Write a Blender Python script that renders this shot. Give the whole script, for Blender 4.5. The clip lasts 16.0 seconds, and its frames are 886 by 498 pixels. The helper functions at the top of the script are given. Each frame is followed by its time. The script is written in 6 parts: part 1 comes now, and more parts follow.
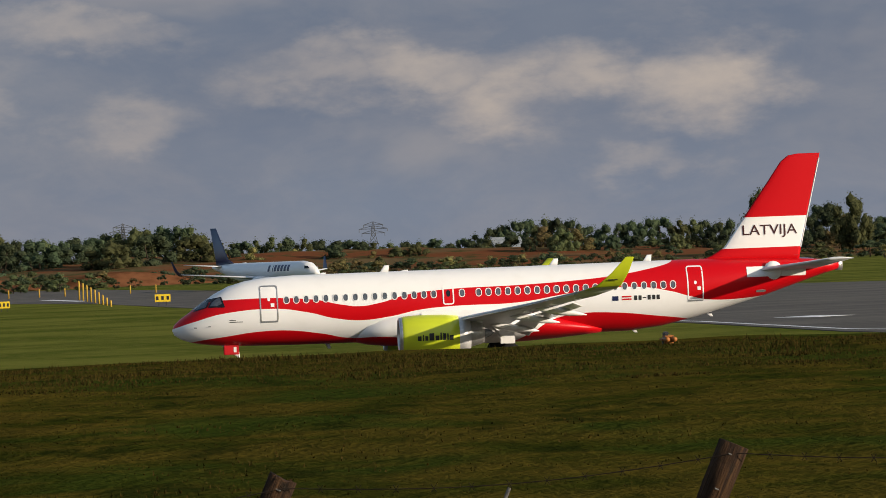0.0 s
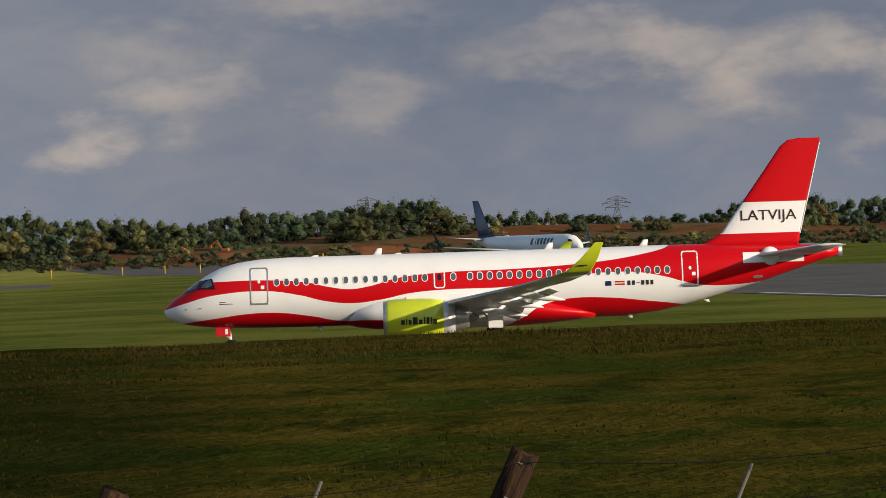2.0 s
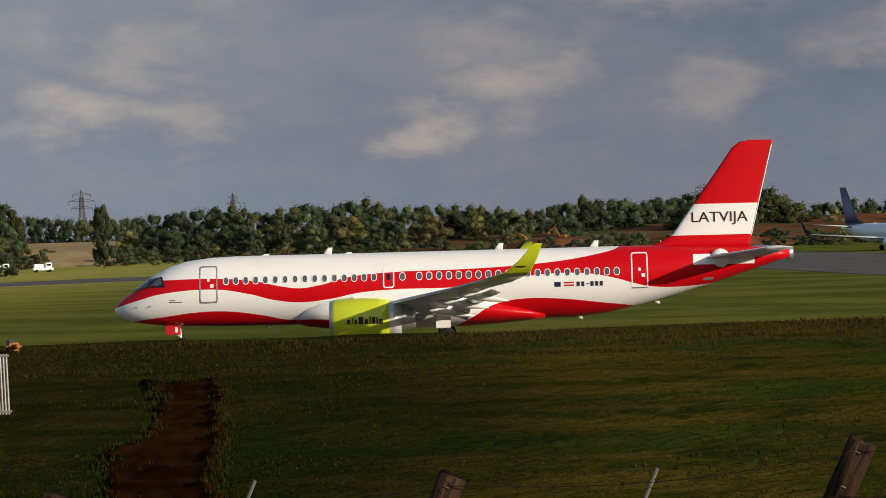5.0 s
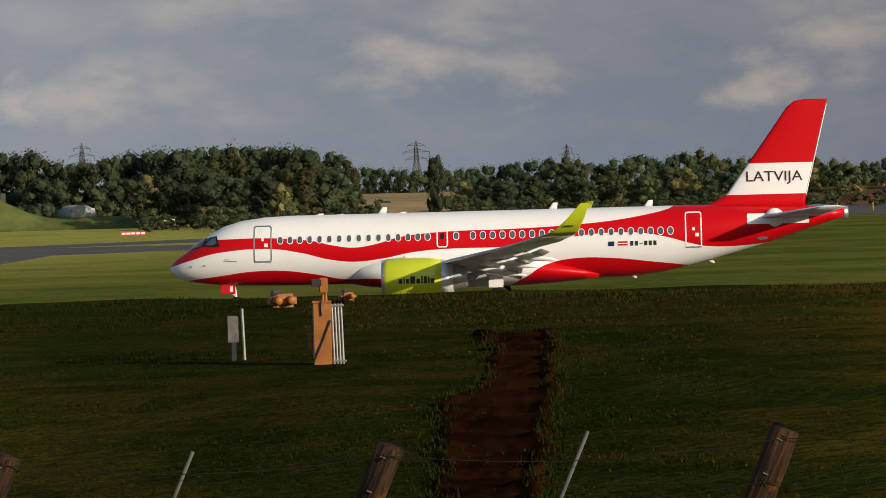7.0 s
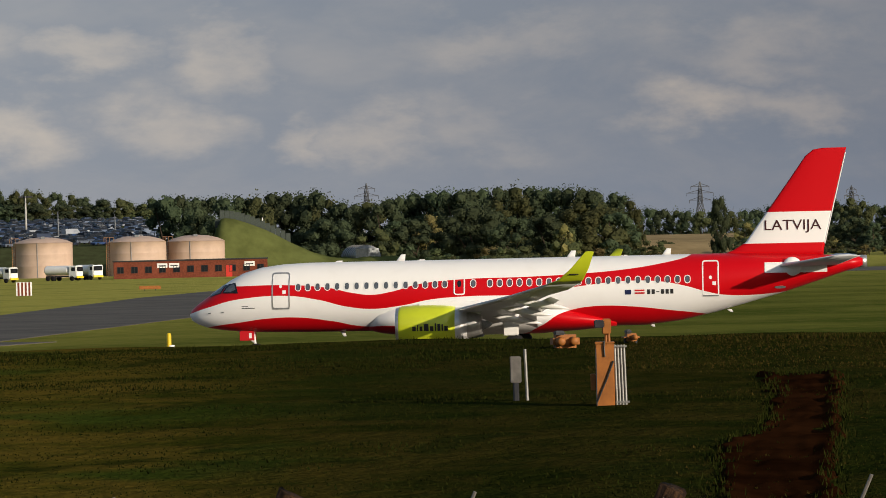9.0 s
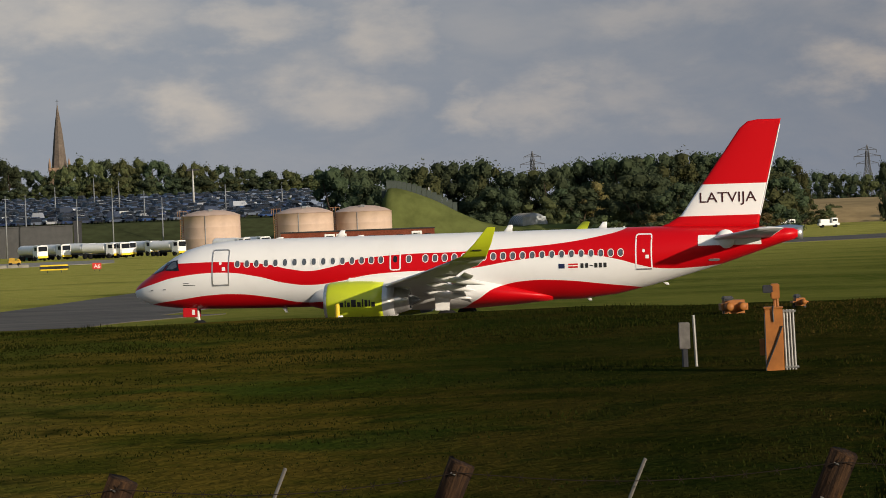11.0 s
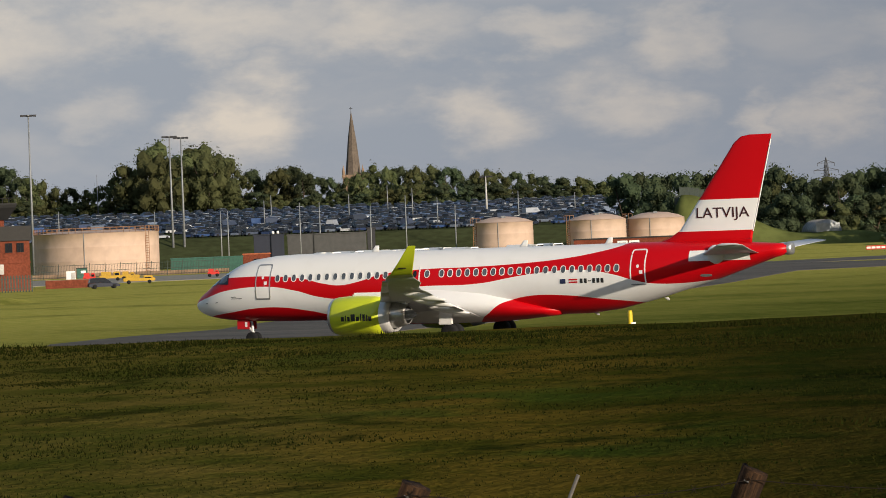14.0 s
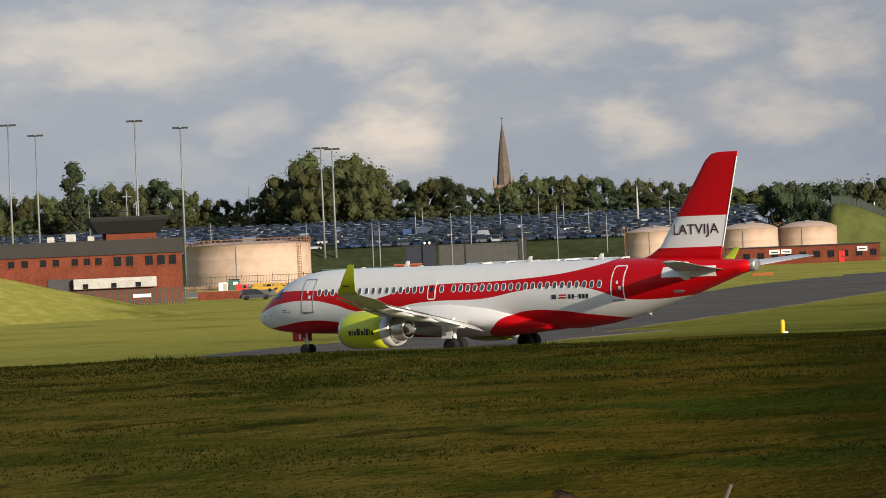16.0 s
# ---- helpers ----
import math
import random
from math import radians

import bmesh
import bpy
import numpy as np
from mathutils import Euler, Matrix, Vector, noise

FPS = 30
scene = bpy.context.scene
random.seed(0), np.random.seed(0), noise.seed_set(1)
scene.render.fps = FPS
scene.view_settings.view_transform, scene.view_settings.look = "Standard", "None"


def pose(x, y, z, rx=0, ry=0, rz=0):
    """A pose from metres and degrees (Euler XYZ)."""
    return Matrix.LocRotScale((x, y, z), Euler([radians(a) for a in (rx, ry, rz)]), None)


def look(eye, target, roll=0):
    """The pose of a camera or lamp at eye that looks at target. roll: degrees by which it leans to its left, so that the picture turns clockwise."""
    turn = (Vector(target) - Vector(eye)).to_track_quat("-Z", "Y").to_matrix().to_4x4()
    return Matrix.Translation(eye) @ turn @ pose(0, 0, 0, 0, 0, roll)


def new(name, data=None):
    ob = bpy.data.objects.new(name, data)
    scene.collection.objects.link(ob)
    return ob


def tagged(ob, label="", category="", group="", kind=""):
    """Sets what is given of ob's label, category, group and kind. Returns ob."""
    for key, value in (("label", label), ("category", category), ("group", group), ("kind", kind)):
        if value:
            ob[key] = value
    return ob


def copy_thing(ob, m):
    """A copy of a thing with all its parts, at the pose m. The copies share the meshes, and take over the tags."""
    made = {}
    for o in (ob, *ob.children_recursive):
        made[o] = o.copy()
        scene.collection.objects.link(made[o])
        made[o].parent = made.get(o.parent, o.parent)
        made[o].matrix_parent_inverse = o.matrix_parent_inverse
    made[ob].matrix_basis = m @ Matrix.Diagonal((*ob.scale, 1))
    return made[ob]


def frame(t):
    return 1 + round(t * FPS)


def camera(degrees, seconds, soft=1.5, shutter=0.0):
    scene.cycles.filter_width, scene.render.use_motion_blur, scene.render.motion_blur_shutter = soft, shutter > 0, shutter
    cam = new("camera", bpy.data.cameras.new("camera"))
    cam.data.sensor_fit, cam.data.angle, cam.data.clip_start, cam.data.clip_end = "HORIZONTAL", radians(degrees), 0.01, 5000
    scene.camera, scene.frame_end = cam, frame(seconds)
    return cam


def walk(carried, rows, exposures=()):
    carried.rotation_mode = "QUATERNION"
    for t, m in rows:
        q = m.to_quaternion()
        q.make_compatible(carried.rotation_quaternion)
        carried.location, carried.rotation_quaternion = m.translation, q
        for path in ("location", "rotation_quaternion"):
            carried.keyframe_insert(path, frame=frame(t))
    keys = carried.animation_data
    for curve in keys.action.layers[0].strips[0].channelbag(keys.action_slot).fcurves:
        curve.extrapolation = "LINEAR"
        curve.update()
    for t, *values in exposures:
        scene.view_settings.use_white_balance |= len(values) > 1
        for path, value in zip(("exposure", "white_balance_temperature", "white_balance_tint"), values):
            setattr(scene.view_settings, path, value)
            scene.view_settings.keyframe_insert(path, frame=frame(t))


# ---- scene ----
EYE = Vector((0.0, 0.0, 6.36))
cam = camera(12.5, 16.0, soft=0.88)


def aim(pan, tilt, roll):
    p, e = radians(pan), radians(tilt)
    return look(EYE, EYE + 100 * Vector((math.sin(p) * math.cos(e), math.cos(p) * math.cos(e), math.sin(e))), roll)


PATH = [
    (0, 0.001, 0.035, -2.376), (0.5, -0.172, -0.275, -2.280), (1, -1.389, -0.058, -2.215), (1.5, -2.807, -0.135, -2.164),
    (2, -3.457, -0.201, -2.075), (2.5, -3.727, -0.220, -2.107), (3, -4.434, -0.247, -1.992), (3.5, -5.583, -0.440, -1.899),
    (3.7, -6.090, -0.434, -1.95), (5.8, -9.750, -0.141, -1.628), (6, -10.308, -0.175, -1.644), (6.5, -11.907, -0.477, -1.520),
    (7, -12.980, -0.786, -1.587), (7.5, -13.601, -0.892, -1.503), (8, -14.124, -0.775, -1.479), (8.5, -15.586, -0.478, -1.309),
    (9, -16.974, -0.106, -1.375), (9.2, -17.424, -0.022, -1.379), (11.3, -19.949, -0.505, -2.2), (11.5, -20.551, -0.382, -2.128),
    (12, -21.819, -0.571, -2.268), (12.5, -21.800, -0.286, -2.181), (13, -22.316, -0.529, -2.259), (13.5, -22.848, -0.394, -2.242),
    (14, -23.491, -0.233, -2.203), (14.5, -23.903, -0.118, -2.322), (15, -24.679, -0.003, -2.435), (15.5, -25.368, -0.009, -2.660),
    (16, -25.627, -0.002, -2.447)]
walk(cam, [(t, aim(a, b, c)) for t, a, b, c in PATH], exposures=[(0, 0.14), (1.2, 0.14), (2.5, 0.02), (3.5, 0.0), (6.5, -0.1), (8, -0.08), (9, -0.16), (12.2, -0.14), (14, 0.02), (16, 0.16)])

# ---- light ----
SUN_AZ, SUN_EL = 116.5, 13.0
sun = new("sun", bpy.data.lights.new("sun", "SUN"))
sun.data.energy, sun.data.angle, sun.data.color = 5.0, radians(0.6), (1.0, 0.87, 0.70)
sun.matrix_world = look((0, 0, 0), (-math.sin(radians(SUN_AZ)) * math.cos(radians(SUN_EL)),
                                    -math.cos(radians(SUN_AZ)) * math.cos(radians(SUN_EL)), -math.sin(radians(SUN_EL))))


class Tree:
    """A small builder of node trees."""

    def __init__(self, tree):
        self.t = tree
        tree.nodes.clear()

    def node(self, kind, props=None, **ins):
        n = self.t.nodes.new(kind)
        for k, v in (props or {}).items():
            setattr(n, k, v)
        for k, v in ins.items():
            key = int(k[1:]) if k[0] == "i" and k[1:].isdigit() else k.replace("_", " ")
            if isinstance(v, bpy.types.NodeSocket):
                self.t.links.new(v, n.inputs[key])
            else:
                n.inputs[key].default_value = v
        return n

    def math(self, op, a, b=0.0, clamp=False):
        return self.node("ShaderNodeMath", {"operation": op, "use_clamp": clamp}, i0=a, i1=b).outputs[0]

    def noise(self, vec, scale, detail=4.0, rough=0.55, dist=0.0):
        return self.node("ShaderNodeTexNoise", None, Vector=vec, Scale=scale, Detail=detail, Roughness=rough, Distortion=dist).outputs["Fac"]

    def step(self, x, lo, hi):
        return self.node("ShaderNodeMapRange", {"interpolation_type": "SMOOTHSTEP"}, Value=x, i1=lo, i2=hi).outputs[0]

    def mix(self, fac, a, b):
        n = self.t.nodes.new("ShaderNodeMix")
        n.data_type = "RGBA"
        for i, v in ((0, fac), (6, a), (7, b)):
            if isinstance(v, bpy.types.NodeSocket):
                self.t.links.new(v, n.inputs[i])
            else:
                n.inputs[i].default_value = (*v, 1) if i and len(v) == 3 else v
        return n.outputs[2]


world = bpy.data.worlds.new("world")
world.use_nodes = True
scene.world = world
w = Tree(world.node_tree)
sky = w.node("ShaderNodeTexSky", {"sky_type": "NISHITA", "sun_disc": False, "sun_elevation": radians(SUN_EL),
                                  "sun_rotation": radians(SUN_AZ), "dust_density": 1.5})
ray = w.node("ShaderNodeTexCoord").outputs["Generated"]
flat = w.node("ShaderNodeMapping", None, Vector=ray, Scale=(1.0, 1.0, 2.2)).outputs[0]
axes = w.node("ShaderNodeSeparateXYZ", None, Vector=ray)
low = axes.outputs[2]
bearing = w.math("MULTIPLY", w.math("ARCTAN2", axes.outputs[0], axes.outputs[1]), 57.2958)
height = w.math("MULTIPLY", w.math("ARCSINE", low), 57.2958)
dome = w.node("ShaderNodeCombineXYZ", None, X=bearing, Y=height).outputs[0]
swirl = w.node("ShaderNodeTexNoise", None, Vector=flat, Scale=34.0, Detail=6.0, Roughness=0.58).outputs["Color"]
swirl = w.node("ShaderNodeVectorMath", {"operation": "MULTIPLY_ADD"}, i0=swirl, i1=(3.4, 1.9, 0), i2=(-1.7, -0.95, 0)).outputs[0]
dome = w.node("ShaderNodeVectorMath", {"operation": "ADD"}, i0=dome, i1=swirl).outputs[0]
# cumulus near the skyline and broken banks above them: bearing, height, half width and half height in degrees, brightness
CUMULUS = [(-4.4, 1.94, 1.0, 0.4, 0.45), (-7.0, 2.17, 1.1, 0.55, 0.6), (-8.7, 1.5, 0.75, 0.42, 0.7), (-4.3, 2.0, 0.7, 0.35, 0.4), (-13.1, 1.8, 1.05, 0.45, 0.7),
           (-12.0, 1.8, 0.9, 0.4, 0.45), (-17.9, 1.52, 0.9, 0.55, 0.6), (-18.8, 1.56, 0.55, 0.42, 0.6), (-16.6, 1.55, 1.0, 0.5, 0.35), (-20.8, 1.6, 1.0, 0.55, 0.6),
           (-22.9, 1.62, 0.95, 0.5, 0.75), (-26.15, 1.84, 0.95, 0.72, 1.0), (2.8, 1.12, 0.9, 0.3, 0.35), (-28.6, 1.75, 0.8, 0.4, 0.4)]
BANKS = [(-0.1, 2.62, 1.6, 0.45, 0.7), (0.85, 2.15, 1.3, 0.65, 0.8), (2.3, 2.4, 1.4, 0.5, 0.65), (3.7, 2.3, 1.1, 0.7, 0.85), (-1.8, 2.55, 1.1, 0.4, 0.4),
         (-4.8, 3.4, 1.5, 0.45, 0.5), (-7.4, 2.9, 1.5, 0.5, 0.35), (-12.6, 2.7, 1.5, 0.5, 0.45), (-16.0, 2.85, 1.6, 0.45, 0.4), (-20.1, 2.75, 0.9, 0.6, 0.6),
         (-22.1, 2.7, 1.1, 0.35, 0.55), (-24.6, 3.0, 1.8, 0.5, 0.65), (-27.0, 3.1, 2.4, 0.55, 0.75), (-30.3, 3.1, 2.2, 0.6, 0.75)]
lit = 0.0
for a_, e_, w_, h_, s_ in CUMULUS + BANKS:
    off = w.node("ShaderNodeVectorMath", {"operation": "MULTIPLY_ADD"}, i0=dome, i1=(1 / w_, 1 / h_, 0), i2=(-a_ / w_, -e_ / h_, 0)).outputs[0]
    gap = w.node("ShaderNodeVectorMath", {"operation": "LENGTH"}, i0=off).outputs["Value"]
    puff = w.node("ShaderNodeMapRange", {"interpolation_type": "SMOOTHSTEP"}, Value=gap, i1=1.35, i2=0.0, i3=0.0, i4=s_).outputs[0]
    lit = w.math("MAXIMUM", lit, puff)
big = w.noise(flat, 11.0, 5.0, 0.55, 0.2)
fine = w.noise(flat, 60.0, 4.0, 0.55, 0.1)
lit = w.math("MULTIPLY", lit, w.math("ADD", 0.55, w.math("MULTIPLY", fine, 0.75)))
lit = w.math("ADD", lit, w.math("MULTIPLY", w.math("SUBTRACT", w.noise(flat, 24.0, 7.0, 0.65, 0.4), 0.42), 0.55), True)
lit = w.math("MAXIMUM", lit, w.math("MULTIPLY", w.step(big, 0.5, 0.72), 0.3))
veil = w.step(w.noise(flat, 7.0, 5.0, 0.6), 0.3, 0.7)
haze = w.mix(w.step(low, 0.0, 0.05), (0.31, 0.37, 0.49), (0.182, 0.232, 0.355))
haze = w.mix(w.math("MULTIPLY", veil, 0.8), haze, (0.285, 0.32, 0.415))
grey = w.mix(lit, haze, (0.80, 0.675, 0.59))
west = w.step(axes.outputs[0], -0.05, -0.5)
grey = w.mix(w.math("MULTIPLY", west, 0.70), grey, w.mix(lit, (0.66, 0.72, 0.82), (1.36, 1.22, 1.05)))
a = w.node("ShaderNodeBackground", None, Color=sky.outputs[0], Strength=0.15)
b = w.node("ShaderNodeBackground", None, Color=grey, Strength=0.58)
both = w.node("ShaderNodeMixShader", None, Fac=w.math("SUBTRACT", 0.95, w.math("MULTIPLY", w.step(low, 0.09, 0.35), 0.9)))
w.t.links.new(a.outputs[0], both.inputs[1])
w.t.links.new(b.outputs[0], both.inputs[2])
w.t.links.new(both.outputs[0], w.node("ShaderNodeOutputWorld").inputs[0])


# ---- materials ----
def material(name):
    m = bpy.data.materials.new(name)
    m.use_nodes = True
    return m, Tree(m.node_tree)


def finish(m, n, color, rough=0.6, metal=0.0, bump=None, strength=0.3, dist=0.02, coat=0.0, **more):
    p = n.node("ShaderNodeBsdfPrincipled", None, Base_Color=color if not isinstance(color, tuple) else (*color[:3], 1), Roughness=rough,
               Metallic=metal, Coat_Weight=coat, **more)
    if bump is not None:
        n.t.links.new(n.node("ShaderNodeBump", None, Height=bump, Strength=strength, Distance=dist).outputs[0], p.inputs["Normal"])
    n.t.links.new(p.outputs[0], n.node("ShaderNodeOutputMaterial").inputs[0])
    return m


def plain(name, color, rough=0.6, metal=0.0, grain=6.0, vary=0.25, coat=0.0, bump=0.1):
    """A surface of one paint or stuff, with stains at two scales."""
    m, n = material(name)
    at = n.node("ShaderNodeTexCoord").outputs["Object"]
    f = n.math("ADD", n.math("MULTIPLY", n.noise(at, grain, 5), 0.6), n.math("MULTIPLY", n.noise(at, grain * 0.13, 3), 0.4))
    col = n.mix(n.step(f, 0.3, 0.7), tuple(c * (1 - vary) for c in color), tuple(min(1, c * (1 + vary)) for c in color))
    return finish(m, n, col, n.math("ADD", n.math("MULTIPLY", f, 0.2), rough - 0.1), metal, f, bump, 0.01, coat, Specular_IOR_Level=0.0 if rough > 0.94 else 0.05 if rough > 0.8 else 0.4)


def per_object(name, colors, rough=0.4, coat=0.0, metal=0.0):
    m, n = material(name)
    r = n.node("ShaderNodeObjectInfo").outputs["Random"]
    ramp = n.node("ShaderNodeValToRGB", None, Fac=r)
    ramp.color_ramp.interpolation = "CONSTANT"
    els = ramp.color_ramp.elements
    while len(els) < len(colors):
        els.new(0.5)
    for i, c in enumerate(colors):
        els[i].position, els[i].color = i / len(colors), (*c, 1)
    return finish(m, n, ramp.outputs[0], rough, metal, coat=coat)


def per_island(name, colors, rough=0.5, seed_scale=1.0):
    m, n = material(name)
    r = n.node("ShaderNodeNewGeometry").outputs["Random Per Island"]
    ramp = n.node("ShaderNodeValToRGB", None, Fac=r)
    els = ramp.color_ramp.elements
    while len(els) < len(colors):
        els.new(0.5)
    for i, c in enumerate(colors):
        els[i].position, els[i].color = i / max(1, len(colors) - 1), (*c, 1)
    return finish(m, n, ramp.outputs[0], rough, Specular_IOR_Level=0.5 if rough < 0.5 else 0.0)


def leaf_material(name, dark, light):
    m, n = material(name)
    r = n.node("ShaderNodeNewGeometry").outputs["Random Per Island"]
    o = n.node("ShaderNodeObjectInfo").outputs["Random"]
    col = n.mix(r, dark, light)
    hsv = n.node("ShaderNodeHueSaturation", None, Hue=n.math("ADD", n.math("MULTIPLY", o, 0.05), 0.47),
                 Value=n.math("ADD", n.math("MULTIPLY", o, 0.6), 0.7), Saturation=0.95, Color=col)
    a_ = n.node("ShaderNodeBsdfDiffuse", None, Color=hsv.outputs[0])
    b_ = n.node("ShaderNodeBsdfTranslucent", None, Color=hsv.outputs[0])
    mixed = n.node("ShaderNodeMixShader", None, Fac=0.42)
    n.t.links.new(a_.outputs[0], mixed.inputs[1])
    n.t.links.new(b_.outputs[0], mixed.inputs[2])
    n.t.links.new(mixed.outputs[0], n.node("ShaderNodeOutputMaterial").inputs[0])
    return m


# ground: mown airfield grass beyond the crest, rough brown bank this side, shade painted in
GROUND, n = material("airfield_grass")
pos = n.node("ShaderNodeNewGeometry").outputs["Position"]
far = n.node("ShaderNodeVectorMath", {"operation": "LENGTH"}, i0=pos).outputs["Value"]
f1, f2, f3 = n.noise(pos, 0.05, 5), n.noise(pos, 0.6, 5, 0.65), n.noise(pos, 5.0, 4, 0.7)
mown = n.mix(n.step(f1, 0.35, 0.65), (0.066, 0.088, 0.014), (0.140, 0.145, 0.028))
mown = n.mix(n.math("MULTIPLY", n.step(f2, 0.4, 0.75), 0.5), mown, (0.20, 0.175, 0.045))
rough_grass = n.mix(n.step(f2, 0.35, 0.62), (0.044, 0.046, 0.006), (0.108, 0.076, 0.012))
rough_grass = n.mix(n.math("MULTIPLY", n.step(n.noise(pos, 0.22, 3), 0.5, 0.62), 0.8), rough_grass, (0.036, 0.058, 0.008))
# stronger sunlight on the western fields is put into the grass colour
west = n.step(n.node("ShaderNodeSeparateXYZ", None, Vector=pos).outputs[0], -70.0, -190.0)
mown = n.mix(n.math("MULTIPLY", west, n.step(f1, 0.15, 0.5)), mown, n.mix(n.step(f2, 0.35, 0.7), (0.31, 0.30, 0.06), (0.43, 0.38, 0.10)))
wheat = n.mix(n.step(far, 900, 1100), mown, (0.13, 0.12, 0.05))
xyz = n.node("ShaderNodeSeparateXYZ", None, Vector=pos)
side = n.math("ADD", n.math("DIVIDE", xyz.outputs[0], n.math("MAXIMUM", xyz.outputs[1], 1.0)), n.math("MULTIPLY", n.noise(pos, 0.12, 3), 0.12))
# shade over the middle of the bank, painted into the grass by bearing
bank_shade = n.math("MULTIPLY", n.step(side, 0.0, -0.11), n.step(side, -0.37, -0.24))
rough_grass = n.mix(n.math("MULTIPLY", bank_shade, 0.85), rough_grass, n.mix(n.step(f2, 0.35, 0.65), (0.008, 0.013, 0.0025), (0.021, 0.020, 0.005)))
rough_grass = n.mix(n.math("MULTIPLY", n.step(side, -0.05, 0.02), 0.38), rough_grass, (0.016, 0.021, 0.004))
# sunlit tone painted onto the western end of the bank
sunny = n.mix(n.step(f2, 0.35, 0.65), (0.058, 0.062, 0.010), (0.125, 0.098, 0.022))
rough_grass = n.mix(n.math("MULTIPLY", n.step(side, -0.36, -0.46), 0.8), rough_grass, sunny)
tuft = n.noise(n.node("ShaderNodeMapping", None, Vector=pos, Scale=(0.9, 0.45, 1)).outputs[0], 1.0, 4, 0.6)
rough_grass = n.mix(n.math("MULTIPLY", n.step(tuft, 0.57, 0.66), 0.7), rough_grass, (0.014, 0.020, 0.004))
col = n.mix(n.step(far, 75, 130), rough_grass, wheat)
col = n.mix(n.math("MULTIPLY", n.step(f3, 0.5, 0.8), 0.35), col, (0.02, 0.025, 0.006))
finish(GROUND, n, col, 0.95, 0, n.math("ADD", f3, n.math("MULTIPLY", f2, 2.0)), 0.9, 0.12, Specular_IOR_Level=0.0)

ASPHALT, n = material("asphalt")
pos = n.node("ShaderNodeNewGeometry").outputs["Position"]
f = n.math("ADD", n.math("MULTIPLY", n.noise(pos, 0.09, 4), 0.6), n.math("MULTIPLY", n.noise(pos, 2.2, 5), 0.4))
streak = n.noise(n.node("ShaderNodeMapping", None, Vector=pos, Rotation=(0, 0, radians(14)), Scale=(0.03, 0.6, 1)).outputs[0], 1.0, 4)
finish(ASPHALT, n, n.mix(n.step(n.math("ADD", n.math("MULTIPLY", f, 0.6), n.math("MULTIPLY", streak, 0.4)), 0.35, 0.65),
                         (0.066, 0.060, 0.052), (0.140, 0.124, 0.104)), 0.9, 0, f, 0.2, 0.02, Specular_IOR_Level=0.1)
CONCRETE = plain("pale_concrete", (0.27, 0.25, 0.21), 0.9, grain=1.5)
LINE = plain("marking_paint", (0.72, 0.72, 0.7), 0.7, grain=2.0)
YELLOW_LINE = plain("yellow_marking_paint", (0.62, 0.42, 0.06), 0.7, grain=2.0)
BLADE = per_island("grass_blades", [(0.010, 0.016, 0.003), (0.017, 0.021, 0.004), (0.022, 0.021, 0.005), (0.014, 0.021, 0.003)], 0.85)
STRAW = per_island("dry_grass_blades", [(0.022, 0.023, 0.005), (0.045, 0.032, 0.008), (0.056, 0.038, 0.010), (0.03, 0.03, 0.007)], 0.85)
SOIL = plain("red_soil", (0.15, 0.062, 0.028), 0.95, grain=0.25, vary=0.45, bump=0.6)
SITE, n = material("building_site_soil")
pos = n.node("ShaderNodeNewGeometry").outputs["Position"]
lay = n.node("ShaderNodeMapping", None, Vector=pos, Scale=(0.03, 0.03, 0.5)).outputs[0]
f1, f2 = n.noise(lay, 1.0, 5, 0.6), n.noise(pos, 0.12, 4, 0.6)
col = n.mix(n.step(f1, 0.40, 0.58), (0.135, 0.092, 0.045), (0.165, 0.062, 0.028))
col = n.mix(n.math("MULTIPLY", n.step(f2, 0.5, 0.62), 0.8), col, (0.055, 0.060, 0.022))
finish(SITE, n, col, 0.95, 0, f2, 0.6, 0.5, Specular_IOR_Level=0.0)
BANK = plain("dull_bank_grass", (0.050, 0.058, 0.026), 0.95, grain=0.4, vary=0.3, bump=0.4)
PYLON = plain("weathered_pylon_steel", (0.09, 0.095, 0.105), 0.7, 0.2)
HILL = plain("hill_grass", (0.095, 0.108, 0.034), 0.95, grain=0.3, vary=0.3, bump=0.5)
STUBBLE = plain("stubble", (0.36, 0.26, 0.13), 0.95, grain=0.2, vary=0.25, bump=0.3)
MUD = plain("ditch_soil", (0.020, 0.0072, 0.0025), 0.98, grain=1.2, vary=0.6, bump=0.8)
WOOD, n = material("weathered_post_wood")
pos = n.node("ShaderNodeTexCoord").outputs["Object"]
grain = n.noise(n.node("ShaderNodeMapping", None, Vector=pos, Scale=(30, 30, 2.2)).outputs[0], 1.0, 5, 0.65)
blotch = n.noise(pos, 7.0, 4, 0.6)
col = n.mix(n.step(grain, 0.36, 0.64), (0.016, 0.010, 0.007), (0.062, 0.033, 0.016))
col = n.mix(n.math("MULTIPLY", n.step(blotch, 0.58, 0.72), 0.7), col, (0.10, 0.048, 0.010))
col = n.mix(n.math("MULTIPLY", n.step(blotch, 0.44, 0.34), 0.8), col, (0.014, 0.011, 0.008))
finish(WOOD, n, col, 0.95, 0, n.math("ADD", grain, blotch), 1.0, 0.02, Specular_IOR_Level=0.1)
OLDPOLE = plain("dull_weathered_stake", (0.12, 0.11, 0.098), 0.8, grain=8.0, vary=0.4)
WIRE = plain("rusty_wire", (0.018, 0.014, 0.011), 0.9, 0.0)
GALV = plain("galvanised_steel", (0.21, 0.205, 0.19), 0.5, 0.4)
STEEL = plain("lamp_mast_grey", (0.23, 0.24, 0.25), 0.55, 0.3)
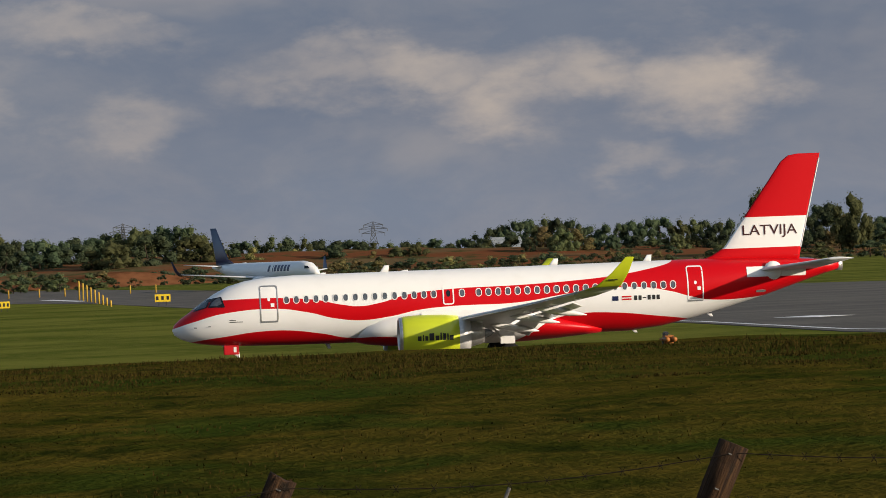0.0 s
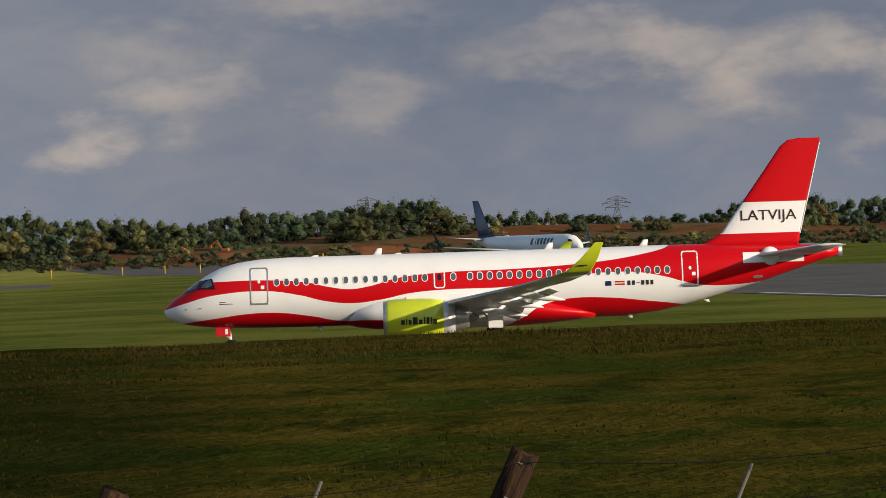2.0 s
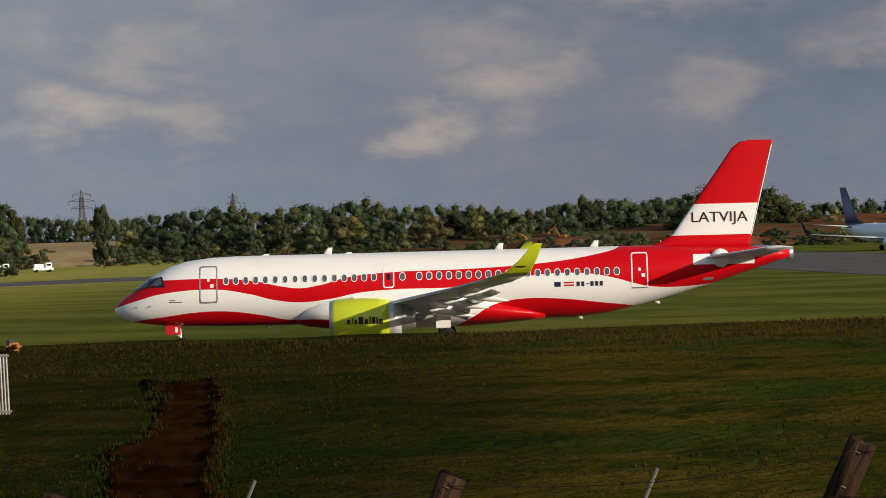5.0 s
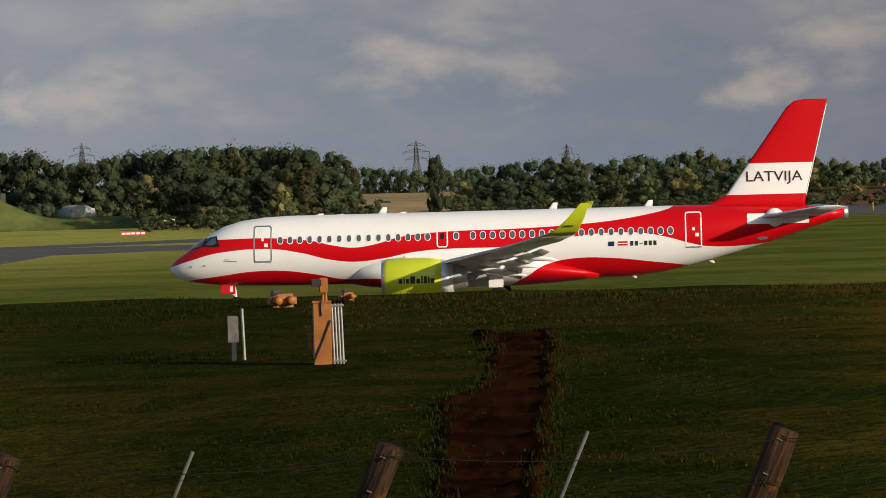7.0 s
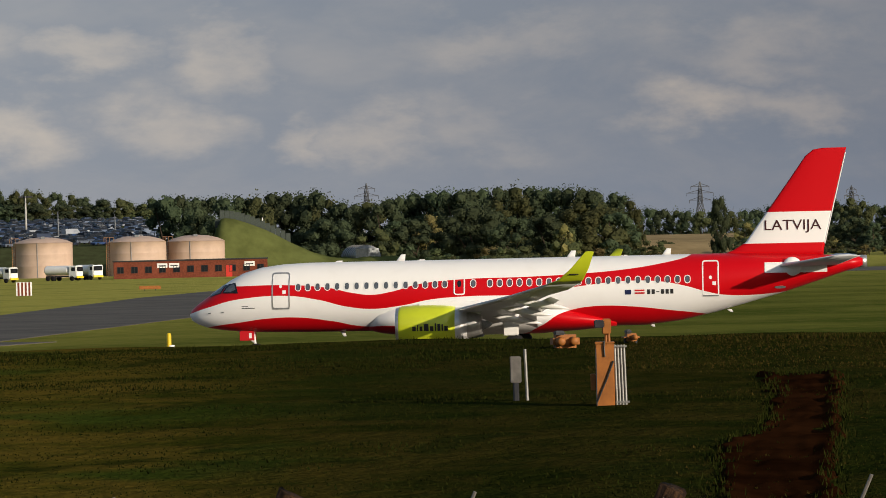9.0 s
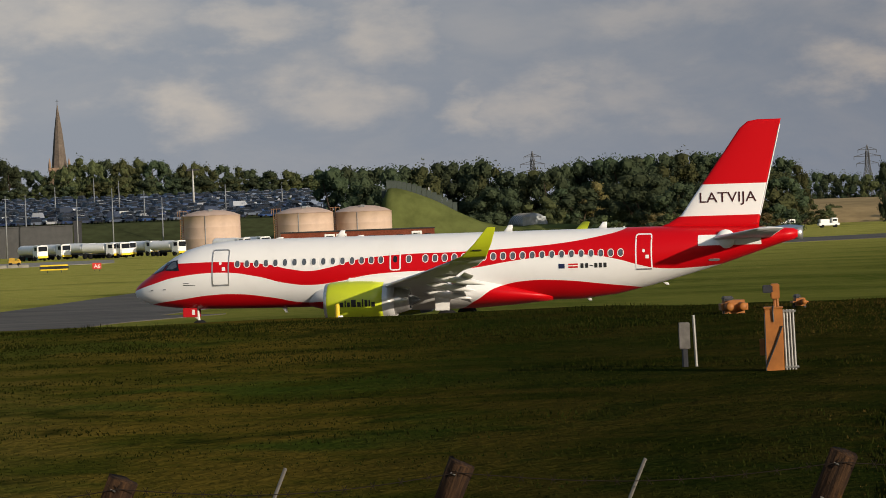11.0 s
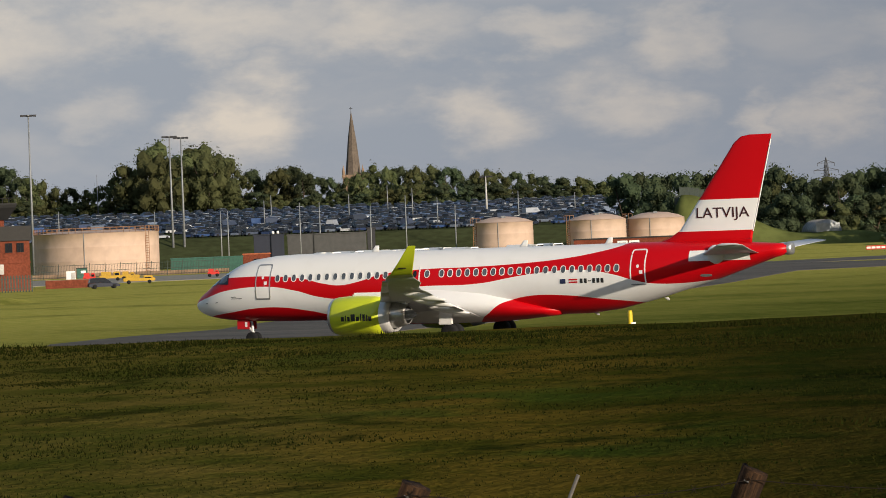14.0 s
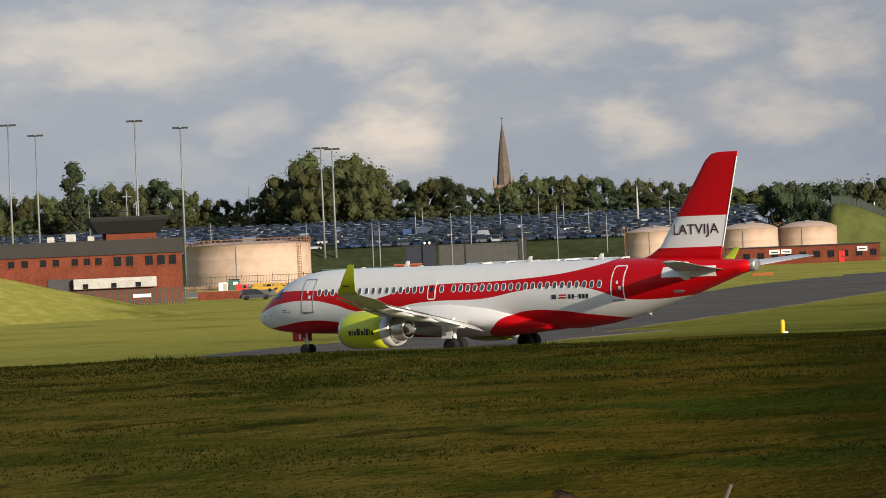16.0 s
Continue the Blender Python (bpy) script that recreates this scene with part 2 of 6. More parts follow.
PALEMAST = plain("pale_mast_paint", (0.42, 0.41, 0.39), 0.6)
SHED = plain("grey_shed_cladding", (0.062, 0.062, 0.062), 0.7, grain=1.0, vary=0.2)
NAVYHUT = plain("navy_hut_paint", (0.014, 0.018, 0.034), 0.6, vary=0.2)
BLACKCLAD = plain("black_cladding", (0.011, 0.011, 0.012), 0.7)
DARK = plain("dark_steel", (0.035, 0.035, 0.04), 0.5, 0.2)
ORANGE = plain("orange_cabinet_paint", (0.31, 0.108, 0.018), 0.6, grain=5.0, vary=0.3)
YELLOW = plain("yellow_paint", (0.72, 0.50, 0.02), 0.55, vary=0.15)
REDSIGN = plain("red_sign_face", (0.55, 0.03, 0.02), 0.5, vary=0.1)
WHITEP = plain("white_paint", (0.78, 0.78, 0.76), 0.5, vary=0.06)
BRICK = plain("red_brick", (0.165, 0.048, 0.028), 0.9, grain=3.0, vary=0.3, bump=0.3)
ROOFDARK = plain("dark_cladding", (0.022, 0.020, 0.019), 0.7, grain=2.0, vary=0.25)
GLASS = plain("dark_window_glass", (0.012, 0.014, 0.018), 0.12, vary=0.3, bump=0.0)
TANK = plain("tank_cream_paint", (0.50, 0.365, 0.285), 0.75, grain=0.5, vary=0.12)
RUST = plain("rusty_rail_steel", (0.30, 0.16, 0.09), 0.85, grain=3.0)
AMBER = plain("weathered_amber_paint", (0.48, 0.29, 0.03), 0.7)
GREENBOX = plain("green_container_paint", (0.03, 0.10, 0.075), 0.6, grain=1.5)
TILE = plain("terracotta_tile", (0.36, 0.10, 0.04), 0.8, grain=2.5)
STONE = plain("sandstone", (0.28, 0.19, 0.13), 0.9, grain=1.2, vary=0.3, bump=0.4)
SPIRE = plain("slate_spire", (0.13, 0.105, 0.085), 0.85, grain=1.5, vary=0.3)
FENCEM = plain("palisade_green_grey", (0.045, 0.058, 0.048), 0.7)
HANGAR = plain("hangar_sheet", (0.26, 0.28, 0.29), 0.45, 0.3, grain=1.0)
BARK = plain("bark", (0.08, 0.06, 0.045), 0.95, grain=3.0, vary=0.4)
LEAF_A = leaf_material("leaves_dark", (0.056, 0.078, 0.042), (0.080, 0.104, 0.054))
LEAF_B = leaf_material("leaves_olive", (0.082, 0.098, 0.042), (0.116, 0.128, 0.052))
LEAF_C = leaf_material("leaves_yellow", (0.13, 0.12, 0.04), (0.25, 0.21, 0.08))
CARPAINT = per_object("car_paint", [(0.02, 0.03, 0.06), (0.05, 0.065, 0.10), (0.010, 0.012, 0.018), (0.03, 0.06, 0.15), (0.32, 0.34, 0.38),
                                    (0.02, 0.025, 0.04), (0.42, 0.43, 0.45), (0.03, 0.04, 0.07), (0.02, 0.035, 0.09), (0.10, 0.12, 0.16)], 0.25, 0.6)
CARSTUFF = per_island("car_paints", [(0.012, 0.016, 0.03), (0.04, 0.07, 0.15), (0.16, 0.20, 0.28), (0.02, 0.035, 0.09), (0.06, 0.10, 0.19), (0.025, 0.035, 0.07), (0.55, 0.57, 0.62)], 0.3)
TYRE = plain("rubber", (0.02, 0.02, 0.021), 0.85)
LIME = plain("lime_paint", (0.50, 0.56, 0.02), 0.35, grain=1.0, vary=0.06, coat=0.4, bump=0.02)
ALU = plain("bare_metal", (0.55, 0.54, 0.52), 0.35, 0.8, vary=0.15)
WINGGREY = plain("wing_grey_paint", (0.60, 0.61, 0.63), 0.45, grain=1.5, vary=0.08, bump=0.02)
SLEEVE = plain("satin_silver_paint", (0.62, 0.61, 0.60), 0.35, 0.35, grain=2.0, vary=0.15)
# paler than the dark glass: reflected sky is mixed into the base colour
COCKPIT = plain("cockpit_glass", (0.085, 0.10, 0.12), 0.08, vary=0.3, bump=0.0)
WHITEAIR = plain("aircraft_white", (0.80, 0.79, 0.77), 0.3, grain=0.8, vary=0.03, coat=0.4, bump=0.01)
REDAIR = plain("aircraft_red", (0.50, 0.005, 0.010), 0.5, grain=0.8, vary=0.06, coat=0.0, bump=0.01)
NAVY = plain("aircraft_navy", (0.012, 0.02, 0.07), 0.35, vary=0.1, coat=0.3)
INK = plain("dark_lettering", (0.045, 0.008, 0.010), 0.5, vary=0.05)
BLACKINK = plain("black_lettering", (0.02, 0.02, 0.02), 0.5, vary=0.05)


def livery():
    """White fuselage with a flowing red ribbon and a red belly; the edges follow curves along the hull."""
    m, n = material("ribbon_livery")
    xyz = n.node("ShaderNodeSeparateXYZ", None, Vector=n.node("ShaderNodeTexCoord").outputs["Object"])
    u = n.math("DIVIDE", n.math("SUBTRACT", 19.0, xyz.outputs[0]), 40.0)

    def edge(points):
        c = n.node("ShaderNodeFloatCurve", None, Value=u)
        pts = c.mapping.curves[0].points
        while len(pts) < len(points):
            pts.new(0.5, 0.5)
        for p, (x, z) in zip(pts, points):
            p.location = (x / 40, z / 8)
        c.mapping.update()
        return n.math("MULTIPLY", c.outputs[0], 8.0)

    top = edge([(0, 2.75), (1.0, 3.5), (1.8, 4.0), (3.1, 4.03), (5.7, 4.05), (8.0, 3.87), (9.6, 3.52), (10.6, 3.40), (11.6, 3.52), (13.5, 3.98), (16, 4.18), (19.3, 4.23), (22.5, 4.35), (25.1, 4.55), (27, 4.83), (28.4, 5.15), (29.3, 5.6), (40, 5.9)])
    low_ = edge([(0, 2.48), (1.3, 2.88), (3.1, 3.30), (5.7, 3.44), (7.6, 3.17), (9.3, 2.74), (10.6, 2.60), (12.2, 2.74), (14.1, 3.08), (16, 3.2), (19.5, 3.25), (22.5, 3.65), (25.1, 3.88), (26.7, 3.84), (28.3, 3.55), (29.5, 3.2), (30.6, 2.98), (32.2, 2.95), (34.8, 3.2), (36.5, 3.4), (40, 3.5)])
    belly = edge([(0, 1.5), (1.3, 1.75), (3.1, 1.98), (4.7, 2.17), (6.3, 2.2), (8.3, 1.95), (10.2, 1.6), (11.3, 1.62), (12.6, 1.55), (14, 1.2), (16, 1.0), (18.7, 0.95), (20.1, 1.42), (21.7, 2.26), (23.2, 2.5), (25.1, 2.46), (27.4, 2.2), (29.3, 1.95), (31, 1.6), (40, 1.2)])
    z = xyz.outputs[2]
    s = 0.012
    between = n.math("MULTIPLY", n.step(n.math("SUBTRACT", z, low_), -s, s), n.step(n.math("SUBTRACT", top, z), -s, s))
    under = n.step(n.math("SUBTRACT", belly, z), -s, s)
    red = n.math("MAXIMUM", between, under)
    at = n.node("ShaderNodeTexCoord").outputs["Object"]
    grime = n.math("MULTIPLY", n.step(n.noise(at, 0.9, 6), 0.45, 0.8), 0.12)
    white = n.mix(grime, (0.80, 0.79, 0.77), (0.52, 0.49, 0.44))
    finish(m, n, n.mix(red, white, (0.52, 0.002, 0.006)), 0.36, 0, n.noise(at, 1.5, 3), 0.02, 0.01, 0.0, Specular_IOR_Level=0.22)
    return m


def fin_paint():
    m, n = material("fin_livery")
    z = n.node("ShaderNodeSeparateXYZ", None, Vector=n.node("ShaderNodeTexCoord").outputs["Object"]).outputs[2]
    white = n.math("MULTIPLY", n.step(z, 5.81, 5.83), n.step(n.math("SUBTRACT", 7.58, z), -0.01, 0.01))
    finish(m, n, n.mix(white, (0.52, 0.002, 0.006), (0.80, 0.79, 0.77)), 0.5, Specular_IOR_Level=0.15)
    return m


LIVERY, FINPAINT = livery(), fin_paint()


# ---- mesh helpers ----
def mesh_of(name, verts, faces, mat, smooth=False):
    me = bpy.data.meshes.new(name)
    me.from_pydata(verts, [], faces)
    me.materials.append(mat)
    if smooth:
        me.polygons.foreach_set("use_smooth", [True] * len(me.polygons))
    me.update()
    return me


def part(name, me, parent=None, label="", m=None):
    """Links a mesh (or a bmesh with its material) as one object under a thing."""
    ob = new(name, me)
    if parent is not None:
        ob.parent = parent
    if m is not None:
        ob.matrix_basis = m
    return tagged(ob, label) if label else ob


def of_bm(name, bm, mat, smooth=False):
    bmesh.ops.recalc_face_normals(bm, faces=bm.faces)
    me = bpy.data.meshes.new(name)
    bm.to_mesh(me)
    bm.free()
    me.materials.append(mat)
    if smooth:
        me.polygons.foreach_set("use_smooth", [True] * len(me.polygons))
    return me


def box(sx, sy, sz, mat, bevel=0.0, at=(0, 0, 0), name="box"):
    """A bevelled block that stands on z = at.z, centred in x and y."""
    bm = bmesh.new()
    bmesh.ops.create_cube(bm, size=1)
    bmesh.ops.transform(bm, matrix=Matrix.Translation((at[0], at[1], at[2] + sz / 2)) @ Matrix.Diagonal((sx, sy, sz, 1)), verts=bm.verts)
    if bevel:
        bmesh.ops.bevel(bm, geom=bm.edges[:], offset=bevel, segments=2, affect="EDGES")
    return of_bm(name, bm, mat)


def lathe(rows, mat, seg=24, name="round", smooth=True, closed=True):
    """A turned body from (radius, z) rows about the z axis."""
    v, f = [], []
    for r, z in rows:
        v += [(r * math.cos(2 * math.pi * k / seg), r * math.sin(2 * math.pi * k / seg), z) for k in range(seg)]
    for i in range(len(rows) - 1):
        for k in range(seg):
            a, b = i * seg + k, i * seg + (k + 1) % seg
            f.append((a, b, b + seg, a + seg))
    if closed:
        f += [tuple(range(seg))[::-1], tuple(range((len(rows) - 1) * seg, len(rows) * seg))]
    return mesh_of(name, v, f, mat, smooth)


def rods(pairs, r, mat, seg=6, name="rods"):
    """Thin bars from point to point, in one mesh."""
    v, f = [], []
    for a, b in pairs:
        a, b = Vector(a), Vector(b)
        q = (b - a).to_track_quat("Z", "Y")
        base = len(v)
        for p in (a, b):
            v += [p + q @ Vector((r * math.cos(2 * math.pi * k / seg), r * math.sin(2 * math.pi * k / seg), 0)) for k in range(seg)]
        f += [(base + k, base + (k + 1) % seg, base + seg + (k + 1) % seg, base + seg + k) for k in range(seg)]
        f += [tuple(range(base, base + seg))[::-1], tuple(range(base + seg, base + 2 * seg))]
    return mesh_of(name, v, f, mat)


def loft(rings, mat, name="loft", smooth=True, caps=True):
    n_ = len(rings[0])
    v = [p for r in rings for p in r]
    f = []
    for i in range(len(rings) - 1):
        for k in range(n_):
            a, b = i * n_ + k, i * n_ + (k + 1) % n_
            f.append((a, b, b + n_, a + n_))
    if caps:
        f += [tuple(range(n_))[::-1], tuple(range((len(rings) - 1) * n_, len(rings) * n_))]
    return mesh_of(name, v, f, mat, smooth)


def thing(name, label, category, m=None, group="", kind=""):
    ob = new(name)
    if m is not None:
        ob.matrix_basis = m
    return tagged(ob, label, category, group, kind)


def interp(x, rows, col):
    return float(np.interp(x, [r[0] for r in rows], [r[col] for r in rows]))


RISE = [(0, 4.15), (20, 4.15), (30, 4.22), (45, 4.50), (62, 4.74), (68, 4.70), (90, 3.5), (130, 1.0), (165, 0.0), (500, 0.0), (700, 0.3), (900, 0.8), (1300, 3.0), (2200, 6.0), (4800, 8.0)]


def ground_z(x, y):
    d = math.hypot(x, y)
    z = interp(d, RISE, 1)
    if 20 < d < 100:
        z += 0.06 * noise.noise((x * 0.15, y * 0.15, 3.1)) + 0.04 * noise.noise((x * 0.5, y * 0.5, 1.1))
    return z


def spot(az, d, dz=0.0):
    """The place on the ground at a bearing (degrees from north, east positive) and distance from the viewpoint."""
    x, y = d * math.sin(radians(az)), d * math.cos(radians(az))
    return Vector((x, y, ground_z(x, y) + dz))


def facing(az, d, dz=0.0, turn=0.0):
    """A pose on the ground whose -y side faces the viewpoint."""
    return Matrix.Translation(spot(az, d, dz)) @ pose(0, 0, 0, 0, 0, -az + turn)


# ---- ground and pavements ----
def build_ground():
    rs = [2, 8, 15, 20, 24] + [26 + 1.5 * i for i in range(44)] + [95, 105, 118, 130, 145, 165, 200, 260, 340, 430, 500, 600, 700, 800, 900, 1050, 1300, 1700, 2200, 3200, 4800]
    angles = [-180 + 6 * i for i in range(23)] + [-40 + 0.5 * i for i in range(101)] + [12 + 6 * i for i in range(28)]
    angles = sorted({a for a in angles if a < 180})
    v, f = [(0, 0, RISE[0][1])], []
    for r in rs:
        for a in angles:
            x, y = r * math.sin(radians(a)), r * math.cos(radians(a))
            v.append((x, y, ground_z(x, y)))
    n_ = len(angles)
    for k in range(n_):
        f.append((0, 1 + (k + 1) % n_, 1 + k))
    for i in range(len(rs) - 1):
        for k in range(n_):
            a, b = 1 + i * n_ + k, 1 + i * n_ + (k + 1) % n_
            f.append((a, b, b + n_, a + n_))
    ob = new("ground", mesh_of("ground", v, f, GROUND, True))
    tagged(ob, "airfield grass with a rough brown bank in front", "ground", kind="structure")


def sheet(name, pts, z, mat, label, category="pavement"):
    """A pavement laid over the lie of the ground, with a buried edge."""
    bm = bmesh.new()
    bm.faces.new([bm.verts.new((x, y, 0)) for x, y in pts])
    bmesh.ops.triangulate(bm, faces=bm.faces[:])
    bmesh.ops.subdivide_edges(bm, edges=bm.edges[:], cuts=7, use_grid_fill=True)
    for p in bm.verts:
        p.co.z = ground_z(p.co.x, p.co.y) + z
    out = bmesh.ops.extrude_face_region(bm, geom=bm.faces[:])
    for e in out["geom"]:
        if isinstance(e, bmesh.types.BMVert):
            e.co.z -= 0.3
    ob = new(name, of_bm(name, bm, mat))
    return tagged(ob, label, category, kind="structure")


def strip(points, width):
    left, right = [], []
    for i, p in enumerate(points):
        a, b = Vector(points[max(0, i - 1)]), Vector(points[min(len(points) - 1, i + 1)])
        d = (b - a).normalized()
        s = Vector((-d.y, d.x)) * width / 2
        left.append(tuple(Vector(p) + s))
        right.append(tuple(Vector(p) - s))
    return left + right[::-1]


def build_pavements():
    xy = lambda az, d: (d * math.sin(radians(az)), d * math.cos(radians(az)))
    sheet("runway", [xy(12, 215), xy(5.66, 266), xy(3.5, 314), xy(-1.5, 438), xy(-5, 660), xy(-8, 800), xy(-9, 1000), xy(-5, 930), xy(0.6, 600), xy(6.2, 535), xy(14, 420)], 0.05, ASPHALT, "dark worn asphalt runway with white edge lines", "runway")
    sheet("taxiway_line", strip([xy(12, 225), xy(5.66, 273), xy(3.6, 318), xy(1, 372)], 0.5), 0.058, LINE, "white painted edge line on asphalt", "line")
    sheet("runway_line", strip([xy(4.9, 322), xy(5.5, 318)], 4.0), 0.058, LINE, "short white painted mark on asphalt", "line")
    sheet("runway_line", strip([xy(-5.64, 745), xy(-5.12, 700)], 2.0), 0.058, LINE, "white painted mark on the far runway", "line")
    path = [(60, 236), (20, 233), (3, 231), (-18, 228.7), (-40, 226), (-62, 221), (-84, 216.5), (-99, 217.5), (-108, 221), (-114.5, 227), (-118.5, 235), (-120, 246), (-119, 262)]
    sheet("taxiway", strip(path, 22), 0.05, ASPHALT, "dark asphalt taxiway curving past the grass bank", "taxiway")
    sheet("taxiway", [xy(-27.6, 262), xy(-26.4, 300), xy(-25.2, 330), xy(-23.3, 405), xy(-21.3, 520), xy(-20.3, 569), xy(-18.4, 575), xy(-15, 560), xy(-15, 530), xy(-18.5, 500), xy(-19.4, 425), xy(-20.6, 366), xy(-23.25, 289), xy(-24.3, 262), xy(-26, 240)], 0.046, ASPHALT, "dark asphalt taxiway joining in a wide curve", "taxiway")
    sheet("taxiway", [xy(-9, 640), xy(-12.5, 640), xy(-20, 560), xy(-20, 590), xy(-13, 700), xy(-9, 690)], 0.05, ASPHALT, "grey asphalt taxiway strip in the grass", "taxiway")
    sheet("apron", [xy(-33, 640), xy(-26.5, 660), xy(-24, 690), xy(-24, 740), xy(-33, 740)], 0.06, CONCRETE, "pale concrete service road beside the grass", "apron")


def mound(name, az, d, rx, ry, h, turn, mat, label, power=1.4):
    """A grassed or bare earth bank, a smooth heap that dips into the ground at its foot."""
    v, f, na, nr = [(0, 0, h)], [], 40, 14
    for i in range(1, nr + 1):
        r = i / nr
        for k in range(na):
            a = 2 * math.pi * k / na
            x, y = rx * r * math.cos(a), ry * r * math.sin(a)
            v.append((x, y, h * (0.5 + 0.5 * math.cos(math.pi * r)) ** (1 / power) - 0.4 * (i == nr) + 0.05 * h * noise.noise((x * 0.12, y * 0.12, az))))
    for k in range(na):
        f.append((0, 1 + k, 1 + (k + 1) % na))
    for i in range(nr - 1):
        for k in range(na):
            a, b = 1 + i * na + k, 1 + i * na + (k + 1) % na
            f.append((a, a + na, b + na, b))
    ob = new(name, mesh_of(name, v, f, mat, True))
    ob.matrix_basis = facing(az, d, -0.1, turn)
    return tagged(ob, label, "earth bank", kind="structure")


def build_blades(name, seed, mat, label, az0, az1, count, crest, tall):
    """Short turf on the near bank, longer along its crest."""
    rng = random.Random(seed)
    v, f = [], []

    def tuft(x, y, h):
        z = ground_z(x, y) - 0.02
        for _ in range(3):
            a, lean = rng.uniform(0, 6.28), rng.uniform(0.1, 0.8)
            wd = rng.uniform(0.006, 0.018)
            base, dx, dy = len(v), math.cos(a), math.sin(a)
            hh = h * rng.uniform(0.6, 1.3)
            v.extend([(x - dy * wd, y + dx * wd, z), (x + dy * wd, y - dx * wd, z), (x + dx * hh * lean, y + dy * hh * lean, z + hh)])
            f.append((base, base + 1, base + 2))

    for _ in range(count):
        d, az = math.sqrt(rng.uniform(27 ** 2, 67 ** 2)), rng.uniform(az0, az1)
        x, y = d * math.sin(radians(az)), d * math.cos(radians(az))
        k = noise.noise((x * 0.3, y * 0.3, 7))
        tuft(x, y, 0.03 + 0.05 * max(0, k))
    for _ in range(crest):
        d, az = rng.uniform(52, 66), rng.uniform(az0 - 1, az1 + 1)
        x, y = d * math.sin(radians(az)), d * math.cos(radians(az))
        k = noise.noise((x * 0.5, y * 0.5, 2)) + 0.5 * noise.noise((x * 2, y * 2, 5))
        tuft(x, y, (0.05 + tall * max(0, k)) * (0.5 + 0.5 * (d - 52) / 14))
    tagged(new(name, mesh_of(name, v, f, mat)), label, "grass", kind="stuff")


build_ground()
build_pavements()
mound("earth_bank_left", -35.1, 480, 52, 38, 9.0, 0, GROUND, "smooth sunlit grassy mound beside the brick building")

def hill_height(x):
    """A ridge that rises steeply at one end and slopes down along its length."""
    return 12.0 * (1 + min(0.0, x) / 4.0) if x < 0 else (12.0 - 9.2 * (0.5 - 0.5 * math.cos(math.pi * min(1, x / 27))) if x < 40 else 2.8 * max(0.0, 1 - (x - 40) / 14))


def build_hill():
    v, f, nx, ny = [], [], 62, 20
    for i in range(nx):
        x = -4.5 + i * 0.97
        for k in range(ny):
            y = -15 + k * 1.6
            across = 0.5 - 0.5 * math.cos(math.pi * min(1, max(0, (y + 14) / 9 if y < 0 else (15 - y) / 8)))
            v.append((x, y, hill_height(x) * across - 0.15 + 0.35 * noise.noise((x * 0.2, y * 0.2, 3))))
    for i in range(nx - 1):
        for k in range(ny - 1):
            a = i * ny + k
            f.append((a, a + ny, a + ny + 1, a + 1))
    ob = new("earth_bank_hill", mesh_of("earth_bank_hill", v, f, HILL, True))
    ob.matrix_basis = facing(-20.12, 888, -0.1, 0)
    tagged(ob, "steep grassy ridge with a fence along its top", "earth bank", kind="structure")


build_hill()


def build_site():
    """A long, uneven terrace of bare soil and dry grass beyond the runway."""
    v, f, prof = [], [], [(965, 0.0), (985, 0.25), (1010, 0.45), (1035, 0.6), (1070, 0.95), (1100, 1.0), (1180, 0.6)]
    azs = [-9.6 + 0.1 * i for i in range(181)]
    for a in azs:
        top = interp(a, [(-9.6, 0.6), (-8.3, 4.5), (-5, 7.2), (-3, 7.6), (1.5, 6.0), (4.5, 4.0), (8.4, 2.5)], 1)
        for d, s_ in prof:
            x, y = d * math.sin(radians(a)), d * math.cos(radians(a))
            v.append((x, y, 0.6 + top * s_ * (1 + 0.22 * noise.noise((x * 0.05, y * 0.05, 2))) - (1.0 if s_ == 0 else 0)))
    k_ = len(prof)
    for i in range(len(azs) - 1):
        for k in range(k_ - 1):
            q = i * k_ + k
            f.append((q, q + k_, q + k_ + 1, q + 1))
    tagged(new("earth_bank_site", mesh_of("site", v, f, SITE, True)), "long bank of red soil and dry grass on a building site", "earth bank", kind="structure")


build_site()
mound("earth_bank_soil", -6.6, 970, 24, 14, 3.2, 0, SOIL, "bare red soil heap on a building site")
mound("earth_bank_soil", -4.6, 975, 26, 12, 3.6, 0, SOIL, "bare red soil heap on a building site")


def build_stubble():
    v, f = [], []
    for i in range(25):
        a = -14.3 + 0.06 * i
        for d, z in ((940, 0.2), (960, 4.3), (990, 5.0), (1050, 6.8), (1080, 3.0)):
            x, y = d * math.sin(radians(a)), d * math.cos(radians(a))
            v.append((x, y, z + 0.15 * noise.noise((x * 0.1, y * 0.1, 5))))
    for i in range(24):
        for k in range(4):
            q = i * 5 + k
            f.append((q, q + 5, q + 6, q + 1))
    tagged(new("earth_bank_field", mesh_of("field", v, f, STUBBLE, True)), "pale stubble field on a rise between the trees", "field", kind="structure")


build_stubble()
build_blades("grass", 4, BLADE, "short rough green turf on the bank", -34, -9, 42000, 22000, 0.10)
build_blades("dry_grass", 5, STRAW, "dry brown grass along the bank crest", -14, 9, 8000, 26000, 0.09)


